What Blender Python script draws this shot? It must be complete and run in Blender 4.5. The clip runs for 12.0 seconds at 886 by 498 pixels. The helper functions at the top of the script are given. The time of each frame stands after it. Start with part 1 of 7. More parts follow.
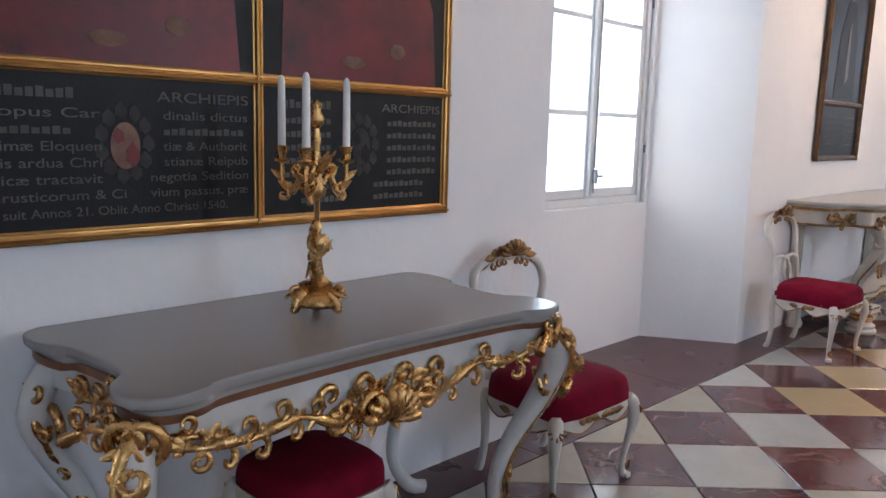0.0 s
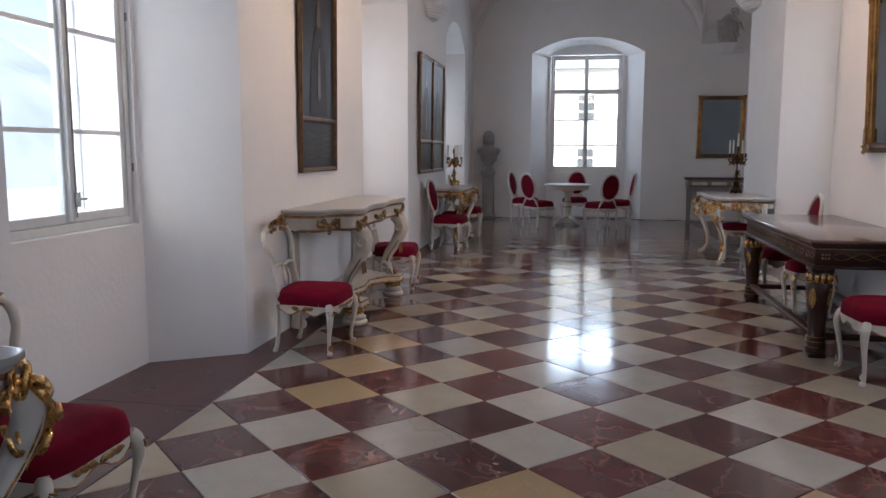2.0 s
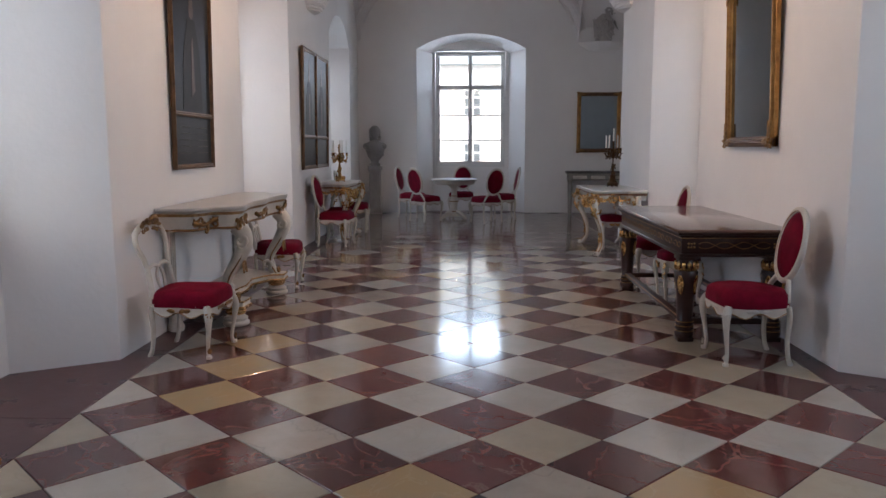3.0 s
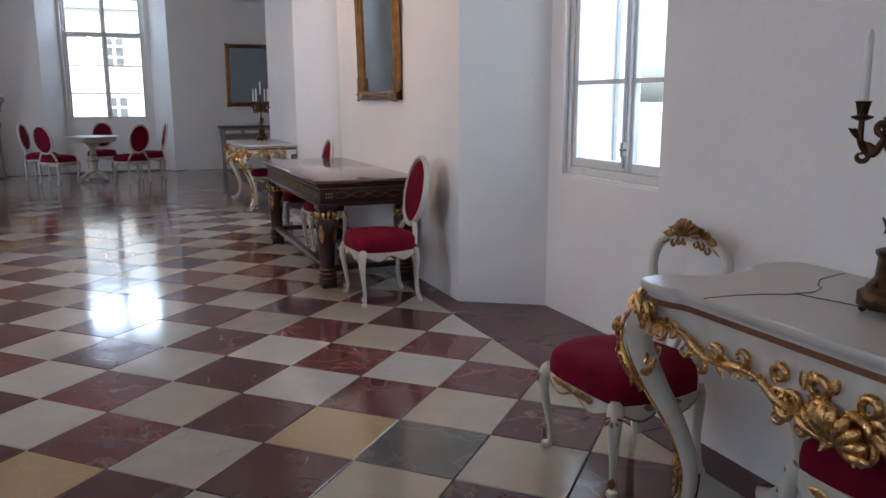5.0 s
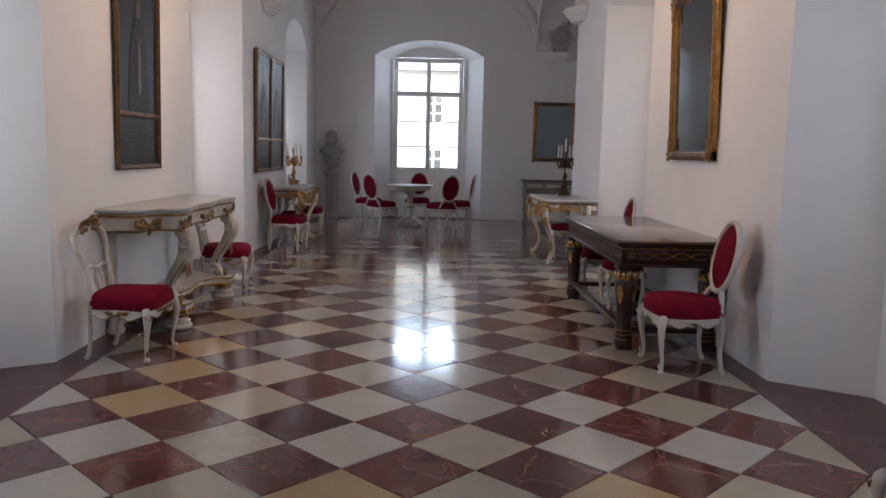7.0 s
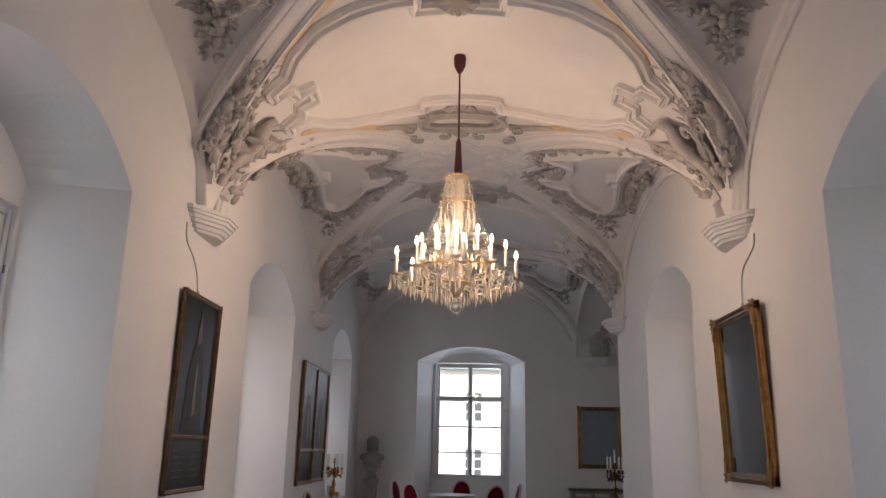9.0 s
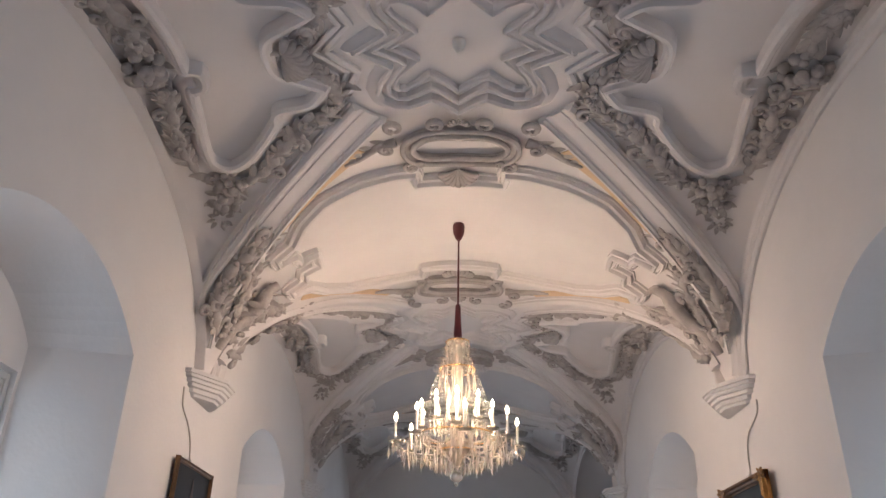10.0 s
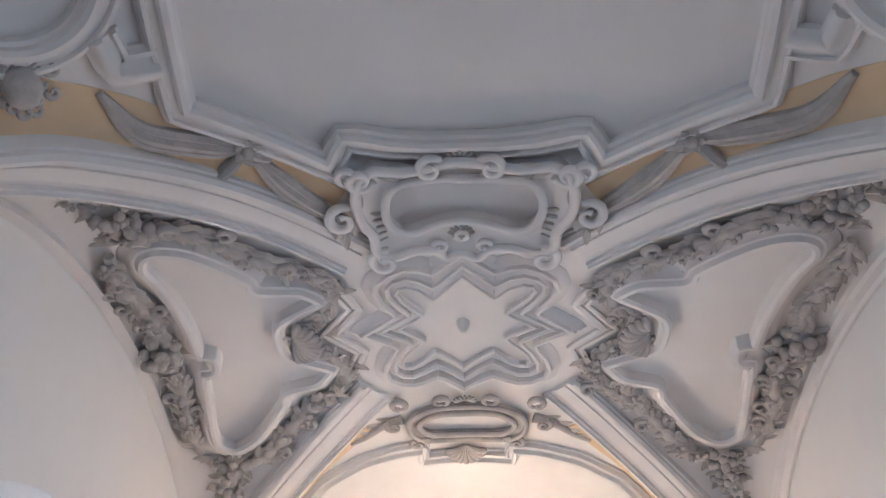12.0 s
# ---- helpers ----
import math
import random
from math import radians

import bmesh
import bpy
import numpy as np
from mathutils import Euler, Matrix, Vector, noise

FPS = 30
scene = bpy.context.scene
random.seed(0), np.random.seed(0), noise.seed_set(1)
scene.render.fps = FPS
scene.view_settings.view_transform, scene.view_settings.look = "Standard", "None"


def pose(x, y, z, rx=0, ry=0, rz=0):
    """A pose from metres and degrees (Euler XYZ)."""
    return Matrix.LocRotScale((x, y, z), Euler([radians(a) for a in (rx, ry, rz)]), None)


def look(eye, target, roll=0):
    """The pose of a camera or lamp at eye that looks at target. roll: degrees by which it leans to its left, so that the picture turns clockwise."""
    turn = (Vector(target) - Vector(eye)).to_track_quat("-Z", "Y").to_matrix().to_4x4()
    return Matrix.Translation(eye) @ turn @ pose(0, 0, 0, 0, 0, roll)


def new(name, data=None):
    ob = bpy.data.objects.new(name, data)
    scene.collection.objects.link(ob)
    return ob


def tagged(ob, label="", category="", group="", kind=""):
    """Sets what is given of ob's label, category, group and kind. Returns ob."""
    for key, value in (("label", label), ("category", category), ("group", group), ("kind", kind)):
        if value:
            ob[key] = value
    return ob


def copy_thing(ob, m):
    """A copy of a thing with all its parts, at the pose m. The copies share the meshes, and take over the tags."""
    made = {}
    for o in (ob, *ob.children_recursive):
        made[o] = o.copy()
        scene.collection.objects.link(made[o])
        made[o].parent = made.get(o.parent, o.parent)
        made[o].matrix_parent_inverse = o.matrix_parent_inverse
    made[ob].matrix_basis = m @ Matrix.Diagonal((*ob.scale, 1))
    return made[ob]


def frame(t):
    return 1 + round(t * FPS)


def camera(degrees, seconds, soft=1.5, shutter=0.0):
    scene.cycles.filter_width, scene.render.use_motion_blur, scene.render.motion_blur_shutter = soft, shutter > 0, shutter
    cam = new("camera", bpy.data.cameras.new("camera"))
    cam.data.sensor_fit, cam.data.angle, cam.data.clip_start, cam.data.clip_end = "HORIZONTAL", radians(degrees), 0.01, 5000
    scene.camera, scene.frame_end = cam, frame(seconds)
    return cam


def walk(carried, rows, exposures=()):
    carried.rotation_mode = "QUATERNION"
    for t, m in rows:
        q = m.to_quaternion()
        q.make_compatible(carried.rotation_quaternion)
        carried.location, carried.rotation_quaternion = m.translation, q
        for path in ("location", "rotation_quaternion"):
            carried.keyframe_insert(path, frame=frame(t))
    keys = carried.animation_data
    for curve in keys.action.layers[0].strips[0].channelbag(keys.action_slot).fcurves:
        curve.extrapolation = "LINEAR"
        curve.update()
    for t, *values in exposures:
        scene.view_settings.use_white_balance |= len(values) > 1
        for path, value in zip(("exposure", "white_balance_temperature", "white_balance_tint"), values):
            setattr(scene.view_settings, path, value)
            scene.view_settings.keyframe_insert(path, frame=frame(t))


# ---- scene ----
cam = camera(59.8, 12.0)
PATH = [
    (0, (0.101, -3.283, 1.34), (-1.289, -1.878, 1.033), 1.5),
    (0.5, (0.132, -3.218, 1.345), (-1.09, -1.661, 1.055), 0.9),
    (1, (0.132, -3.206, 1.344), (-0.788, -1.452, 1.064), 0.6),
    (1.5, (0.158, -3.196, 1.349), (-0.452, -1.309, 1.089), 0.4),
    (2, (0.185, -3.182, 1.349), (-0.156, -1.228, 1.098), 0.1),
    (2.5, (0.212, -3.166, 1.35), (0.052, -1.189, 1.092), 0.1),
    (2.7, (0.224, -3.164, 1.35), (0.106, -1.184, 1.091), -0.0),
    (4.3, (0.324, -3.187, 1.338), (0.67, -1.245, 1.01), 0.1),
    (4.5, (0.35, -3.203, 1.336), (0.807, -1.286, 0.992), 0.1),
    (5, (0.425, -3.23, 1.343), (1.181, -1.418, 0.964), -0.1),
    (5.5, (0.486, -3.249, 1.337), (1.396, -1.51, 0.953), 0.4),
    (6, (0.459, -3.235, 1.347), (1.118, -1.38, 0.995), 0.6),
    (6.5, (0.387, -3.2, 1.345), (0.607, -1.236, 1.04), 0.8),
    (6.7, (0.372, -3.198, 1.347), (0.501, -1.223, 1.057), 1.0),
    (8.3, (0.296, -3.196, 1.49), (0.204, -1.205, 1.65), 1.7),
    (8.4, (0.294, -3.195, 1.495), (0.199, -1.207, 1.696), 1.7),
    (8.5, (0.292, -3.199, 1.5), (0.207, -1.216, 1.744), 1.6),
    (9, (0.284, -3.235, 1.564), (0.212, -1.3, 2.064), 1.2),
    (9.5, (0.227, -3.258, 1.573), (0.17, -1.394, 2.294), 1.2),
    (10, (0.188, -3.283, 1.573), (0.142, -1.493, 2.464), 1.1),
    (10.5, (0.175, -3.309, 1.576), (0.133, -1.598, 2.611), 0.8),
    (11, (0.163, -3.34, 1.583), (0.124, -1.702, 2.73), 0.4),
    (11.5, (0.164, -3.376, 1.588), (0.12, -1.848, 2.879), 0.1),
    (12, (0.163, -3.406, 1.587), (0.116, -2.016, 3.025), 0.1),
]
# seconds, stops, white balance
EXPOSURES = [(0, 2.78, 5850, 15), (1.2, 2.22, 5900, 15), (2.5, 2.05, 6120, 17), (5.5, 2.27, 5880, 15), (6.7, 2.1, 6100, 17), (8.4, 1.5, 6450, 18), (9.5, 1.46, 6380, 19), (10.0, 1.72, 6080, 16), (10.5, 1.91, 5930, 15), (12, 2.4, 5650, 12)]
walk(cam, [(t, look(eye, target, roll)) for t, eye, target, roll in PATH], EXPOSURES)

# ---- light ----

XL, XR = -1.975, 2.48            # wall faces of the hall
XC, HALF = (XL + XR) / 2, (XR - XL) / 2
XO = 0.165                       # ridge of the vault
BAYS = (-4.5, 0.5, 5.5, 10.5)    # middles of the vault bays
Y0, Y1 = -6.9, 12.72             # end walls
ZS, ZW, ZC = 3.4, 4.70, 4.96     # springing, wall arches, crown
BW = 2.28                        # half width of a wall arch

world = bpy.data.worlds.new("world")
scene.world = world
world.use_nodes = True
wn = world.node_tree.nodes
sky = wn.new("ShaderNodeTexSky")
sky.sky_type = "NISHITA"
sky.sun_disc = False
sky.sun_elevation = radians(34)
sky.sun_rotation = radians(200)
sky.air_density, sky.dust_density = 1.0, 3.0
wn["Background"].inputs[1].default_value = 0.105
world.node_tree.links.new(sky.outputs[0], wn["Background"].inputs[0])

sun_data = bpy.data.lights.new("sun", "SUN")
sun_data.energy, sun_data.angle, sun_data.color = 2.4, radians(25), (1.0, 0.96, 0.9)
sun = new("sun", sun_data)
sun.matrix_world = look((0, -30, 20), (0, 0, 0))


def window_light(name, at, facing, width, height, watts, colour=(0.76, 0.88, 1.0)):
    """Sky light in the opening of a window."""
    data = bpy.data.lights.new(name, "AREA")
    data.shape, data.size, data.size_y = "RECTANGLE", width, height
    data.energy, data.color = watts, colour
    ob = new(name, data)
    ob.matrix_world = look(at, (at[0] + facing[0], at[1] + facing[1], at[2] + facing[2]))
    return ob


SIDE_WATTS = 7.4
for y in BAYS:
    window_light("window_light", (XL - 0.95, y + 0.1, 1.98), (1, 0, -0.3), 1.15, 1.8, SIDE_WATTS)
    if y < 8:
        window_light("window_light", (XR + 0.95, y - 0.18, 1.98), (-1, 0, -0.3), 1.15, 1.8, SIDE_WATTS)
window_light("window_light", (0.31, Y1 + 0.94, 2.95), (0, -1, -0.3), 1.3, 0.6, 9)

CHANDELIER_WATTS = 8.4
for k in range(3):
    lamp = bpy.data.lights.new("chandelier_light", "POINT")
    lamp.energy, lamp.color, lamp.shadow_soft_size = CHANDELIER_WATTS, (1.0, 0.70, 0.46), 0.06
    a = 0.5 + k * 2.0944
    new("chandelier_light", lamp).location = (0.168 + 0.42 * math.cos(a), 3.0 + 0.42 * math.sin(a), 3.27)

# ---- materials ----
def material(name, colour, rough=0.6, metal=0.0, second=None, scale=6.0, mix=0.5, bump=0.0, bump_scale=60.0,
             coat=0.0, sheen=0.0, rough_var=0.0, fine=None, rand=0.0, spec=0.5):
    """Base colour broken by two scales of noise, with relief."""
    m = bpy.data.materials.new(name)
    m.use_nodes = True
    nt = m.node_tree
    b = nt.nodes["Principled BSDF"]
    co = nt.nodes.new("ShaderNodeTexCoord")
    src = co.outputs["Object"]
    n1 = nt.nodes.new("ShaderNodeTexNoise")
    n1.inputs["Scale"].default_value = scale
    n1.inputs["Detail"].default_value = 6
    n1.inputs["Roughness"].default_value = 0.62
    nt.links.new(src, n1.inputs["Vector"])
    ramp = nt.nodes.new("ShaderNodeMapRange")
    ramp.inputs[1].default_value, ramp.inputs[2].default_value = 0.35, 0.68
    ramp.inputs[4].default_value = mix
    nt.links.new(n1.outputs["Fac"], ramp.inputs[0])
    mx = nt.nodes.new("ShaderNodeMix")
    mx.data_type = "RGBA"
    mx.inputs[6].default_value = (*colour, 1)
    mx.inputs[7].default_value = (*(second or [c * 0.8 for c in colour]), 1)
    nt.links.new(ramp.outputs[0], mx.inputs[0])
    out = mx.outputs[2]
    n2 = nt.nodes.new("ShaderNodeTexNoise")
    n2.inputs["Scale"].default_value = bump_scale
    n2.inputs["Detail"].default_value = 4
    nt.links.new(src, n2.inputs["Vector"])
    if rand:
        oi = nt.nodes.new("ShaderNodeObjectInfo")
        mr = nt.nodes.new("ShaderNodeMapRange")
        mr.inputs[3].default_value, mr.inputs[4].default_value = 1 - rand, 1 + rand
        nt.links.new(oi.outputs["Random"], mr.inputs[0])
        hv = nt.nodes.new("ShaderNodeHueSaturation")
        nt.links.new(mr.outputs[0], hv.inputs["Value"])
        nt.links.new(out, hv.inputs["Color"])
        out = hv.outputs[0]
    nt.links.new(out, b.inputs["Base Color"])
    b.inputs["Roughness"].default_value = rough
    b.inputs["Metallic"].default_value = metal
    b.inputs["Specular IOR Level"].default_value = spec
    if coat:
        b.inputs["Coat Weight"].default_value = coat
        b.inputs["Coat Roughness"].default_value = 0.12
    if sheen:
        b.inputs["Sheen Weight"].default_value = sheen
        b.inputs["Sheen Roughness"].default_value = 0.35
    if rough_var:
        rr = nt.nodes.new("ShaderNodeMapRange")
        rr.inputs[1].default_value, rr.inputs[2].default_value = 0.3, 0.7
        rr.inputs[3].default_value, rr.inputs[4].default_value = max(0.02, rough - rough_var), rough + rough_var
        nt.links.new(n1.outputs["Fac"], rr.inputs[0])
        nt.links.new(rr.outputs[0], b.inputs["Roughness"])
    if bump:
        bp = nt.nodes.new("ShaderNodeBump")
        bp.inputs["Strength"].default_value = bump
        bp.inputs["Distance"].default_value = 0.01
        nt.links.new(n2.outputs["Fac"], bp.inputs["Height"])
        nt.links.new(bp.outputs[0], b.inputs["Normal"])
    return m


PLASTER = material("wall_plaster", (0.80, 0.785, 0.77), 0.85, second=(0.73, 0.71, 0.70), scale=1.3, bump=0.2, bump_scale=28)
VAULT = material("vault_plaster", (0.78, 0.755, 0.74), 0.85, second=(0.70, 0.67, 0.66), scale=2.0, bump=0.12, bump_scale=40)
# own grey, darkened for stronger relief shade and warmed towards chandelier light
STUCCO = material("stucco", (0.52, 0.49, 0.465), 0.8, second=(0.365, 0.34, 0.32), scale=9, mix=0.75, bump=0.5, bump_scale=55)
OCHRE = material("ochre_wash", (0.72, 0.55, 0.36), 0.85, second=(0.64, 0.47, 0.30), scale=4, bump=0.1)
RED_STONE = material("red_marble_slab", (0.078, 0.030, 0.030), 0.3, second=(0.09, 0.038, 0.036), scale=3, rough_var=0.05, bump=0.06, bump_scale=25)
JOINT = material("floor_joint", (0.03, 0.024, 0.022), 0.7, scale=30)
WINDOW_WHITE = material("window_paint", (0.72, 0.72, 0.70), 0.45, second=(0.62, 0.62, 0.60), scale=14, bump=0.05)
CREAM_PAINT = material("cream_paint", (0.60, 0.56, 0.49), 0.42, second=(0.42, 0.37, 0.30), scale=12, bump=0.1, bump_scale=90)
GREY_PAINT = material("grey_white_paint", (0.60, 0.59, 0.56), 0.4, second=(0.48, 0.46, 0.42), scale=14, bump=0.1, bump_scale=80)
GOLD = material("gilding", (0.74, 0.45, 0.17), 0.26, metal=1.0, second=(0.26, 0.13, 0.05), scale=26, mix=0.7, bump=0.25, bump_scale=120, rough_var=0.1)
DULL_GOLD = material("worn_gilding", (0.38, 0.22, 0.085), 0.42, metal=0.85, second=(0.15, 0.075, 0.035), scale=35, mix=0.9, bump=0.25, bump_scale=120)
FRAME_GOLD = material("frame_gilding", (0.62, 0.36, 0.12), 0.3, metal=1.0, second=(0.40, 0.21, 0.07), scale=9, mix=0.7, bump=0.05)
BRONZE = material("dark_bronze", (0.12, 0.062, 0.026), 0.34, metal=0.9, second=(0.045, 0.026, 0.014), scale=28, mix=0.9, bump=0.2, bump_scale=120)
VELVET = material("red_velvet", (0.17, 0.003, 0.018), 0.9, second=(0.09, 0.0015, 0.009), scale=9, mix=0.8, bump=0.15, bump_scale=220, spec=0.12)
DARK_WOOD = material("dark_mahogany", (0.028, 0.009, 0.006), 0.34, second=(0.05, 0.017, 0.011), scale=7, coat=0.15, bump=0.06, spec=0.3)

# ---- builders ----
def part(name, bm, mat, parent, label="", smooth=False):
    """Links a bmesh as one mesh object under a thing or a part."""
    me = bpy.data.meshes.new(name)
    bmesh.ops.recalc_face_normals(bm, faces=bm.faces)
    if smooth:
        for f in bm.faces:
            f.smooth = True
    bm.to_mesh(me)
    bm.free()
    me.materials.append(mat)
    ob = new(name, me)
    if parent is not None:
        ob.parent = parent
    if label:
        tagged(ob, label)
    if smooth:
        me.set_sharp_from_angle(angle=radians(34 if "moulding" in name or "rib" in name else 62))
    return ob


def thing(name, label, category, group="", kind=""):
    return tagged(new(name), label, category, group, kind)


def box(bm, lo, hi, bevel=0.0, m=None):
    r = bmesh.ops.create_cube(bm, size=1)["verts"]
    c = [(a + b) / 2 for a, b in zip(lo, hi)]
    s = [abs(b - a) for a, b in zip(lo, hi)]
    for v in r:
        v.co = Vector((v.co[0] * s[0] + c[0], v.co[1] * s[1] + c[1], v.co[2] * s[2] + c[2]))
    if bevel:
        es = {e for v in r for e in v.link_edges}
        r = bmesh.ops.bevel(bm, geom=list(es), offset=bevel, segments=2, affect="EDGES", profile=0.5)["verts"]
    if m is not None:
        bmesh.ops.transform(bm, matrix=m, verts=list(r))
    return r


def lathe(bm, profile, seg=20, at=(0, 0, 0), squash=(1, 1), wave=0.0, waves=0):
    """A turned solid from (radius, height) pairs."""
    rings = []
    for r, z in profile:
        ring = []
        for k in range(seg):
            t = 2 * math.pi * k / seg
            rr = r * (1 + wave * math.cos(waves * t))
            ring.append(bm.verts.new((at[0] + rr * math.cos(t) * squash[0], at[1] + rr * math.sin(t) * squash[1], at[2] + z)))
        rings.append(ring)
    for a, b in zip(rings, rings[1:]):
        for k in range(seg):
            bm.faces.new((a[k], a[(k + 1) % seg], b[(k + 1) % seg], b[k]))
    bm.faces.new(rings[0][::-1])
    bm.faces.new(rings[-1])
    return [v for r in rings for v in r]


def smooth_path(pts, steps=6, closed=False):
    """Catmull-Rom through points (any dimension)."""
    P = [np.array(p, float) for p in pts]
    n = len(P)
    out = []
    for i in range(n if closed else n - 1):
        p1, p2 = P[i], P[(i + 1) % n]
        p0 = P[i - 1] if (closed or i) else 2 * p1 - p2
        p3 = P[(i + 2) % n] if (closed or i + 2 < n) else 2 * p2 - p1
        for s in range(steps):
            t = s / steps
            out.append(0.5 * (2 * p1 + (p2 - p0) * t + (2 * p0 - 5 * p1 + 4 * p2 - p3) * t * t + (3 * p1 - p0 - 3 * p2 + p3) * t ** 3))
    if not closed:
        out.append(P[-1])
    return out


def sweep(bm, pts, ups, profile, closed=False, scales=None, caps=True):
    """Carries an (across, up) outline along points with given up directions."""
    n = len(pts)
    P = [Vector(p) for p in pts]
    rings = []
    for i in range(n):
        a = P[i - 1] if (closed or i) else P[i]
        b = P[(i + 1) % n] if (closed or i + 1 < n) else P[i]
        t = (b - a).normalized() if (b - a).length > 1e-9 else Vector((0, 0, 1))
        u = Vector(ups[i] if not callable(ups) else ups(i))
        s = t.cross(u)
        s = s.normalized() if s.length > 1e-6 else Vector((1, 0, 0))
        u = s.cross(t)
        k = scales[i] if scales is not None else 1.0
        rings.append([bm.verts.new(P[i] + s * (x * k) + u * (z * k)) for x, z in profile])
    m = len(profile)
    for i in range(n if closed else n - 1):
        a, b = rings[i], rings[(i + 1) % n]
        for k in range(m):
            bm.faces.new((a[k], a[(k + 1) % m], b[(k + 1) % m], b[k]))
    if not closed and caps:
        bm.faces.new(rings[0][::-1])
        bm.faces.new(rings[-1])
    return [v for r in rings for v in r]


def ring_profile(r, seg=6, flat=1.0):
    return [(r * math.cos(2 * math.pi * k / seg), r * flat * math.sin(2 * math.pi * k / seg)) for k in range(seg)]


def tube(bm, pts, radii, seg=6, up=(0.03, 0.05, 1), closed=False, flat=1.0):
    if not hasattr(radii, "__len__"):
        radii = [radii] * len(pts)
    if len(radii) != len(pts):
        radii = np.interp(np.linspace(0, 1, len(pts)), np.linspace(0, 1, len(radii)), radii)
    return sweep(bm, pts, [up] * len(pts), ring_profile(1.0, seg, flat), closed, radii)


def spiral(cx, cy, r0, r1, a0, turns, n=18):
    """A plane spiral as (x, y) pairs."""
    return [(cx + (r0 + (r1 - r0) * k / n) * math.cos(a0 + turns * 2 * math.pi * k / n),
             cy + (r0 + (r1 - r0) * k / n) * math.sin(a0 + turns * 2 * math.pi * k / n)) for k in range(n + 1)]


def prism(bm, poly, z0, z1, inset=0.0):
    """An upright slab over a plan outline."""
    lo = [bm.verts.new((x, y, z0)) for x, y in poly]
    hi = [bm.verts.new((x, y, z1)) for x, y in poly]
    n = len(poly)
    for k in range(n):
        bm.faces.new((lo[k], lo[(k + 1) % n], hi[(k + 1) % n], hi[k]))
    bm.faces.new(lo[::-1])
    bm.faces.new(hi)
    return lo + hi


def ball(bm, c, r, sub=1, squash=(1, 1, 1)):
    vs = bmesh.ops.create_icosphere(bm, subdivisions=sub, radius=r)["verts"]
    for v in vs:
        v.co = Vector((v.co[0] * squash[0] + c[0], v.co[1] * squash[1] + c[1], v.co[2] * squash[2] + c[2]))
    return vs

# ---- large structure ----
SETTING = "structure"
NICHE_SPRING, NICHE_RISE = 3.18, 0.4


def arch_z(s, spring, rise):
    """Height of a flat arch at s in -1..1."""
    return spring + rise * (1 - abs(s) ** 2.2)


def side_wall(name, x0, out, niches, y0, y1, label):
    """A long wall with deep splayed window bays. niches: (front y0, y1, back y0, y1, back x, window y0, y1, sill z, head z)."""
    bm = bmesh.new()
    top, depth = 5.25, 1.0

    def quad(*p):
        bm.faces.new([bm.verts.new(q) for q in p])

    xo = x0 + out * depth
    edge = y0
    for fa, fb, ba, bb, xb, wa, wb, zs, zh in niches:
        quad((x0, edge, 0), (x0, fa, 0), (x0, fa, top), (x0, edge, top))
        quad((x0, fa, 0), (xb, ba, 0), (xb, ba, NICHE_SPRING - 0.05), (x0, fa, NICHE_SPRING))
        quad((x0, fb, 0), (xb, bb, 0), (xb, bb, NICHE_SPRING - 0.05), (x0, fb, NICHE_SPRING))
        n = 20
        for k in range(n):
            s, t = -1 + 2 * k / n, -1 + 2 * (k + 1) / n
            f = lambda q: fa + (fb - fa) * (q + 1) / 2
            g = lambda q: ba + (bb - ba) * (q + 1) / 2
            z = lambda q: arch_z(q, NICHE_SPRING, NICHE_RISE)
            zb = lambda q: arch_z(q, NICHE_SPRING - 0.05, NICHE_RISE * 0.85)
            quad((x0, f(s), z(s)), (x0, f(t), z(t)), (x0, f(t), top), (x0, f(s), top))
            quad((x0, f(s), z(s)), (x0, f(t), z(t)), (xb, g(t), zb(t)), (xb, g(s), zb(s)))
        quad((xb, ba, 0), (xb, wa, 0), (xb, wa, top), (xb, ba, top))
        quad((xb, wb, 0), (xb, bb, 0), (xb, bb, top), (xb, wb, top))
        quad((xb, wa, 0), (xb, wb, 0), (xb, wb, zs), (xb, wa, zs))
        quad((xb, wa, zh), (xb, wb, zh), (xb, wb, top), (xb, wa, top))
        for p, q in (((wa, zs), (wb, zs)), ((wb, zs), (wb, zh)), ((wb, zh), (wa, zh)), ((wa, zh), (wa, zs))):
            quad((xb, *p), (xb, *q), (xo, *q), (xo, *p))
        quad((xo, edge, -0.1), (xo, wa, -0.1), (xo, wa, top), (xo, edge, top))
        quad((xo, wa, -0.1), (xo, wb, -0.1), (xo, wb, zs), (xo, wa, zs))
        quad((xo, wa, zh), (xo, wb, zh), (xo, wb, top), (xo, wa, top))
        quad((xo, wb, -0.1), (xo, fb, -0.1), (xo, fb, top), (xo, wb, top))
        edge = fb
    quad((x0, edge, 0), (x0, y1, 0), (x0, y1, top), (x0, edge, top))
    quad((xo, edge, -0.1), (xo, y1, -0.1), (xo, y1, top), (xo, edge, top))
    bmesh.ops.remove_doubles(bm, verts=bm.verts, dist=0.0005)
    return tagged(part(name, bm, PLASTER, None), label, "wall", kind=SETTING)


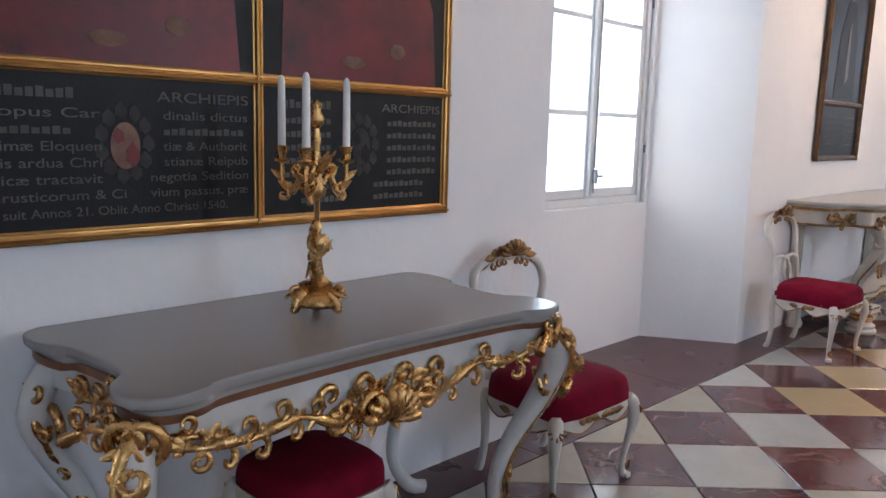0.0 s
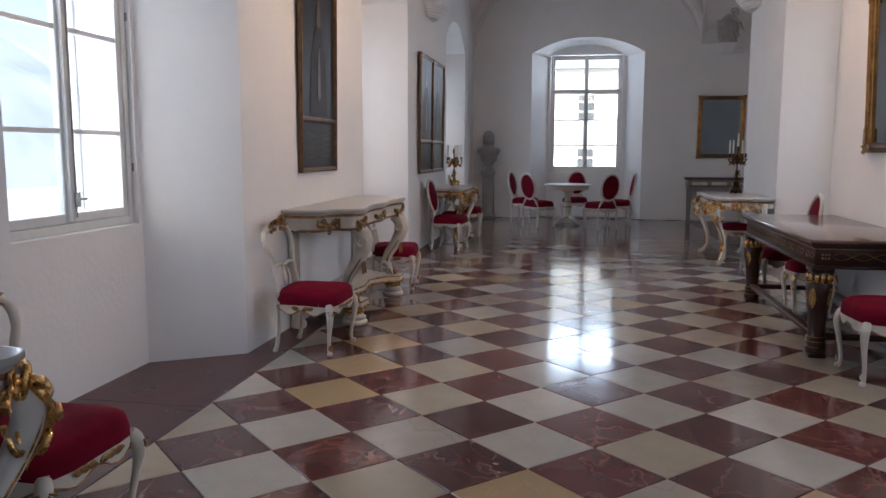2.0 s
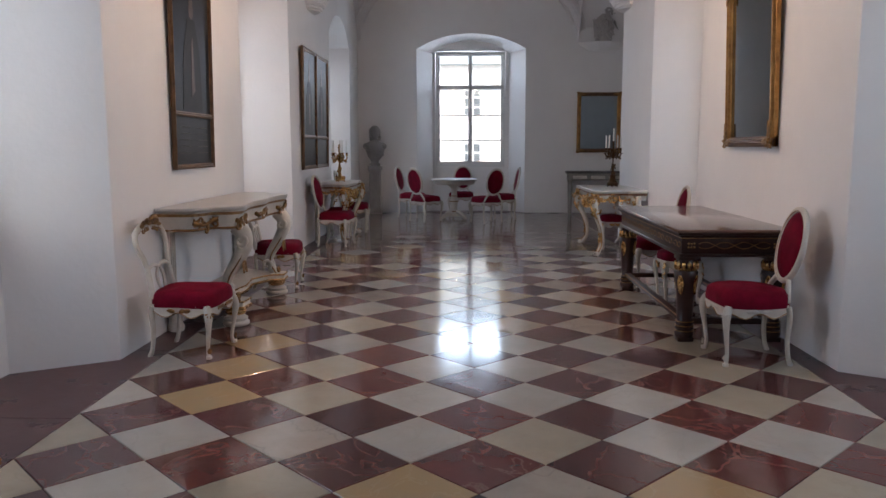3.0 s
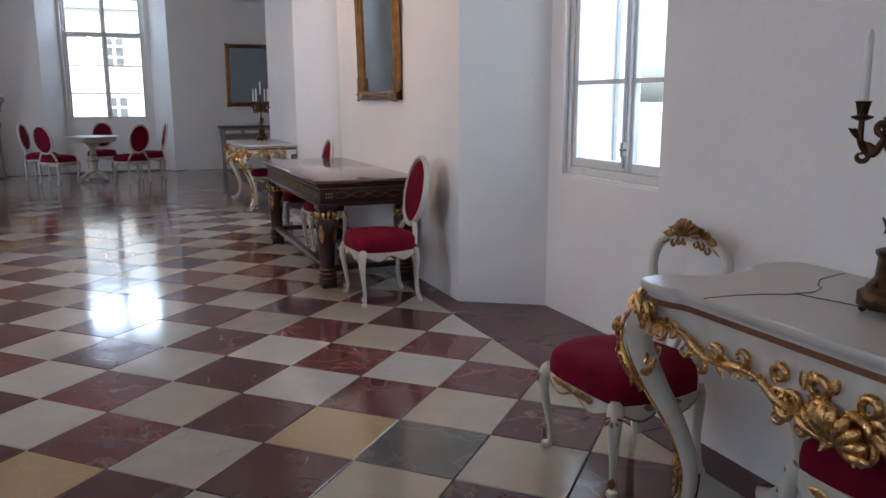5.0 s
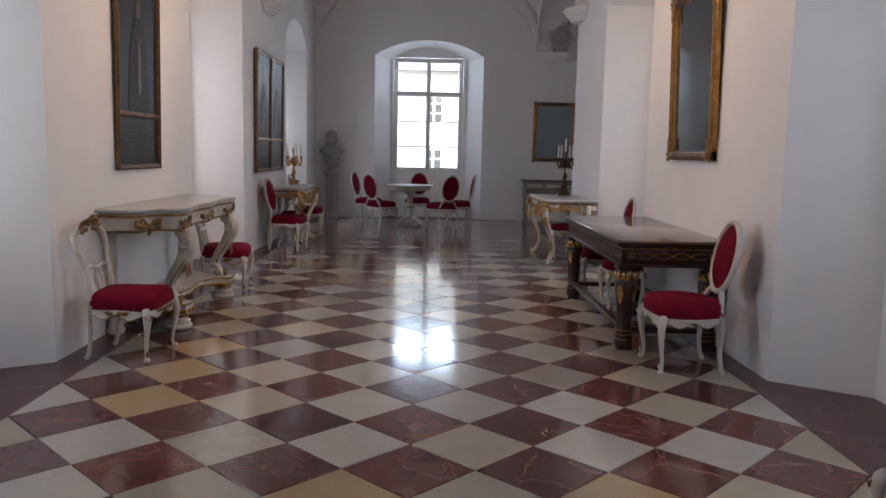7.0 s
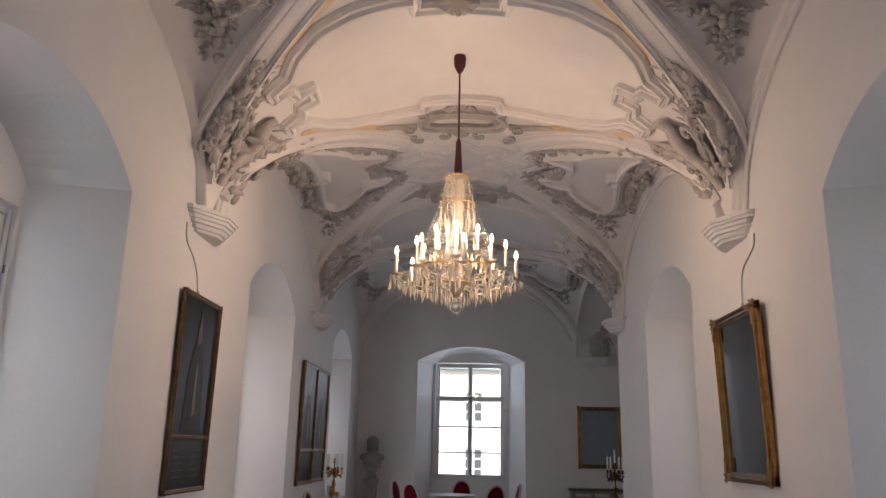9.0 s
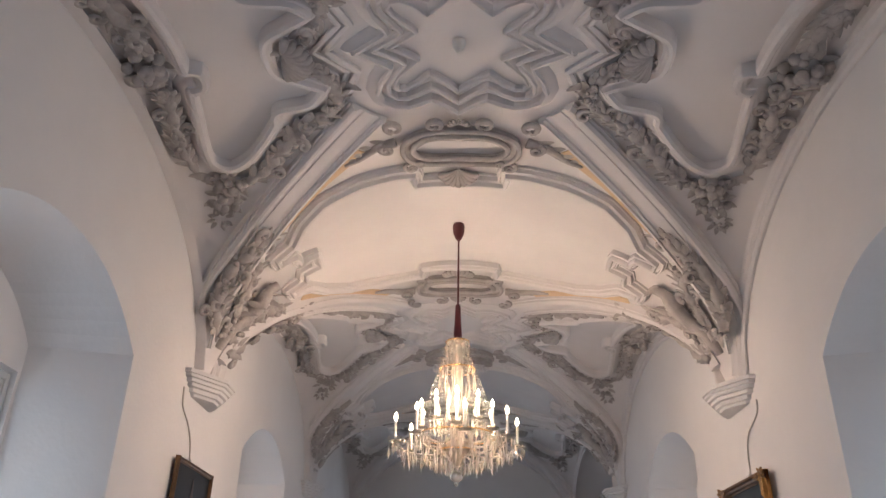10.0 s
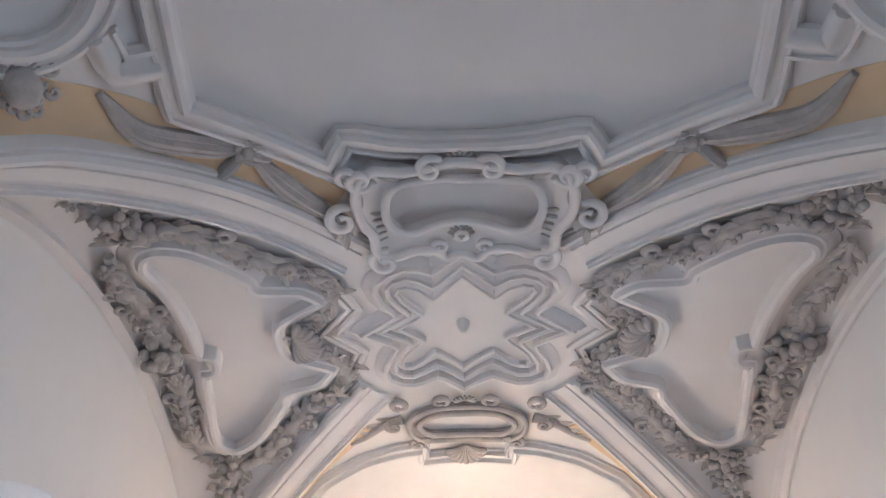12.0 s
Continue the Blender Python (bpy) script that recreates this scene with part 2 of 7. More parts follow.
NICHES_L = [(y - 1.05, y + 1.07, y - 0.75, y + 0.745, XL - 0.53, y - 0.48, y + 0.71, 0.9, 2.95) for y in BAYS]
NICHES_R = [(y - 1.13, y + 0.92, y - 0.82, y + 0.6, XR + 0.49, y - 0.85 + 0.06, y + 0.44, 0.88, 2.95) for y in BAYS[:3]]
side_wall("wall_west", XL, -1, NICHES_L, Y0, Y1, "white plastered wall with deep arched window bays")
side_wall("wall_east", XR, 1, NICHES_R, Y0, 8.25, "white plastered wall with splayed window bays")
# the last bay is wider on the east side
XE = 4.1
bm = bmesh.new()
prism(bm, [(XR + 0.001, 8.25), (XE + 0.3, 8.25), (XE + 0.3, 8.05), (XR + 0.001, 8.05)], -0.1, 5.25)
tagged(part("wall_east_return", bm, PLASTER, None), "white plastered return wall beside the wider bay", "wall", kind=SETTING)
bm = bmesh.new()
prism(bm, [(XE, 8.25), (XE + 0.3, 8.25), (XE + 0.3, Y1 + 0.9), (XE, Y1 + 0.9)], -0.1, 5.25)
tagged(part("wall_east_end", bm, PLASTER, None), "white plastered wall of the wider bay", "wall", kind=SETTING)


def end_wall(name, y0, out, xa, xb, niche, label):
    bm = bmesh.new()
    top, depth = 5.25, 1.0

    def quad(*p):
        bm.faces.new([bm.verts.new(q) for q in p])

    yo = y0 + out * depth
    if niche is None:
        quad((xa, y0, 0), (xb, y0, 0), (xb, y0, top), (xa, y0, top))
        quad((xa, yo, 0), (xb, yo, 0), (xb, yo, top), (xa, yo, top))
    else:
        fa, fb, ba, bb, yb, wa, wb, zs, zh, spring, rise = niche
        quad((xa, y0, 0), (fa, y0, 0), (fa, y0, top), (xa, y0, top))
        quad((fb, y0, 0), (xb, y0, 0), (xb, y0, top), (fb, y0, top))
        quad((fa, y0, 0), (ba, yb, 0), (ba, yb, spring - 0.03), (fa, y0, spring))
        quad((fb, y0, 0), (bb, yb, 0), (bb, yb, spring - 0.03), (fb, y0, spring))
        n = 20
        for k in range(n):
            s, t = -1 + 2 * k / n, -1 + 2 * (k + 1) / n
            f = lambda q: fa + (fb - fa) * (q + 1) / 2
            g = lambda q: ba + (bb - ba) * (q + 1) / 2
            z = lambda q: arch_z(q, spring, rise)
            zb = lambda q: arch_z(q, spring - 0.03, rise * 0.85)
            quad((f(s), y0, z(s)), (f(t), y0, z(t)), (f(t), y0, top), (f(s), y0, top))
            quad((f(s), y0, z(s)), (f(t), y0, z(t)), (g(t), yb, zb(t)), (g(s), yb, zb(s)))
        quad((ba, yb, 0), (wa, yb, 0), (wa, yb, top), (ba, yb, top))
        quad((wb, yb, 0), (bb, yb, 0), (bb, yb, top), (wb, yb, top))
        quad((wa, yb, 0), (wb, yb, 0), (wb, yb, zs), (wa, yb, zs))
        quad((wa, yb, zh), (wb, yb, zh), (wb, yb, top), (wa, yb, top))
        for p, q in (((wa, zs), (wb, zs)), ((wb, zs), (wb, zh)), ((wb, zh), (wa, zh)), ((wa, zh), (wa, zs))):
            quad((p[0], yb, p[1]), (q[0], yb, q[1]), (q[0], yo, q[1]), (p[0], yo, p[1]))
        quad((xa, yo, -0.1), (wa, yo, -0.1), (wa, yo, top), (xa, yo, top))
        quad((wb, yo, -0.1), (xb, yo, -0.1), (xb, yo, top), (wb, yo, top))
        quad((wa, yo, -0.1), (wb, yo, -0.1), (wb, yo, zs), (wa, yo, zs))
        quad((wa, yo, zh), (wb, yo, zh), (wb, yo, top), (wa, yo, top))
    bmesh.ops.remove_doubles(bm, verts=bm.verts, dist=0.0005)
    return tagged(part(name, bm, PLASTER, None), label, "wall", kind=SETTING)


FAR_NICHE = (-0.78, 1.42, -0.48, 1.12, Y1 + 0.5, -0.42, 1.04, 0.93, 3.32, 3.3, 0.3)
end_wall("wall_north", Y1, 1, XL - 1.0, XE + 0.3, FAR_NICHE, "grey-white plastered end wall with an arched window bay")
end_wall("wall_south", Y0, -1, XL - 1.0, XR + 1.0, None, "white plastered end wall")

# roof over everything
bm = bmesh.new()
box(bm, (XL - 1.05, Y0 - 1.05, 5.26), (XE + 0.4, Y1 + 1.05, 5.4))
tagged(part("roof_slab", bm, PLASTER, None), "plain slab above the vault", "roof", kind=SETTING)


# vault
def side_x(dx):
    """x at dx from the ridge, as a share of the half span on that side."""
    return XO + dx * ((XR - XO) if dx > 0 else (XO - XL)) / HALF


def span_share(x):
    return min(1.0, (x - XO) / (XR - XO) if x > XO else (XO - x) / (XO - XL))


def z_long(x):
    return ZS + (ZC - ZS) * (1 - span_share(x) ** 1.9) ** 0.5


def z_cross(x, y):
    v = min(abs(y - b) for b in BAYS)
    if v >= BW:
        return ZS - 0.02
    u = span_share(x)
    power = 2.05 + 0.45 * min(1.0, (1 - u) / 0.15)
    return ZS + (ZW - ZS + (ZC - ZW) * (1 - u ** 1.5)) * (1 - (v / BW) ** power) ** 0.5


def vault(x, y):
    return max(z_long(x), z_cross(x, y))


def vault_mesh(xa, xb, nx, ya, yb, ny):
    xs = [XO + (xa - XO if s < 0 else xb - XO) * math.sin(abs(s) * math.pi / 2) for s in np.linspace(-1, 1, nx)]
    ys = np.linspace(ya, yb, ny)
    bm = bmesh.new()
    rows = [[bm.verts.new((x, y, vault(x, y))) for x in xs] for y in ys]
    for a, b in zip(rows, rows[1:]):
        for k in range(nx - 1):
            bm.faces.new((a[k], a[k + 1], b[k + 1], b[k]))
    return bm


bm = vault_mesh(XL, XR, 110, Y0, 8.2, 420)
ceiling = tagged(part("ceiling", bm, VAULT, None, smooth=True), "white plastered groin vault with stucco ornament", "ceiling", kind=SETTING)
bm = vault_mesh(XL, XR, 90, 8.2, Y1, 120)
far_ceiling = tagged(part("ceiling_far_bay", bm, VAULT, None, smooth=True), "white plastered vault of the last bay", "ceiling", kind=SETTING)
bm = bmesh.new()
rows = []
for y in np.linspace(8.2, Y1, 60):
    rows.append([bm.verts.new((x, y, max(3.42, z_cross(XR, y)))) for x in (XR, XE)])
for a, b in zip(rows, rows[1:]):
    bm.faces.new((a[0], a[1], b[1], b[0]))
tagged(part("ceiling_side_cell", bm, VAULT, None, smooth=True), "plastered side cell of the last bay", "ceiling", kind=SETTING)

# floor bed and red border slabs
bm = bmesh.new()
box(bm, (XL - 1.0, Y0 - 1.0, -0.3), (XE + 0.3, Y1 + 1.0, -0.008))
floor = tagged(part("floor", bm, JOINT, None), "checkered floor of red and cream marble tiles", "floor", kind=SETTING)

# ---- carved ornament ----
def leaf(bm, p, d, n, length, width, curl=0.35):
    """A thick curling acanthus leaf from p along d, lying on a surface with normal n."""
    p, d, n = Vector(p), Vector(d).normalized(), Vector(n).normalized()
    s = d.cross(n).normalized()
    rows = []
    for k, (f, w) in enumerate(((0, 0.35), (0.25, 0.9), (0.5, 1.0), (0.78, 0.7), (1.0, 0.12))):
        c = p + d * (length * f) + n * (length * curl * f * f + 0.04 * length)
        w2 = width * w * 0.5
        h = width * 0.28 * (1 - 0.5 * f)
        rows.append([bm.verts.new(c - s * w2), bm.verts.new(c - s * w2 * 0.45 + n * h * 0.8), bm.verts.new(c + n * h * 0.45),
                     bm.verts.new(c + s * w2 * 0.45 + n * h * 0.8), bm.verts.new(c + s * w2), bm.verts.new(c - n * h * 0.6)])
    for a, b in zip(rows, rows[1:]):
        for k in range(6):
            bm.faces.new((a[k], a[(k + 1) % 6], b[(k + 1) % 6], b[k]))
    bm.faces.new(rows[0][::-1])
    bm.faces.new(rows[-1])


def scroll(bm, p, d, n, size, hand=1, seg=7, turns=1.0, thick=0.17):
    """A C-scroll: a tapering spiral that starts along d."""
    p, d, n = Vector(p), Vector(d).normalized(), Vector(n).normalized()
    s = d.cross(n).normalized() * hand
    pts, rad = [], []
    k0 = 15
    for k in range(k0 + 1):
        f = k / k0
        a = -math.pi / 2 + f * turns * 2 * math.pi
        r = size * 0.5 * (1 - 0.66 * f)
        c = p + s * (size * 0.5)
        pts.append(c + d * (r * math.cos(a)) + s * (r * math.sin(a)) + n * (size * 0.1 + size * 0.18 * f))
        rad.append(size * thick * (0.45 + 0.75 * math.sin(math.pi * min(1.0, 0.2 + 0.9 * f)) + (0.22 if k >= k0 - 1 else 0.0)))
    tube(bm, pts, rad, seg, up=n)


def rosette(bm, p, n, r, petals=7):
    p, n = Vector(p), Vector(n).normalized()
    a = n.orthogonal().normalized()
    b = n.cross(a)
    for k in range(petals):
        t = 2 * math.pi * k / petals
        leaf(bm, p, a * math.cos(t) + b * math.sin(t), n, r, r * 0.8, 0.3)
    ball(bm, p + n * r * 0.25, r * 0.28, 1)


def shell(bm, p, d, n, size, ribs=9):
    """A scallop that opens along d."""
    p, d, n = Vector(p), Vector(d).normalized(), Vector(n).normalized()
    s = d.cross(n).normalized()
    for k in range(ribs):
        t = radians(-78 + 156 * k / (ribs - 1))
        e = d * math.cos(t) + s * math.sin(t)
        pts = [p + e * (size * f) + n * (size * (0.12 + 0.42 * math.sin(f * 2.2) * (1 - 0.25 * abs(t)))) for f in (0.05, 0.3, 0.6, 0.85, 1.0)]
        tube(bm, pts, [size * 0.05, size * 0.1, size * 0.15, size * 0.17, size * 0.08], 6, up=n)


def rocaille(bm, path, normals, size, rng, curl=1.0, turn=1.0):
    """A waving scrolled strand with overlapping acanthus leaves along a path, thicker in places."""
    P = [Vector(p) for p in smooth_path(path, 4)]
    n0 = len(P)
    N = [Vector(normals[min(i // 4, len(normals) - 1)]).normalized() for i in range(n0)]
    run = [0.0]
    for a, b in zip(P, P[1:]):
        run.append(run[-1] + (b - a).length)
    centre, rad = [], []
    for i in range(n0):
        d = (P[min(i + 1, n0 - 1)] - P[max(i - 1, 0)]).normalized()
        s = d.cross(N[i]).normalized()
        w = run[i] / size * 1.25
        centre.append(P[i] + s * (size * 0.3 * math.sin(w)) + N[i] * (size * 0.2))
        rad.append(size * (0.2 + 0.07 * math.sin(w * 2.0 + 0.8)))
    sweep(bm, centre, N, ring_profile(1.0, 8), False, rad)
    mark, hand = 0.0, 1
    for i in range(2, n0 - 2):
        if run[i] < mark:
            continue
        mark = run[i] + size * rng.uniform(0.5, 0.75)
        d = (P[i + 1] - P[i - 1]).normalized()
        s = d.cross(N[i]).normalized()
        k = size * rng.uniform(0.75, 1.1)
        c = centre[i]
        for q in range(3):
            side = 1 if q % 2 else -1
            leaf(bm, c + N[i] * size * 0.05, d * rng.uniform(0.3, 1.0) * rng.choice((-1, 1)) + s * side * rng.uniform(0.4, 1.0), N[i], k * rng.uniform(0.4, 0.7), k * rng.uniform(0.26, 0.38), rng.uniform(0.0, 0.25))
        if rng.random() < 0.6:
            scroll(bm, c + s * hand * size * 0.15, d + s * hand * 0.4, N[i], k * curl, hand, turns=rng.uniform(0.75, 1.0) * turn, thick=0.15)
        hand = -hand


def put(bm, name, mat, parent, label=""):
    return part(name, bm, mat, parent, label, smooth=True)

# ---- chairs and stools: front towards +x, origin on the floor under the seat ----
def cabriole(bm, x, y, top, dx, dy, r=0.0175, knee=0.03, foot=0.022):
    """A curved leg; (dx, dy) is the way its knee points."""
    n = math.hypot(dx, dy)
    dx, dy = dx / n, dy / n
    prof = [(0.0, 1.0, 1.35), (0.6, 0.93, 1.6), (1.0, 0.8, 1.45), (0.7, 0.6, 1.05), (0.1, 0.36, 0.78), (-0.25, 0.17, 0.68), (-0.05, 0.06, 0.75), (0.35, 0.012, 1.0)]
    pts = smooth_path([(x + dx * k * o, y + dy * k * o, top * h) for k, (o, h, w) in [(knee, q) for q in prof]], 3)
    rad = [r * w for o, h, w in prof]
    tube(bm, pts, rad, 8, up=(dy, -dx, 0.02))
    box(bm, (x + dx * foot * 0.5 - 0.016, y + dy * foot * 0.5 - 0.016, 0), (x + dx * foot * 0.5 + 0.016, y + dy * foot * 0.5 + 0.016, 0.022), 0.005)


def cushion(bm, wx, wy, z0, z1, front=1.08):
    """An upholstered seat: wider in front, domed."""
    n = 28
    rings = []
    for f, z, e in ((0.9, z0, 5), (0.99, z0 + 0.006, 5), (1.0, z0 + (z1 - z0) * 0.4, 4.5), (0.985, z0 + (z1 - z0) * 0.72, 4), (0.9, z0 + (z1 - z0) * 0.92, 3.2), (0.62, z1, 2.6), (0.25, z1 + 0.006, 2.2)):
        ring = []
        for k in range(n):
            t = 2 * math.pi * k / n
            c, s = math.cos(t), math.sin(t)
            q = (abs(c) ** e + abs(s) ** e) ** (-1 / e)
            x = c * q * wx / 2 * f
            ring.append(bm.verts.new((x, s * q * wy / 2 * f * (1 + (front - 1) * (x / wx * 2)), z + 0.004 * math.sin(3 * t))))
        rings.append(ring)
    for a, b in zip(rings, rings[1:]):
        for k in range(n):
            bm.faces.new((a[k], a[(k + 1) % n], b[(k + 1) % n], b[k]))
    bm.faces.new(rings[0][::-1])
    bm.faces.new(rings[-1])


def seat_rail(bm, wx, wy, z0, z1, sag=0.018, front=1.08):
    """Four rails with a waved lower edge."""
    e = 5
    n = 48
    rings = []
    for f, lower in ((1.0, True), (1.0, False), (0.86, False), (0.86, True)):
        ring = []
        for k in range(n):
            t = 2 * math.pi * k / n
            c, s = math.cos(t), math.sin(t)
            q = (abs(c) ** e + abs(s) ** e) ** (-1 / e)
            x = c * q * wx / 2 * f
            z = z0 + sag * (1 - math.cos(8 * t - math.pi)) * 0.5 if lower else z1
            ring.append(bm.verts.new((x, s * q * wy / 2 * f * (1 + (front - 1) * (x / wx * 2)), z)))
        rings.append(ring)
    for i in range(4):
        a, b = rings[i], rings[(i + 1) % 4]
        for k in range(n):
            bm.faces.new((a[k], a[(k + 1) % n], b[(k + 1) % n], b[k]))


def base_of_chair(ch, paint, gilt, wx=0.43, wy=0.46, seat_z=0.475):
    bm = bmesh.new()
    seat_rail(bm, wx, wy, seat_z - 0.16, seat_z - 0.08, 0.034)
    put(bm, "seat_frame", paint, ch, "painted frame with thin gilt lines")
    bm = bmesh.new()
    cushion(bm, wx * 1.02, wy * 1.02, seat_z - 0.1, seat_z + 0.014)
    put(bm, "seat", VELVET, ch, "crimson velvet seat")
    for sx in (1, -1):
        for sy in (1, -1):
            bm = bmesh.new()
            x, y = sx * (wx / 2 - 0.03), sy * (wy / 2 - (0.018 if sx > 0 else 0.04))
            if sx > 0:
                cabriole(bm, x, y, seat_z - 0.09, 0.8, sy)
            else:
                tube(bm, smooth_path([(x, y, seat_z - 0.09), (x - 0.012, y, 0.3), (x - 0.004, y, 0.16), (x - 0.016, y, 0.05), (x - 0.035, y, 0.0)], 3), [0.022, 0.02, 0.016, 0.015, 0.017], 8, up=(0, 1, 0.02))
            leg = put(bm, "leg", paint, ch)
            if sx > 0:
                bm = bmesh.new()
                shell(bm, (x + 0.026, y + sy * 0.02, seat_z - 0.12), (0, 0, -1), (0.7, sy, 0), 0.034, 5)
                put(bm, "knee_shell", gilt, leg, "gilt shell carving")
                bm = bmesh.new()
                leaf(bm, (x + 0.012, y + sy * 0.012, 0.035), (0, 0, 1), (0.7, sy, 0), 0.04, 0.03, 0.1)
                put(bm, "foot_leaf", gilt, leg, "gilt leaf")
    bm = bmesh.new()
    for q in (-1, 1):
        for k in range(3):
            leaf(bm, (wx / 2 + 0.002, q * 0.01 + q * 0.035 * k, seat_z - 0.115), (0, q, 0.25), (1, 0, 0), 0.05, 0.03, 0.12)
        for k in range(3):
            leaf(bm, (0.01 + 0.03 * (k - 1), q * (wy / 2 + 0.002), seat_z - 0.115), (1 if k else -1, 0, 0.2), (0, q, 0), 0.05, 0.03, 0.12)
    put(bm, "rail_carving", gilt, ch, "gilt leaf carving")
    bm = bmesh.new()
    line = []
    for k in range(48):
        t = 2 * math.pi * k / 48
        c, s = math.cos(t), math.sin(t)
        q = (abs(c) ** 5 + abs(s) ** 5) ** (-0.2)
        x = c * q * wx / 2
        line.append((x * 1.004, s * q * wy / 2 * 1.004 * (1 + 0.08 * (x / wx * 2)), seat_z - 0.156 + 0.034 * (1 - math.cos(8 * t - math.pi)) * 0.5))
    tube(bm, line, 0.0038, 5, closed=True)
    put(bm, "gilt_line", DULL_GOLD, ch, "thin gilt line along the rail")
    return ch


def lower(bm, f=0.935):
    for v in bm.verts:
        v.co.z *= f


def crest_chair(label, paint, gilt):
    """Open balloon back with a gilt carved crest and a pierced cross rail."""
    ch = thing("chair", label, "chair")
    base_of_chair(ch, paint, gilt, seat_z=0.424)
    bx = -0.195
    bm = bmesh.new()
    for s in (-1, 1):
        pts = smooth_path([(bx, s * 0.165, 0.40), (bx - 0.02, s * 0.15, 0.52), (bx - 0.045, s * 0.155, 0.66), (bx - 0.07, s * 0.198, 0.76), (bx - 0.088, s * 0.185, 0.845), (bx - 0.095, s * 0.1, 0.893), (bx - 0.097, 0, 0.903)], 4)
        tube(bm, pts, [0.021, 0.019, 0.017, 0.017, 0.019, 0.022, 0.025], 8, up=(1, 0, 0.1))
    lower(bm)
    put(bm, "back_frame", paint, ch, "painted open balloon back")
    bm = bmesh.new()
    for s in (-1, 1):
        tube(bm, smooth_path([(bx - 0.03, s * 0.155, 0.60), (bx - 0.032, s * 0.08, 0.625), (bx - 0.033, 0, 0.605)], 4), [0.011, 0.016, 0.012], 6, up=(1, 0, 0))
        tube(bm, smooth_path([(bx - 0.005, s * 0.03, 0.45), (bx - 0.02, s * 0.045, 0.53), (bx - 0.033, s * 0.012, 0.61)], 4), [0.01, 0.012, 0.01], 6, up=(1, 0, 0))
    lower(bm)
    put(bm, "cross_rail", paint, ch)
    bm = bmesh.new()
    c = (bx - 0.085, 0, 0.910)
    shell(bm, (c[0] + 0.004, 0, 0.902), (-0.05, 0, 1), (1, 0, 0), 0.075, 9)
    for s in (-1, 1):
        scroll(bm, (c[0], s * 0.03, 0.905), (0, s, 0.3), (1, 0, 0), 0.045, -s)
        scroll(bm, (c[0], s * 0.075, 0.902), (0, s, -0.3), (1, 0, 0), 0.036, -s)
        leaf(bm, (c[0], s * 0.03, 0.910), (0, s, -0.1), (1, 0, 0.2), 0.09, 0.035, 0.02)
        leaf(bm, (c[0], s * 0.105, 0.892), (0, s, -0.75), (1, 0, 0.2), 0.075, 0.026, 0.05)
        leaf(bm, (c[0], s * 0.015, 0.905), (0, s, -0.15), (1, 0, 0), 0.07, 0.03, 0.08)
    for s in (-1, 1):
        for k in range(3):
            leaf(bm, (c[0] + 0.006, s * (0.02 + 0.032 * k), 0.918 - 0.004 * k * k), (0, s, 0.35 - 0.25 * k), (1, 0, 0.3), 0.065, 0.034, 0.1)
            scroll(bm, (c[0] + 0.004, s * (0.035 + 0.03 * k), 0.89 - 0.004 * k * k), (0, s, -0.2), (1, 0, 0), 0.03, s)
    lower(bm)
    put(bm, "crest", gilt, ch, "carved gilt shell crest")
    return ch


def oval_chair(label, paint, gilt):
    """Medallion back in crimson velvet."""
    ch = thing("chair", label, "chair")
    base_of_chair(ch, paint, gilt, seat_z=0.458)
    bx, cz = -0.215, 0.73
    tilt = 0.2

    def at(t, r, off=0.0):
        z = cz + 0.225 * r * math.sin(t)
        return (bx - (z - 0.5) * tilt + off, 0.175 * r * math.cos(t), z)

    bm = bmesh.new()
    pts = [at(2 * math.pi * k / 32, 1.0) for k in range(32)]
    tube(bm, pts, 0.019, 8, up=(1, 0, tilt), closed=True)
    for s in (-1, 1):
        tube(bm, smooth_path([(bx + 0.03, s * 0.17, 0.39), (bx + 0.012, s * 0.135, 0.47), (bx - 0.008, s * 0.075, 0.53)], 4), [0.02, 0.017, 0.018], 8, up=(1, 0, 0))
    put(bm, "back_frame", paint, ch, "painted oval medallion frame")
    bm = bmesh.new()
    rings = []
    for r, o in ((0.93, -0.014), (0.95, 0.0), (0.85, 0.014), (0.5, 0.022), (0.15, 0.024)):
        rings.append([bm.verts.new(at(2 * math.pi * k / 28, r, o)) for k in range(28)])
    for a, b in zip(rings, rings[1:]):
        for k in range(28):
            bm.faces.new((a[k], a[(k + 1) % 28], b[(k + 1) % 28], b[k]))
    bm.faces.new(rings[0][::-1])
    bm.faces.new(rings[-1])
    put(bm, "backrest", VELVET, ch, "oval crimson velvet back pad")
    bm = bmesh.new()
    tube(bm, [at(2 * math.pi * k / 32, 0.965, 0.014) for k in range(32)], 0.0035, 5, up=(1, 0, tilt), closed=True)
    put(bm, "gilt_line", DULL_GOLD, ch, "thin gilt line round the back pad")
    return ch


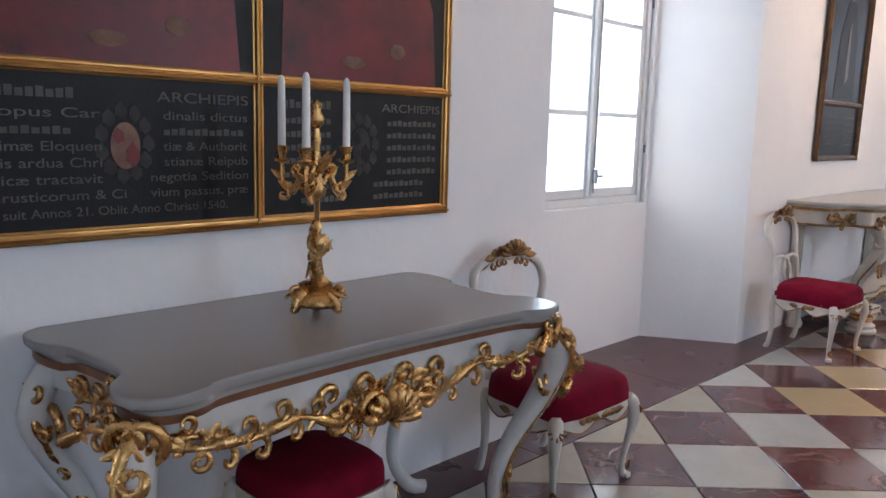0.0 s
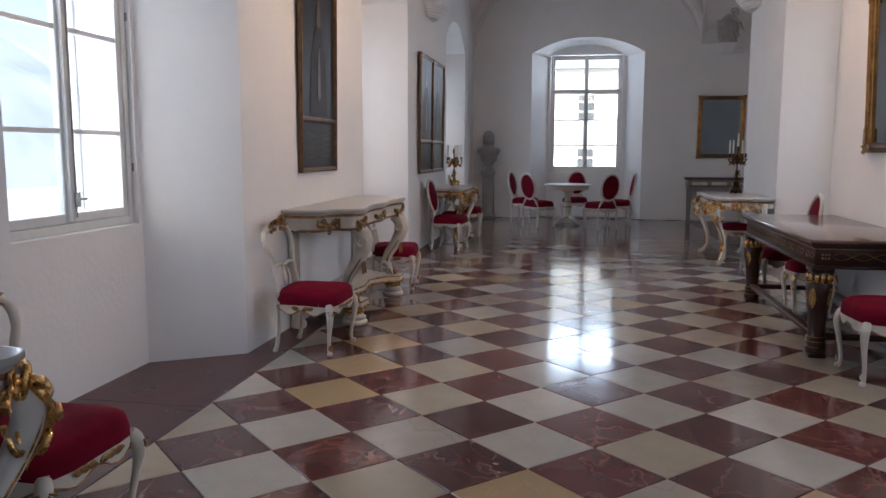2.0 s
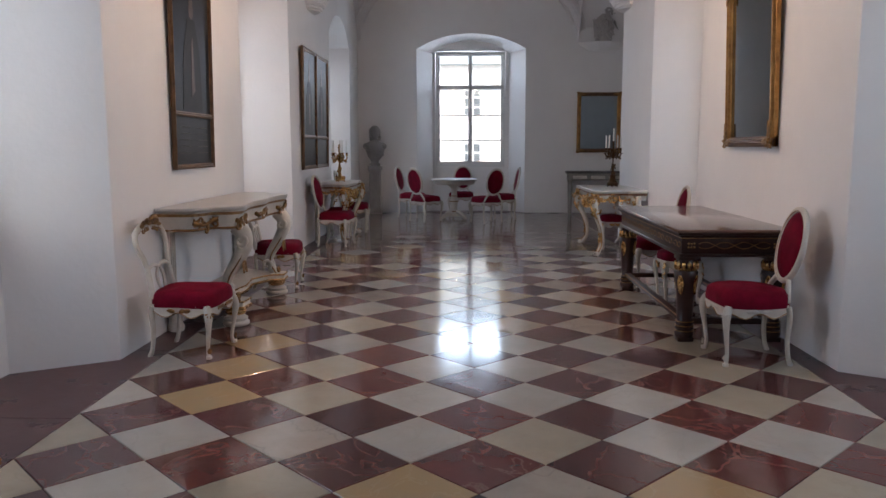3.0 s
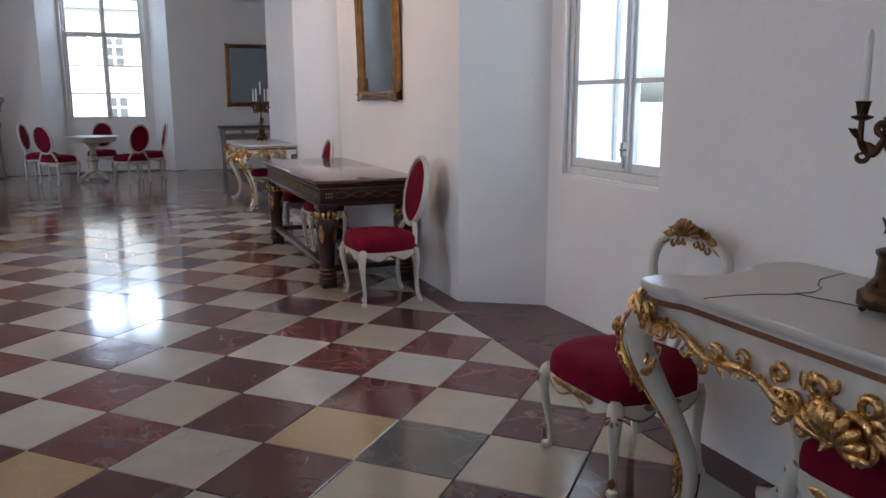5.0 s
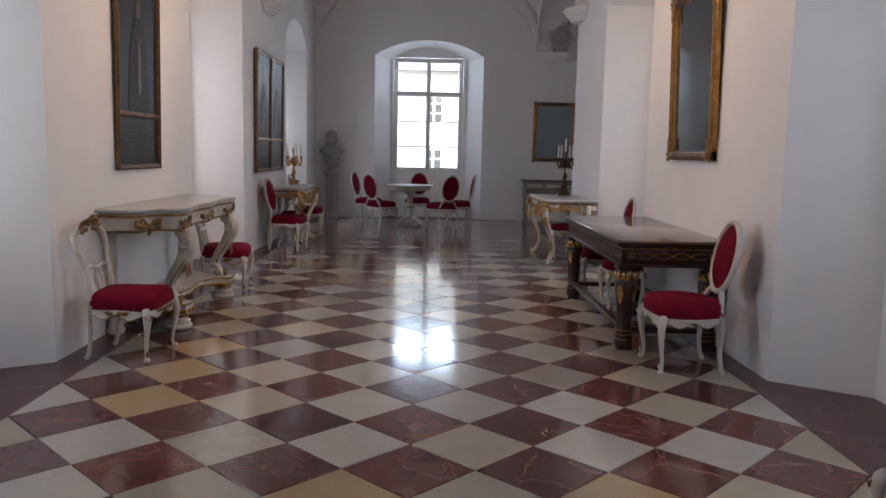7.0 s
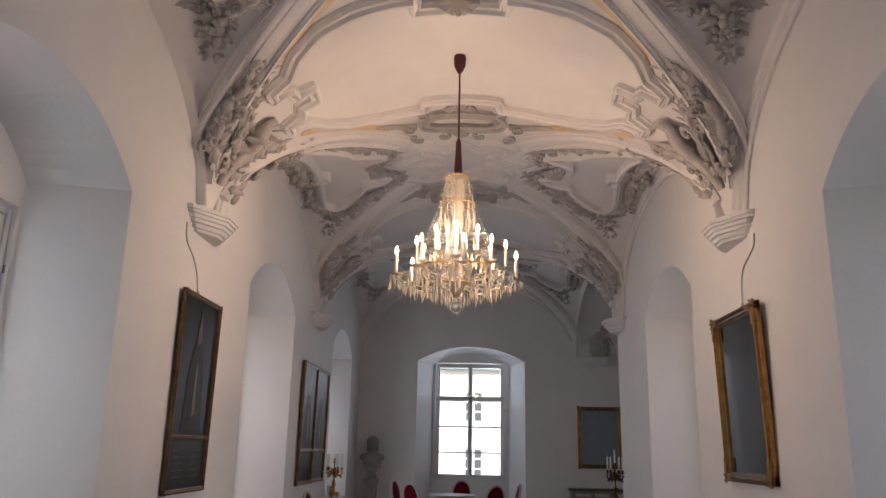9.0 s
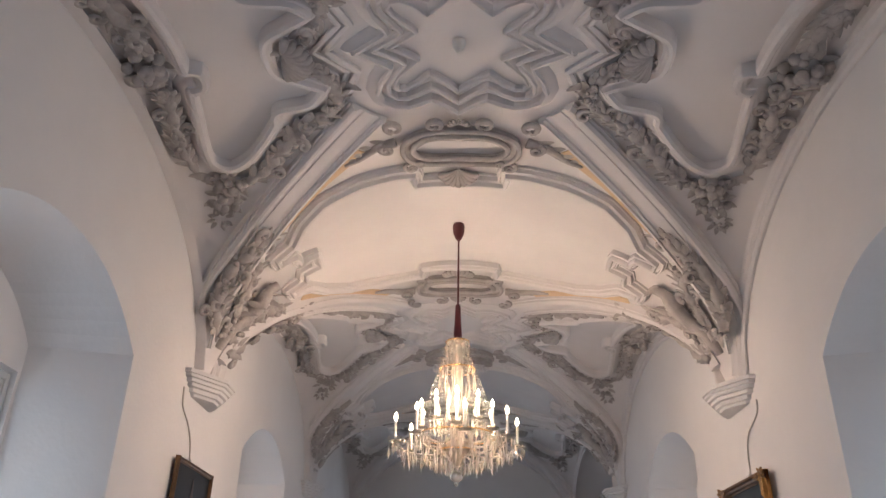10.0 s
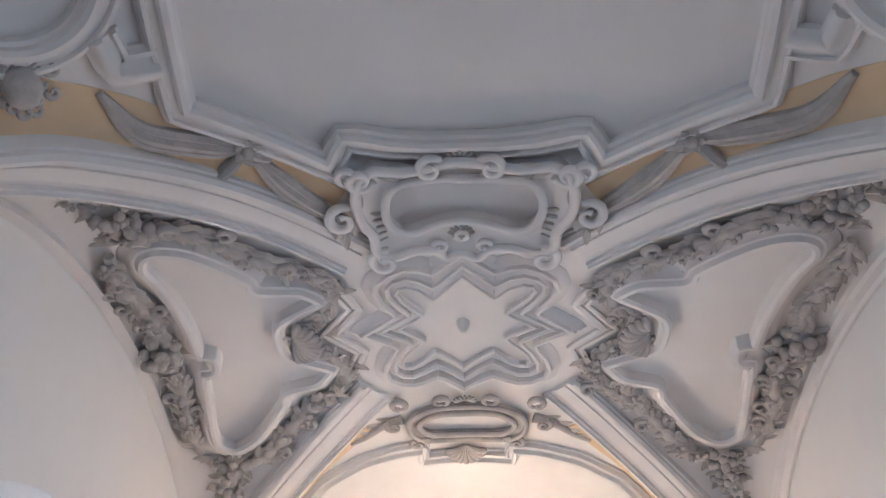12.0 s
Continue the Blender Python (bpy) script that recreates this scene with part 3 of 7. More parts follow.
def stool(label, paint, gilt):
    st = thing("stool", label, "stool")
    bm = bmesh.new()
    cushion(bm, 0.42, 0.44, 0.375, 0.465, 1.0)
    put(bm, "seat", VELVET, st, "crimson velvet seat")
    bm = bmesh.new()
    seat_rail(bm, 0.42, 0.44, 0.30, 0.38, 0.03, 1.0)
    put(bm, "seat_frame", paint, st)
    bm = bmesh.new()
    for q in (-1, 1):
        for ax in (0, 1):
            for k in (-1, 1):
                n = (q, 0, 0) if ax == 0 else (0, q, 0)
                d = (0, k, 0.2) if ax == 0 else (k, 0, 0.2)
                p = (q * 0.212, k * 0.01, 0.335) if ax == 0 else (k * 0.01, q * 0.222, 0.335)
                leaf(bm, p, d, n, 0.09, 0.035, 0.1)
                scroll(bm, p, d, n, 0.035, k)
    put(bm, "rail_carving", gilt, st, "gilt leaf carving")
    for sx in (1, -1):
        for sy in (1, -1):
            bm = bmesh.new()
            cabriole(bm, sx * 0.175, sy * 0.185, 0.37, sx, sy, 0.022)
            leg = put(bm, "leg", paint, st)
            bm = bmesh.new()
            for k in range(4):
                leaf(bm, (sx * 0.2, sy * 0.21, 0.37 - 0.03 * k), (sx * 0.1, sy * 0.1 + 0.2 * (-1) ** k, -1), (sx, sy, 0), 0.06, 0.045, 0.15)
            put(bm, "leg_carving", gilt, leg, "gilt acanthus carving")
    return st


crest_a = crest_chair("cream-white chair with gilt shell crest and crimson velvet seat", CREAM_PAINT, DULL_GOLD)
crest_a.matrix_basis = pose(-1.60, -0.92, 0, 0, 0, -4)
tagged(crest_a, group="crested chairs")
crest_b = copy_thing(crest_a, pose(2.09, -0.98, 0, 0, 0, 180))
tagged(crest_b, "cream-white gilt crested chair with crimson seat beside the cracked marble console")
crest_c = copy_thing(crest_a, pose(-1.585, 1.83, 0, 0, 0, -4))
tagged(crest_c, "cream-white gilt crested chair with crimson seat beside the pale carved console")
crest_d = copy_thing(crest_a, pose(-1.60, 4.28, 0, 0, 0, 5))
tagged(crest_d, "cream-white gilt crested chair with crimson seat behind the pale carved console")
crest_e = copy_thing(crest_a, pose(-1.66, -2.98, 0, 0, 0, 2))
tagged(crest_e, "cream-white gilt crested chair with crimson seat under the portraits")

stool_a = stool("low crimson velvet stool with carved legs pushed under a table", CREAM_PAINT, GOLD)
stool_a.matrix_basis = pose(-1.56, -2.1, 0) @ Matrix.Diagonal((0.8, 0.78, 0.97, 1))
tagged(stool_a, group="velvet stools")
copy_thing(stool_a, pose(2.21, -1.95, 0, 0, 0, 180))
copy_thing(stool_a, pose(2.1, 3.6, 0, 0, 0, 180))
copy_thing(stool_a, pose(2.18, 7.1, 0, 0, 0, 180))
copy_thing(stool_a, pose(-1.66, 8.3, 0))

oval_a = oval_chair("white medallion-back chair with crimson velvet seat and back", CREAM_PAINT, CREAM_PAINT)
oval_a.matrix_basis = pose(2.03, 1.73, 0, 0, 0, 180)
tagged(oval_a, group="medallion chairs")
tagged(copy_thing(oval_a, pose(2.09, 4.45, 0, 0, 0, 180)), "white medallion-back chair with crimson velvet behind the dark table")
tagged(copy_thing(oval_a, pose(-1.56, 7.4, 0, 0, 0, -8)), "white medallion-back chair with crimson velvet beside the gilt console")
tagged(copy_thing(oval_a, pose(-1.56, 9.15, 0, 0, 0, 4)), "white medallion-back chair with crimson velvet beyond the gilt console")
TX, TY = 0.0, 11.4
for x, y, turn in ((-0.82, 11.75, -18), (-0.52, 10.92, 48), (0.14, 12.1, -95), (0.6, 10.7, 122), (0.93, 11.45, 186)):
    c = copy_thing(oval_a, pose(x, y, 0, 0, 0, turn))
    tagged(c, "white medallion-back chair with crimson velvet drawn up to the round table", group="chairs round the table")

# ---- tables: back to the wall at x = 0, front towards +x ----
MARBLE_GREY = material("grey_marble_top", (0.27, 0.258, 0.245), 0.24, second=(0.245, 0.235, 0.22), scale=2.2, mix=0.5)
MARBLE_PALE = material("pale_marble_top", (0.50, 0.475, 0.44), 0.3, second=(0.465, 0.44, 0.41), scale=2.2, mix=0.6)
BAND = material("red_brown_band", (0.16, 0.06, 0.03), 0.4, metal=0.3, second=(0.26, 0.13, 0.05), scale=18)
CRACK = material("crack_filling", (0.11, 0.10, 0.09), 0.8)


def serpentine(depth, half, wave, n=14, back=True):
    """Plan of a top with bowed front and notched corners, from the wall round the front."""
    side = [(0.0, 0.93), (0.05, 0.985), (0.18, 1.0), (0.3, 0.975), (0.33, 0.935), (0.45, 0.915), (0.6, 0.9), (0.7, 0.92), (0.76, 0.975), (0.86, 1.0), (0.95, 0.975), (0.99, 0.89), (0.975, 0.8), (0.945, 0.74)]
    pts = [(depth * x, -half * y) for x, y in side]
    mid = [(depth * (0.94 + wave * math.cos(f * math.pi / 2) ** 2), -half * f) for f in (0.6, 0.4, 0.2)]
    right = [(x, -y) for x, y in (pts + mid)][::-1]
    full = pts + mid + [(depth * (0.94 + wave), 0.0)] + right
    return [tuple(p) for p in smooth_path(full, 3)]


def slab(bm, plan, z0, z1):
    """A top with a moulded, rounded edge."""
    c = np.mean(plan, axis=0)
    h = z1 - z0
    rings = []
    for f, z in ((0.962, z0), (0.965, z0 + h * 0.3), (0.982, z0 + h * 0.34), (0.99, z0 + h * 0.42), (1.0, z0 + h * 0.5), (1.0, z0 + h * 0.78), (0.997, z0 + h * 0.93), (0.992, z1 - 0.001), (0.986, z1), (0.97, z1)):
        rings.append([bm.verts.new((max(0.0, c[0] + (x - c[0]) * f), c[1] + (y - c[1]) * f, z)) for x, y in plan])
    n = len(plan)
    for a, b in zip(rings, rings[1:]):
        for k in range(n):
            bm.faces.new((a[k], a[(k + 1) % n], b[(k + 1) % n], b[k]))
    bm.faces.new(rings[0][::-1])
    bm.faces.new(rings[-1])


def s_leg(bm, x, y, top, ox, oy, r=0.035):
    """A scrolled table leg that swells at the knee and ends in a turned-out foot."""
    n = math.hypot(ox, oy)
    ox, oy = ox / n, oy / n
    prof = [(0.02, 1.0, 1.2), (0.075, 0.93, 1.35), (0.10, 0.82, 1.3), (0.05, 0.66, 1.15), (-0.03, 0.47, 0.95), (-0.07, 0.3, 0.8), (-0.06, 0.16, 0.75), (0.0, 0.05, 0.9), (0.06, 0.018, 1.0)]
    pts = smooth_path([(x + ox * o, y + oy * o, top * h) for o, h, w in prof], 4)
    tube(bm, pts, [r * w for o, h, w in prof], 10, up=(oy, -ox, 0.01), flat=0.8)


def rococo_console(label, depth, half, height, paint, marble, gilt, wave=0.05, cracked=False, drop=0.17, seed=3):
    rng = random.Random(seed)
    tb = thing("console_table", label, "table")
    plan = serpentine(depth, half, wave)
    bm = bmesh.new()
    slab(bm, plan, height - 0.04, height)
    put(bm, "tabletop", marble, tb, "polished marble top with a moulded edge")
    inner = [(max(0.004, x * 0.965 + 0.004), y * 0.965) for x, y in plan]
    bm = bmesh.new()
    prism(bm, [(x * 1.008, y * 1.008) for x, y in inner], height - 0.06, height - 0.0395)
    put(bm, "top_band", BAND, tb, "red-brown gilt band under the top")
    # apron along the plan, with a waved lower edge
    inner2 = [(max(0.006, x * 0.95), y * 0.945) for x, y in plan]
    L = len(inner2)
    low = []
    for i, (x, y) in enumerate(inner2):
        f = abs(y) / half
        front = x > depth * 0.8
        low.append(height - 0.06 - (drop * (0.42 + 0.58 * math.cos(min(1.0, f * 1.05) * math.pi / 2) ** 1.2) if front else drop * 0.42))
    bm = bmesh.new()
    a = [bm.verts.new((x, y, height - 0.05)) for x, y in inner2]
    b = [bm.verts.new((x, y, z)) for (x, y), z in zip(inner2, low)]
    c = [bm.verts.new((max(0.006, x - 0.02), y * 0.97, z)) for (x, y), z in zip(inner2, low)]
    d = [bm.verts.new((max(0.006, x - 0.02), y * 0.97, height - 0.05)) for (x, y), z in zip(inner2, low)]
    for k in range(L - 1):
        for p, q in ((a, b), (b, c), (c, d)):
            bm.faces.new((p[k], p[k + 1], q[k + 1], q[k]))
    put(bm, "apron", paint, tb, "painted apron with a waved edge")
    # gilt garland along the lower edge
    path, nor = [], []
    for i in range(1, L - 1):
        (x, y), z = inner2[i], low[i]
        tx, ty = inner2[i + 1][0] - inner2[i - 1][0], inner2[i + 1][1] - inner2[i - 1][1]
        l = math.hypot(tx, ty) or 1
        if x > depth * 0.3:
            path.append((x, y, z + 0.012))
            nor.append((ty / l, -tx / l, 0))
    bm = bmesh.new()
    rocaille(bm, path, nor, 0.06, rng, 0.9, 0.9)
    put(bm, "garland", gilt, tb, "gilt carved scroll garland")
    # middle shell
    bm = bmesh.new()
    xm, zm = depth * (0.95 * (0.94 + wave)), min(low)
    shell(bm, (xm + 0.005, 0, zm - 0.03), (0, 0.15, 1), (1, 0, 0), 0.1, 9)
    for s in (-1, 1):
        scroll(bm, (xm, s * 0.05, zm - 0.02), (0, s, 0.3), (1, 0, 0), 0.085, -s)
        scroll(bm, (xm, s * 0.13, zm + 0.03), (0, s, 0.6), (1, 0, 0), 0.07, s)
        scroll(bm, (xm, s * 0.05, zm + 0.06), (0, -s, 1), (1, 0, 0), 0.06, s)
        leaf(bm, (xm, s * 0.02, zm - 0.01), (0, s * 0.5, -1), (1, 0, 0), 0.06, 0.03, 0.2)
        leaf(bm, (xm, s * 0.06, zm), (0, s, 0.35), (1, 0, 0), 0.12, 0.035, 0.1)
        scroll(bm, (xm, s * 0.19, zm + 0.05), (0, s, 0.5), (1, 0, 0), 0.06, -s)
    for k in range(18):
        t = 2.4 * k
        q = 0.02 + 0.09 * rng.random()
        dy, dz = math.cos(t), math.sin(t)
        leaf(bm, (xm + 0.006, dy * q * 1.5, zm + 0.03 + dz * q * 0.5), (0.0, dy + 0.8 * dz, dz * 0.7 - 0.5 * dy), (1, 0, 0), rng.uniform(0.04, 0.06), rng.uniform(0.024, 0.034), rng.uniform(0.0, 0.2))
    put(bm, "centre_shell", gilt, tb, "large gilt shell carving")
    for s in (-1, 1):
        # front leg
        bm = bmesh.new()
        lx, ly = depth * 0.84, s * half * 0.88
        s_leg(bm, lx, ly, height - 0.06, 0.7, s * 0.7)
        leg = put(bm, "leg", paint, tb, "scrolled cabriole leg")
        bm = bmesh.new()
        n = Vector((0.7, s * 0.7, 0)).normalized()
        t = Vector((-n[1], n[0], 0))
        kp = Vector((lx, ly, 0)) + n * 0.075
        up = Vector((0, 0, 1))
        line = [(0.05, 0.98), (0.09, 0.92), (0.12, 0.84), (0.1, 0.74), (0.045, 0.62)]
        rocaille(bm, [Vector((lx, ly, (height - 0.06) * h)) + n * (o + 0.02) for o, h in line], [n] * len(line), 0.072, rng, 0.9)
        for q in (-1, 1):
            # open C-scrolls on both flanks of the knee
            scroll(bm, kp + t * q * 0.03 + up * height * 0.84, t * q + up * 0.5, n + t * q * 0.3, 0.1, -q, turns=1.1, thick=0.11)
            scroll(bm, kp + t * q * 0.05 - n * 0.04 + up * height * 0.72, t * q * 0.6 - up, n + t * q * 0.6, 0.09, q, turns=1.1, thick=0.11)
            rocaille(bm, [kp + t * q * (0.02 + 0.05 * k) - n * (0.02 * k) + up * (height * (0.9 - 0.012 * k)) for k in range(4)], [n + t * q * 0.3] * 4, 0.058, rng, 0.85)
            fp = Vector((lx, ly, height * 0.3)) - n * 0.04
            scroll(bm, fp + t * q * 0.01, t * q * 0.6 + up, n, 0.05, -q, thick=0.13)
            leaf(bm, fp, t * q * 0.3 - up, n, 0.1, 0.04, 0.05)
            leaf(bm, Vector((lx, ly, 0.06)) + n * 0.04, t * q * 0.6 + n * 0.6, up, 0.06, 0.04, 0.0)
            rim = [(0.11, 0.93), (0.135, 0.82), (0.085, 0.66), (0.0, 0.47), (-0.042, 0.3), (-0.034, 0.16), (0.03, 0.06)]
            tube(bm, smooth_path([Vector((lx, ly, 0)) + n * (o - 0.006) + t * q * 0.02 + up * ((height - 0.06) * h) for o, h in rim], 4), 0.006, 6)
        put(bm, "leg_carving", gilt, leg, "gilt acanthus and scroll carving")
        # back leg
        bm = bmesh.new()
        s_leg(bm, depth * 0.14, s * half * 0.86, height - 0.06, 0.25, s * 0.9, 0.03)
        rear = put(bm, "leg", paint, tb)
        bm = bmesh.new()
        line = [(0.02, 0.98), (0.075, 0.93), (0.1, 0.82), (0.05, 0.66), (-0.03, 0.47)]
        rocaille(bm, [(depth * 0.14 + 0.27 * o + 0.01, s * (half * 0.86 + 0.96 * o - 0.002), (height - 0.06) * h) for o, h in line], [(0.27, s * 0.96, 0)] * 5, 0.055, rng, 0.9)
        scroll(bm, (depth * 0.14 + 0.05, s * (half * 0.86 + 0.04), height * 0.68), (1, 0, 0.3), (0.2, s, 0), 0.11, s, turns=1.2, thick=0.1)
        put(bm, "leg_carving", gilt, rear, "gilt scroll carving")
    if cracked:
        bm = bmesh.new()
        for line in (((0.02, -0.5), (0.16, -0.46), (0.27, -0.38), (0.36, -0.37), (0.5, -0.41), (depth * 0.95, -0.43)), ((0.36, -0.37), (0.3, -0.12), (0.22, 0.1), (0.18, 0.4))):
            pts = smooth_path([(x, y, height + 0.0006) for x, y in line], 4)
            pts = [(p[0] + rng.uniform(-0.006, 0.006), p[1] + rng.uniform(-0.006, 0.006), p[2]) for p in pts]
            tube(bm, pts, 0.0017, 4)
        part("crack", bm, CRACK, tb, "dark cracks across the marble top")
    return tb


LW, RW = XL + 0.012, XR - 0.012
tab = rococo_console("grey marble console with gilt rococo carving under the portraits", 0.715, 0.68, 0.818, GREY_PAINT, MARBLE_GREY, GOLD, -0.03, drop=0.135, seed=5)
tab.matrix_basis = pose(LW, -2.03, 0)
tab = rococo_console("white console with cracked marble top and gilt rococo carving", 0.66, 0.72, 0.82, CREAM_PAINT, MARBLE_PALE, GOLD, 0.0, True, drop=0.15, seed=9)
tab.matrix_basis = pose(RW, -2.08, 0, 0, 0, 180)
tab = rococo_console("small white console with gilt carved apron and cabriole legs", 0.56, 0.72, 0.83, CREAM_PAINT, MARBLE_PALE, GOLD, 0.05, drop=0.15, seed=13)
tab.matrix_basis = pose(LW, 8.25, 0)
tab = rococo_console("white side table with gilt carved corners and cabriole legs", 0.7, 0.72, 0.81, CREAM_PAINT, MARBLE_PALE, GOLD, 0.03, drop=0.15, seed=17)
tab.matrix_basis = pose(RW, 7.05, 0, 0, 0, 180)


def pier_console(label):
    """Pale console: shaped top, carved frieze, two scroll legs on a low plinth with bun feet."""
    rng = random.Random(21)
    tb = thing("console_table", label, "table")
    depth, half, height = 0.56, 1.02, 0.92
    outline = [(0, -half), (0.2, -half), (0.3, -half * 0.96), (0.36, -half * 0.82), (0.5, -half * 0.78), (0.55, -half * 0.68), (0.52, -half * 0.5), (0.5, -half * 0.25), (0.53, 0)]
    outline = outline + [(x, -y) for x, y in outline[-2::-1]]
    plan = [tuple(p) for p in smooth_path(outline, 3)]
    bm = bmesh.new()
    slab(bm, plan, height - 0.04, height)
    put(bm, "tabletop", MARBLE_PALE, tb, "pale stone top with a shaped front")
    inner = [(max(0.004, x * 0.94), y * 0.965) for x, y in plan]
    bm = bmesh.new()
    prism(bm, inner, height - 0.16, height - 0.04)
    put(bm, "frieze", CREAM_PAINT, tb, "cream painted frieze")
    bm = bmesh.new()
    prism(bm, [(x * 1.02, y * 1.01) for x, y in inner], height - 0.062, height - 0.041)
    low = [(x, y, height - 0.158) for x, y in inner if x > 0.02]
    tube(bm, low, 0.009, 6, up=(1, 0, 0))
    put(bm, "gilt_line", DULL_GOLD, tb, "thin gilt mouldings")
    bm = bmesh.new()
    path, nor = [], []
    for i in range(1, len(inner) - 1):
        tx, ty = inner[i + 1][0] - inner[i - 1][0], inner[i + 1][1] - inner[i - 1][1]
        l = math.hypot(tx, ty) or 1
        path.append((*inner[i], height - 0.105))
        nor.append((ty / l, -tx / l, 0))
    L = len(path)
    for lo, hi in ((0.1, 0.2), (0.27, 0.37), (0.45, 0.55), (0.63, 0.73), (0.8, 0.9)):
        i, j = int(L * lo), int(L * hi) + 1
        rocaille(bm, path[i:j], nor[i:j], 0.07, rng, 0.8)
    put(bm, "frieze_carving", DULL_GOLD, tb, "worn gilt leaf carving")
    for s in (-1, 1):
        for lx, ly in ((0.44, s * half * 0.62),):
            bm = bmesh.new()
            prof = [(0.02, 0.76, 0.06), (0.075, 0.71, 0.066), (0.085, 0.62, 0.062), (0.03, 0.5, 0.05), (-0.045, 0.38, 0.042), (-0.06, 0.29, 0.038), (-0.01, 0.2, 0.044)]
            pts = smooth_path([(lx + o, ly, z) for o, z, w in prof], 4)
            tube(bm, pts, [w for o, z, w in prof], 10, up=(0, 1, 0))
            for q in (-1, 1):
                scroll(bm, (lx + 0.06, ly + q * 0.035, 0.70), (1, 0, 0.2), (0, q, 0), 0.1, -q)
                scroll(bm, (lx - 0.05, ly + q * 0.03, 0.24), (1, 0, 0.6), (0, q, 0), 0.09, q)
            box(bm, (lx - 0.075, ly - 0.075, 0.74), (lx + 0.09, ly + 0.075, 0.77), 0.008)
            leg = put(bm, "leg", CREAM_PAINT, tb, "scrolled cream leg with gilt edges")
            bm = bmesh.new()
            for q in (-1, 1):
                tube(bm, [(p[0] + 0.02, ly + q * 0.045, p[2]) for p in pts], 0.006, 5, up=(0, 1, 0))
                leaf(bm, (lx + 0.07, ly + q * 0.01, 0.5), (0, q * 0.3, -1), (1, 0, 0), 0.1, 0.06, 0.1)
                scroll(bm, (lx + 0.01, ly + q * 0.02, 0.25), (0.3, q * 0.5, -0.6), (1, 0, 0), 0.06, q)
            ball(bm, (lx + 0.06, ly, 0.52), 0.03, 1, (0.6, 0.8, 1.3))
            tube(bm, [(lx - 0.08, ly, 0.765), (lx + 0.1, ly, 0.765)], 0.012, 6)
            put(bm, "leg_carving", DULL_GOLD, leg, "gilt leaf and rim carving")
            bm = bmesh.new()
            lathe(bm, [(0.09, 0), (0.1, 0.012), (0.1, 0.03), (0.082, 0.04), (0.09, 0.05), (0.09, 0.062), (0.07, 0.072), (0.066, 0.09)], 20, (lx, ly, 0))
            foot = put(bm, "foot", CREAM_PAINT, tb, "turned cream foot")
            bm = bmesh.new()
            lathe(bm, [(0.066, 0.085), (0.078, 0.1), (0.08, 0.12), (0.066, 0.135)], 20, (lx, ly, 0))
            put(bm, "foot_ring", GOLD, foot, "gilt ring")
        bm = bmesh.new()
        box(bm, (0.0, s * half * 0.82 - 0.05, 0.13), (0.05, s * half * 0.82 + 0.05, 0.765), 0.01)
        for q in (-1, 0, 1):
            box(bm, (0.045, s * half * 0.82 + q * 0.032 - 0.008, 0.17), (0.06, s * half * 0.82 + q * 0.032 + 0.008, 0.74), 0.003)
        lathe(bm, [(0.055, 0), (0.065, 0.03), (0.05, 0.06), (0.05, 0.13)], 16, (0.05, s * half * 0.82, 0))
        put(bm, "back_post", CREAM_PAINT, tb, "ribbed cream post at the wall")
    plinth = [(0.0, -half * 0.86), (0.1, -half * 0.86), (0.3, -half * 0.7), (0.52, -half * 0.7), (0.53, -half * 0.54), (0.4, -half * 0.5), (0.3, -half * 0.3), (0.34, 0)]
    plinth = plinth + [(x, -y) for x, y in plinth[-2::-1]]
    bm = bmesh.new()
    prism(bm, plinth, 0.135, 0.2)
    put(bm, "plinth", CREAM_PAINT, tb, "low shaped plinth")
    bm = bmesh.new()
    tube(bm, [(x + 0.004, y, 0.145) for x, y in plinth[1:-1]], 0.013, 6)
    tube(bm, [(x + 0.004, y, 0.192) for x, y in plinth[1:-1]], 0.008, 6)
    put(bm, "plinth_edge", GOLD, tb, "gilt plinth mouldings")
    return tb


tab = pier_console("cream console with worn gilding, scroll legs and pale top")
tab.matrix_basis = pose(LW, 3.2, 0)


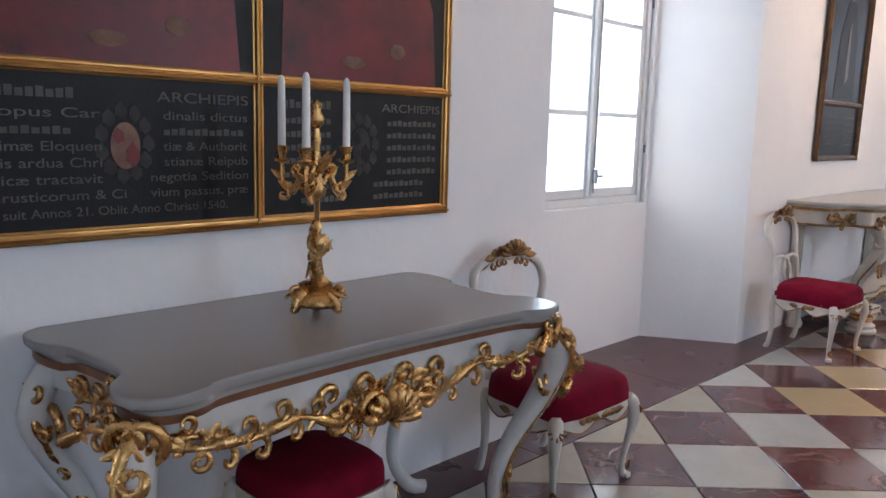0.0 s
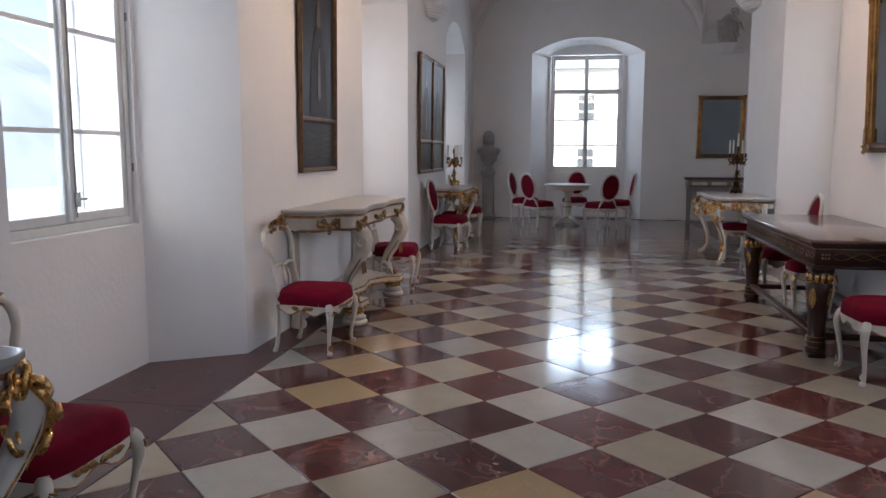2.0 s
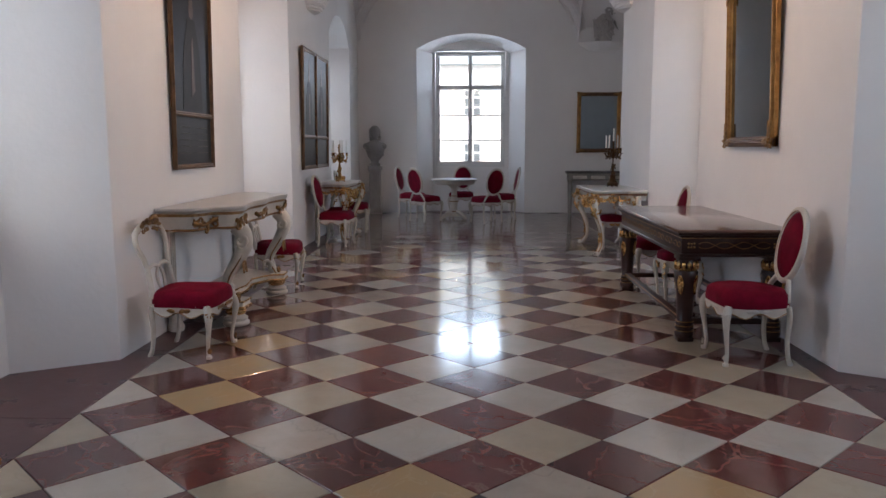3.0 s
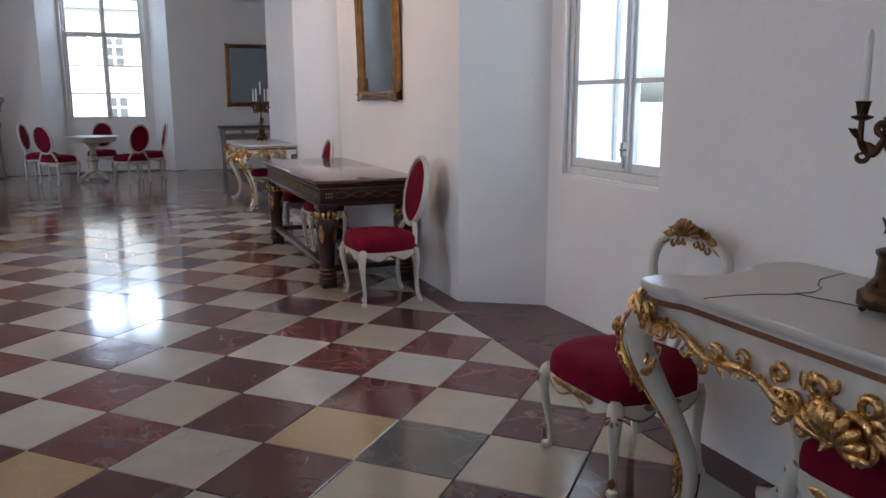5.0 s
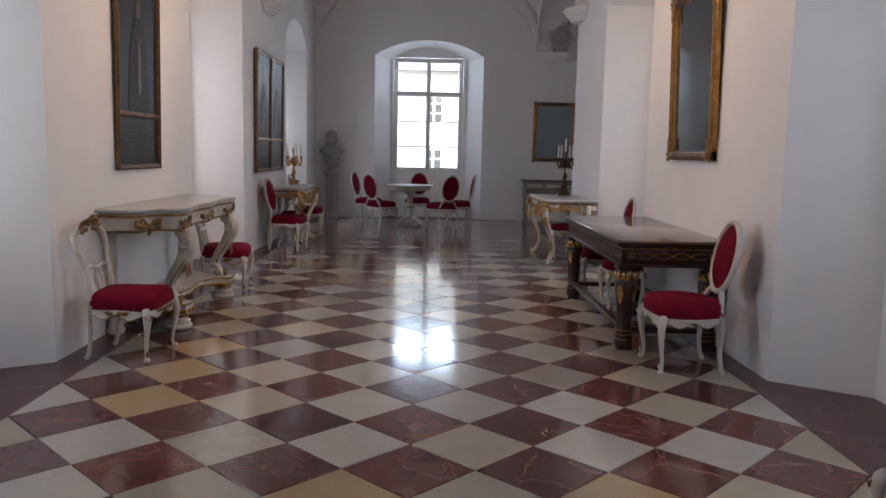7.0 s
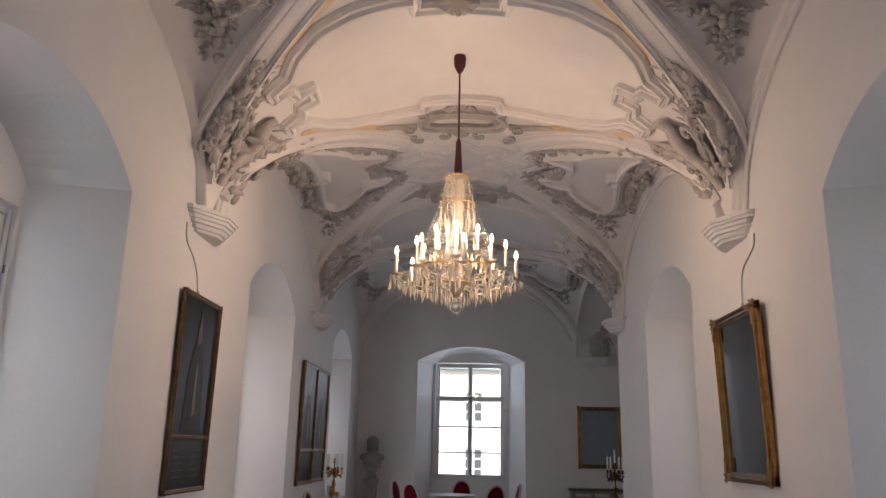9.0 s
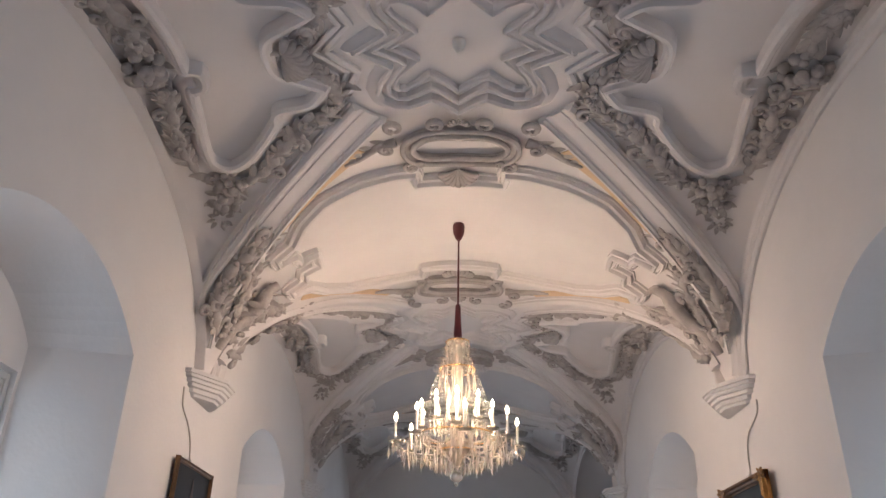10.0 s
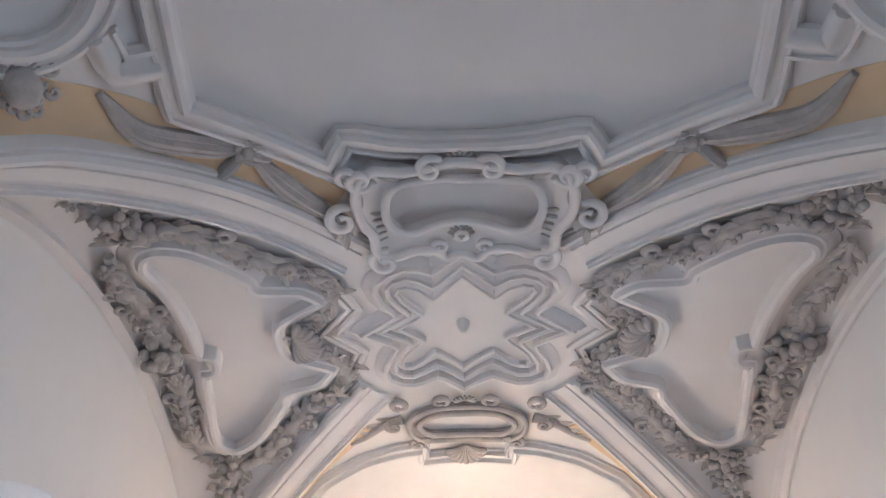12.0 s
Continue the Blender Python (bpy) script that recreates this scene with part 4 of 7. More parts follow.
def library_table(label):
    """Dark table with moulded top, inlaid frieze, heavy baluster legs and stretchers."""
    tb = thing("library_table", label, "table")
    wx, wy, h = 0.80, 2.16, 0.79
    bm = bmesh.new()
    box(bm, (-wx / 2, -wy / 2, h - 0.022), (wx / 2, wy / 2, h), 0.008)
    put(bm, "tabletop", DARK_TOP, tb, "polished brown wooden top")
    bm = bmesh.new()
    for e, z0, z1 in ((-0.012, h - 0.04, h - 0.022), (-0.03, h - 0.055, h - 0.04), (-0.045, h - 0.17, h - 0.055), (-0.03, h - 0.19, h - 0.17)):
        box(bm, (-wx / 2 - e, -wy / 2 - e, z0), (wx / 2 + e, wy / 2 + e, z1), 0.004)
    put(bm, "frieze", DARK_WOOD, tb, "dark moulded frieze with gilt inlay")
    bm = bmesh.new()
    e = -0.045
    for s in (-1, 1):
        y = s * (wy / 2 + e + 0.001)
        tube(bm, [(x, y, h - 0.112 + 0.022 * math.sin(x * 24)) for x in np.linspace(-0.24, 0.24, 40)], 0.003, 4, up=(0, 1, 0))
        tube(bm, [(x, y, h - 0.112 - 0.022 * math.sin(x * 24)) for x in np.linspace(-0.24, 0.24, 40)], 0.003, 4, up=(0, 1, 0))
        x = s * (wx / 2 + e + 0.001)
        for k in range(9):
            yy = -0.92 + k * 0.23
            for q in (-1, 1):
                tube(bm, [(x, yy - 0.09 + 0.18 * t, h - 0.112 + q * 0.02 * math.sin(t * math.pi * 2)) for t in np.linspace(0, 1, 14)], 0.003, 4, up=(1, 0, 0))
        for c in (-1, 1):
            for k in range(3):
                for q in (-1, 1):
                    ball(bm, (c * (0.27 + 0.02 * k), y, h - 0.112 + q * 0.012), 0.008, 1, (1, 0.4, 1))
    tube(bm, [(-wx / 2 + 0.04, -wy / 2 + 0.04, h - 0.062), (wx / 2 - 0.04, -wy / 2 + 0.04, h - 0.062), (wx / 2 - 0.04, wy / 2 - 0.04, h - 0.062), (-wx / 2 + 0.04, wy / 2 - 0.04, h - 0.062)], 0.003, 4, closed=True)
    put(bm, "inlay", DULL_GOLD, tb, "gilt interlaced inlay")
    for sx in (-1, 1):
        for sy in (-1, 1):
            x, y = sx * (wx / 2 - 0.1), sy * (wy / 2 - 0.11)
            bm = bmesh.new()
            lathe(bm, [(0.062, 0.03), (0.068, 0.06), (0.055, 0.075), (0.068, 0.09), (0.055, 0.11), (0.064, 0.125), (0.052, 0.14), (0.06, 0.3), (0.073, 0.42), (0.083, 0.49), (0.07, 0.5), (0.07, 0.57), (0.055, 0.585), (0.07, 0.6)], 16, (x, y, 0))
            box(bm, (x - 0.055, y - 0.055, 0), (x + 0.055, y + 0.055, 0.032), 0.006)
            box(bm, (x - 0.07, y - 0.07, 0.575), (x + 0.07, y + 0.07, h - 0.185), 0.006)
            leg = put(bm, "leg", DARK_WOOD, tb, "heavy turned dark leg")
            bm = bmesh.new()
            for k in range(12):
                t = 2 * math.pi * k / 12
                ball(bm, (x + 0.072 * math.cos(t), y + 0.072 * math.sin(t), 0.535), 0.021, 1, (0.8, 0.8, 1.7))
            lathe(bm, [(0.074, 0.5), (0.082, 0.508), (0.082, 0.516), (0.07, 0.52)], 16, (x, y, 0))
            put(bm, "capital", GOLD, leg, "gilt fluted capital")
            for k in range(4):
                t = math.pi / 4 + math.pi / 2 * k
                n = (math.cos(t), math.sin(t), 0)
                bm = bmesh.new()
                leaf(bm, (x + 0.075 * n[0], y + 0.075 * n[1], 0.47), (-0.15 * n[0], -0.15 * n[1], -1), n, 0.14, 0.05, 0.05)
                put(bm, "leaf_mount", GOLD, leg, "gilt leaf mount")
            for z, r in ((0.075, 0.064), (0.11, 0.064), (0.14, 0.06)):
                bm = bmesh.new()
                tube(bm, [(x + r * math.cos(q), y + r * math.sin(q), z) for q in np.linspace(0, 2 * math.pi, 18, endpoint=False)], 0.004, 6, closed=True)
                put(bm, "gilt_ring", DULL_GOLD, leg, "thin gilt ring")
    bm = bmesh.new()
    for sx in (-1, 1):
        box(bm, (sx * (wx / 2 - 0.1) - 0.025, -wy / 2 + 0.12, 0.125), (sx * (wx / 2 - 0.1) + 0.025, wy / 2 - 0.12, 0.165), 0.006)
    for sy in (-1, 1):
        box(bm, (-wx / 2 + 0.12, sy * (wy / 2 - 0.11) - 0.025, 0.12), (wx / 2 - 0.12, sy * (wy / 2 - 0.11) + 0.025, 0.16), 0.006)
    put(bm, "stretcher", DARK_WOOD, tb)
    bm = bmesh.new()
    for sx in (-1, 1):
        for q in (-1, 1):
            box(bm, (sx * (wx / 2 - 0.1) + q * 0.026 - 0.002, -wy / 2 + 0.13, 0.15), (sx * (wx / 2 - 0.1) + q * 0.026 + 0.002, wy / 2 - 0.13, 0.16))
    put(bm, "stretcher_line", DULL_GOLD, tb, "gilt line on the stretchers")
    return tb


DARK_TOP = material("polished_brown_top", (0.15, 0.085, 0.06), 0.2, second=(0.19, 0.12, 0.09), scale=5, coat=0.7)
tab = library_table("dark carved library table with gilt inlay and baluster legs")
tab.matrix_basis = pose(2.065, 3.14, 0)


def round_table(label):
    tb = thing("round_table", label, "table")
    bm = bmesh.new()
    lathe(bm, [(0.4, 0.72), (0.43, 0.727), (0.44, 0.738), (0.43, 0.75), (0.4, 0.754)], 40)
    put(bm, "tabletop", MARBLE_PALE, tb, "round pale top")
    bm = bmesh.new()
    lathe(bm, [(0.37, 0.65), (0.385, 0.66), (0.39, 0.721), (0.3, 0.722)], 40, wave=0.01, waves=8)
    put(bm, "apron", CREAM_PAINT, tb)
    bm = bmesh.new()
    lathe(bm, [(0.16, 0.05), (0.12, 0.09), (0.07, 0.14), (0.06, 0.22), (0.075, 0.32), (0.055, 0.42), (0.05, 0.55), (0.09, 0.61), (0.2, 0.66)], 20)
    put(bm, "pedestal", CREAM_PAINT, tb, "turned cream pedestal with gilt rings")
    bm = bmesh.new()
    for z, r in ((0.14, 0.078), (0.43, 0.062), (0.33, 0.08)):
        tube(bm, [(r * math.cos(t), r * math.sin(t), z) for t in np.linspace(0, 2 * math.pi, 20, endpoint=False)], 0.01, 6, closed=True)
    put(bm, "gilt_ring", DULL_GOLD, tb)
    for k in range(4):
        t = math.pi / 4 + k * math.pi / 2
        c, s = math.cos(t), math.sin(t)
        bm = bmesh.new()
        tube(bm, smooth_path([(0.05 * c, 0.05 * s, 0.12), (0.15 * c, 0.15 * s, 0.11), (0.25 * c, 0.25 * s, 0.05), (0.32 * c, 0.32 * s, 0.02)], 4), [0.04, 0.035, 0.028, 0.02], 8)
        put(bm, "foot", CREAM_PAINT, tb)
    return tb


tab = round_table("round cream pedestal table with a pale stone top")
tab.matrix_basis = pose(TX, TY, 0)


def fluted_console(label):
    tb = thing("console_table", label, "table")
    bm = bmesh.new()
    box(bm, (0, -0.62, 0.82), (0.4, 0.62, 0.86), 0.01)
    put(bm, "tabletop", DARK_STONE, tb, "dark grey stone top")
    bm = bmesh.new()
    box(bm, (0.01, -0.58, 0.68), (0.36, 0.58, 0.8), 0.006)
    box(bm, (0.0, -0.6, 0.8), (0.38, 0.6, 0.82), 0.004)
    put(bm, "frieze", GREY_WOOD, tb)
    bm = bmesh.new()
    for k in range(3):
        box(bm, (0.358, -0.5 + 0.36 * k, 0.71), (0.366, -0.22 + 0.36 * k, 0.77), 0.003)
    put(bm, "frieze_panel", CREAM_PAINT, tb, "pale carved frieze panels")
    for x in (0.05, 0.31):
        for y in (-0.53, 0.53):
            bm = bmesh.new()
            lathe(bm, [(0.02, 0), (0.028, 0.03), (0.02, 0.06), (0.026, 0.3), (0.034, 0.58), (0.024, 0.61), (0.04, 0.63), (0.04, 0.69)], 14, (x, y, 0), wave=0.05, waves=7)
            put(bm, "leg", GREY_WOOD, tb, "fluted grey leg")
    return tb


DARK_STONE = material("dark_stone_top", (0.09, 0.09, 0.085), 0.25, second=(0.14, 0.135, 0.13), scale=8)
GREY_WOOD = material("grey_painted_wood", (0.2, 0.19, 0.17), 0.5, second=(0.3, 0.27, 0.23), scale=12)
tab = fluted_console("grey neoclassical console with fluted legs below a mirror")
tab.matrix_basis = pose(2.86, Y1 - 0.012, 0, 0, 0, -90)

# ---- candelabra, pictures, mirrors, chandelier ----
WAX = material("white_wax", (0.78, 0.77, 0.73), 0.45, second=(0.72, 0.70, 0.66), scale=20)


def candelabrum(label, metal, arms, cup_z, reach, candle, base="round", centre=0.0, figure=0.17):
    """Branched candlestick on a footed base with a cast figure."""
    cd = thing("candelabrum", label, "candelabrum")
    bm = bmesh.new()
    if base == "round":
        lathe(bm, [(0.062, 0.02), (0.068, 0.03), (0.055, 0.05), (0.04, 0.06), (0.045, 0.075), (0.05, 0.082), (0.034, 0.09)], 24, wave=0.06, waves=3)
        for k in range(3):
            t = 2 * math.pi * k / 3 + 0.4
            c, s = math.cos(t), math.sin(t)
            tube(bm, smooth_path([(0.03 * c, 0.03 * s, 0.06), (0.055 * c, 0.055 * s, 0.05), (0.066 * c, 0.066 * s, 0.018), (0.078 * c, 0.078 * s, 0.012)], 4), [0.014, 0.018, 0.015, 0.011], 8)
            scroll(bm, (0.07 * c, 0.07 * s, 0.05), (c, s, 0.2), (-s, c, 0), 0.035, 1)
            leaf(bm, (0.04 * c, 0.04 * s, 0.07), (c, s, -0.4), (c * 0.4, s * 0.4, 1), 0.06, 0.04, 0.0)
        z0 = 0.09
    else:
        lathe(bm, [(0.07, 0.015), (0.078, 0.02), (0.078, 0.055), (0.066, 0.062), (0.06, 0.068)], 8)
        for k in range(4):
            t = math.pi / 4 + math.pi / 2 * k
            ball(bm, (0.062 * math.cos(t), 0.062 * math.sin(t), 0.01), 0.011, 1)
            leaf(bm, (0.05 * math.cos(t), 0.05 * math.sin(t), 0.065), (-math.cos(t), -math.sin(t), 1.2), (math.cos(t), math.sin(t), 0.3), 0.06, 0.04, 0.1)
        lathe(bm, [(0.042, 0.066), (0.037, 0.14), (0.044, 0.148), (0.044, 0.158), (0.03, 0.165)], 12, wave=0.05, waves=6)
        z0 = 0.165
    put(bm, "base", metal, cd, "cast footed base")
    bm = bmesh.new()
    lathe(bm, [(0.02, z0), (0.026, z0 + 0.02), (0.018, z0 + 0.06), (0.026, z0 + 0.1), (0.03, z0 + figure * 0.72), (0.014, z0 + figure * 0.8), (0.021, z0 + figure * 0.9), (0.012, z0 + figure)], 12, squash=(1, 0.75), wave=0.08, waves=3)
    for k in range(7):
        t = 2.2 * k
        h = z0 + figure * (0.1 + 0.11 * k)
        leaf(bm, (0.018 * math.cos(t), 0.016 * math.sin(t), h), (0.5 * math.cos(t + 1), 0.5 * math.sin(t + 1), 1 if k % 2 else -0.8), (math.cos(t), math.sin(t), 0), 0.05, 0.026, 0.1)
    for q in (-1, 1):
        tube(bm, smooth_path([(0.0, q * 0.02, z0 + figure * 0.76), (0.012, q * 0.034, z0 + figure * 0.6), (0.022, q * 0.02, z0 + figure * 0.5)], 3), [0.008, 0.007, 0.006], 6)
    put(bm, "figure", metal, cd, "small cast figure as the stem")
    bm = bmesh.new()
    top = z0 + figure
    zc = cup_z
    lathe(bm, [(0.009, top - 0.08), (0.008, zc - 0.11), (0.022, zc - 0.1), (0.026, zc - 0.08), (0.014, zc - 0.05), (0.02, zc - 0.02), (0.01, zc + 0.02), (0.012, zc + 0.06 + centre), (0.004, zc + 0.1 + centre)], 12, wave=0.08, waves=5)
    for k in range(5):
        t = 2 * math.pi * k / 5
        leaf(bm, (0.012 * math.cos(t), 0.012 * math.sin(t), zc - 0.04), (math.cos(t) * 0.5, math.sin(t) * 0.5, 1), (math.cos(t), math.sin(t), 0), 0.07, 0.035, 0.1)
    put(bm, "stem", metal, cd)
    spots = [(reach * math.cos(a), reach * math.sin(a), zc) for a in arms]
    for a, (x, y, z) in zip(arms, spots):
        bm = bmesh.new()
        c, s = math.cos(a), math.sin(a)
        pts = smooth_path([(0.01 * c, 0.01 * s, z - 0.085), (0.4 * reach * c, 0.4 * reach * s, z - 0.045), (0.7 * reach * c, 0.7 * reach * s, z - 0.095), (0.97 * reach * c, 0.97 * reach * s, z - 0.07), (x, y, z - 0.015)], 5)
        tube(bm, pts, [0.009, 0.008, 0.01, 0.008, 0.007], 7, up=(-s, c, 0.02))
        scroll(bm, (0.45 * reach * c, 0.45 * reach * s, z - 0.05), (c, s, -0.3), (-s, c, 0), 0.04, 1)
        leaf(bm, (0.6 * reach * c, 0.6 * reach * s, z - 0.09), (c, s, 0.5), (-s, c, 0.2), 0.05, 0.025, 0.1)
        for f, dz in ((0.3, -0.05), (0.75, -0.09), (0.95, -0.06)):
            for q in (-1, 1):
                leaf(bm, (f * reach * c, f * reach * s, z + dz), (c * 0.4 - q * s * 0.5, s * 0.4 + q * c * 0.5, 0.6), (c, s, 0.3), 0.035, 0.02, 0.3)
        scroll(bm, (0.85 * reach * c, 0.85 * reach * s, z - 0.085), (-c, -s, -0.5), (-s, c, 0), 0.035, 1)
        arm = put(bm, "arm", metal, cd, "scrolled branch")
        bm = bmesh.new()
        lathe(bm, [(0.006, -0.016), (0.024, -0.008), (0.026, -0.003), (0.012, 0.0), (0.014, 0.014), (0.018, 0.03), (0.02, 0.033), (0.013, 0.034)], 14, (x, y, z))
        put(bm, "drip_pan", metal, arm)
    if centre:
        spots.append((0, 0, zc + 0.06 + centre))
        bm = bmesh.new()
        lathe(bm, [(0.006, -0.016), (0.024, -0.008), (0.026, -0.003), (0.012, 0.0), (0.014, 0.014), (0.018, 0.03), (0.02, 0.033), (0.013, 0.034)], 14, spots[-1])
        put(bm, "drip_pan", metal, cd)
    for x, y, z in spots:
        bm = bmesh.new()
        lathe(bm, [(0.011, 0.02), (0.0108, candle * 0.5), (0.0098, candle * 0.94), (0.006, candle * 0.985), (0.0015, candle)], 12, (x, y, z))
        put(bm, "candle", WAX, cd, "white unlit candle")
    if base == "round":
        bm = bmesh.new()
        lathe(bm, [(0.005, zc + 0.08), (0.02, zc + 0.095), (0.024, zc + 0.11), (0.012, zc + 0.13), (0.018, zc + 0.145), (0.004, zc + 0.16)], 10, wave=0.12, waves=3)
        put(bm, "finial", metal, cd)
    return cd


gold_cd = candelabrum("gilt candelabrum with white candles on the grey console", GOLD, [radians(a) for a in (205, 95, -50)], 0.43, 0.11, 0.225)
gold_cd.matrix_basis = pose(-1.645, -2.02, 0.821)
gold_c2 = candelabrum("gilt candelabrum with white candles on the small console", GOLD, [radians(a) for a in (0, 72, 144, 216, 288)], 0.40, 0.11, 0.22)
gold_c2.matrix_basis = pose(-1.66, 8.35, 0.831)
bronze_cd = candelabrum("dark bronze candelabrum with five white candles", BRONZE, [radians(a) for a in (20, 110, 200, 290)], 0.485, 0.110, 0.205, "block", 0.03, 0.15)
bronze_cd.matrix_basis = pose(2.157, -1.955, 0.821)
tagged(copy_thing(bronze_cd, pose(2.2, 7.3, 0.811, 0, 0, 30)), "dark bronze candelabrum with white candles on the side table")
tagged(bronze_cd, group="bronze candelabra")

CANVAS_DARK = material("dark_old_canvas", (0.012, 0.0115, 0.012), 0.45, second=(0.024, 0.021, 0.02), scale=5, bump=0.08, bump_scale=90, spec=0.2)
CANVAS_RED = material("dark_red_paint", (0.19, 0.018, 0.02), 0.38, second=(0.035, 0.014, 0.013), scale=3.5, mix=0.9, spec=0.35)
CANVAS_SKIN = material("aged_pale_paint", (0.24, 0.14, 0.1), 0.5, second=(0.1, 0.05, 0.035), scale=14, mix=0.9, spec=0.1)
CANVAS_GREY = material("aged_grey_paint", (0.062, 0.058, 0.055), 0.5, second=(0.025, 0.023, 0.022), scale=10, mix=0.9, spec=0.12)
LETTER = material("faded_lettering", (0.105, 0.09, 0.072), 0.5, second=(0.04, 0.034, 0.028), scale=12, mix=0.9)
CANVAS_DIM = material("dim_painted_robe", (0.026, 0.02, 0.018), 0.55, second=(0.016, 0.014, 0.013), scale=10, mix=0.9, spec=0.2)
CANVAS_BROWN = material("dim_brown_paint", (0.10, 0.06, 0.042), 0.45, second=(0.045, 0.028, 0.02), scale=12, mix=0.9, spec=0.25)
LETTER_DIM = material("dim_lettering", (0.08, 0.07, 0.055), 0.5, second=(0.035, 0.03, 0.024), scale=12, mix=0.9)
FRAME_BROWN = material("brown_gilt_frame", (0.20, 0.105, 0.045), 0.4, metal=0.4, second=(0.07, 0.03, 0.015), scale=14, mix=0.9, bump=0.1)


def frame_bar(bm, a, b, out, across, w, d):
    """One moulded frame bar from a to b; out: away from the wall; across: width direction."""
    a, b, out, across = Vector(a), Vector(b), Vector(out), Vector(across)
    prof = [(-0.5, 0.0), (-0.5, 0.55), (-0.38, 0.62), (-0.3, 0.95), (-0.12, 1.0), (-0.02, 0.7), (0.08, 0.66), (0.16, 0.82), (0.3, 0.8), (0.36, 0.5), (0.5, 0.42), (0.5, 0.0)]
    va = [bm.verts.new(a + across * (x * w) + out * (z * d)) for x, z in prof]
    vb = [bm.verts.new(b + across * (x * w) + out * (z * d)) for x, z in prof]
    n = len(prof)
    for k in range(n):
        bm.faces.new((va[k], va[(k + 1) % n], vb[(k + 1) % n], vb[k]))
    bm.faces.new(va[::-1])
    bm.faces.new(vb)


def flat_shape(bm, pts, x):
    vs = [bm.verts.new((x, y, z)) for y, z in pts]
    f = bm.faces.new(vs)
    r = bmesh.ops.extrude_face_region(bm, geom=[f])
    for v in r["geom"]:
        if isinstance(v, bmesh.types.BMVert):
            v.co.x -= 0.0015


def oval(cy, cz, ry, rz, n=24, w=0.0):
    return [(cy + ry * (1 + w * math.sin(3 * k)) * math.cos(2 * math.pi * k / n), cz + rz * (1 + w * math.cos(2 * k)) * math.sin(2 * math.pi * k / n)) for k in range(n)]


def picture(label, cols, rows, w, d, mat, name="painting"):
    """A panelled picture in the plane x = 0, seen from +x. cols, rows: the middles of its bars."""
    pc = thing(name, label, "painting")
    bm = bmesh.new()
    box(bm, (0.0, cols[0], rows[0]), (0.012, cols[-1], rows[-1]))
    part("canvas", bm, CANVAS_DARK, pc, "dark old canvas")
    o = (1, 0, 0)
    for i, c in enumerate(cols):
        bm = bmesh.new()
        frame_bar(bm, (0, c, rows[0] - w / 2), (0, c, rows[-1] + w / 2), o, (0, -1 if i == len(cols) - 1 else 1, 0), w, d)
        part("frame_upright", bm, mat, pc, "moulded gilt frame bar")
    for j, r in enumerate(rows):
        bm = bmesh.new()
        frame_bar(bm, (0.0015, cols[0] - w / 2 + 0.002, r), (0.0015, cols[-1] + w / 2 - 0.002, r), o, (0, 0, -1 if j == len(rows) - 1 else 1), w, d)
        part("frame_rail", bm, mat, pc, "moulded gilt frame bar")
    return pc


PX = XL + 0.006
wall_pic = picture("row of dark portraits with inscribed panels in gilt frames", [-3.61, -2.81, -2.008, -1.21], [1.045, 1.473, 2.55], 0.036, 0.028, FRAME_GOLD, "portrait_row")
wall_pic.matrix_basis = pose(PX, 0, 0)
for c0 in (-3.61, -2.81, -2.008):
    bm = bmesh.new()
    flat_shape(bm, [(c0 + 0.08, 1.49), (c0 + 0.74, 1.49), (c0 + 0.72, 1.75), (c0 + 0.62, 1.98), (c0 + 0.5, 2.06), (c0 + 0.32, 2.06), (c0 + 0.18, 1.96), (c0 + 0.09, 1.76)], 0.0145)
    part("robe", bm, CANVAS_RED, wall_pic, "dark red painted robe shape")
    for cy, cz, ry, rz in ((c0 + 0.36, 1.55, 0.05, 0.02), (c0 + 0.55, 1.6, 0.036, 0.026), (c0 + 0.41, 2.2, 0.08, 0.11)):
        bm = bmesh.new()
        flat_shape(bm, oval(cy, cz, ry, rz, 20, 0.06), 0.0165)
        part("pale_shape", bm, CANVAS_SKIN, wall_pic, "plain pale painted shape")


def writing(text, y, z, size, parent, x=0.0135, width=0.0, mat=None):
    """Lettering on a wall plane that faces +x, reading towards +y; width: squeezed to that length."""
    cu = bpy.data.curves.new("lettering", "FONT")
    cu.body, cu.size, cu.extrude = text, size, 0.0006
    cu.materials.append(mat or LETTER)
    ob = new("lettering", cu)
    ob.parent = parent
    bpy.context.view_layer.update()
    k = width / ob.dimensions[0] if width and ob.dimensions[0] > 0 else 1.0
    ob.matrix_basis = Matrix(((0, 0, 1, x), (1, 0, 0, y), (0, 1, 0, z), (0, 0, 0, 1))) @ Matrix.Diagonal((k, 1, 1, 1))
    return ob


def bars(spans, z, h, parent, x=0.0125):
    for a, b in spans:
        bm = bmesh.new()
        n = max(2, int((b - a) / 0.022))
        for k in range(n):
            w = (b - a) / n
            box(bm, (x, a + k * w + w * 0.12, z), (x + 0.0012, a + (k + 1) * w - w * 0.12, z + h * (0.75 + 0.25 * ((k * 7) % 3) / 2)))
        tagged(part("worn_lettering", bm, LETTER_DIM, parent, "row of faded painted lettering"), kind="stuff")


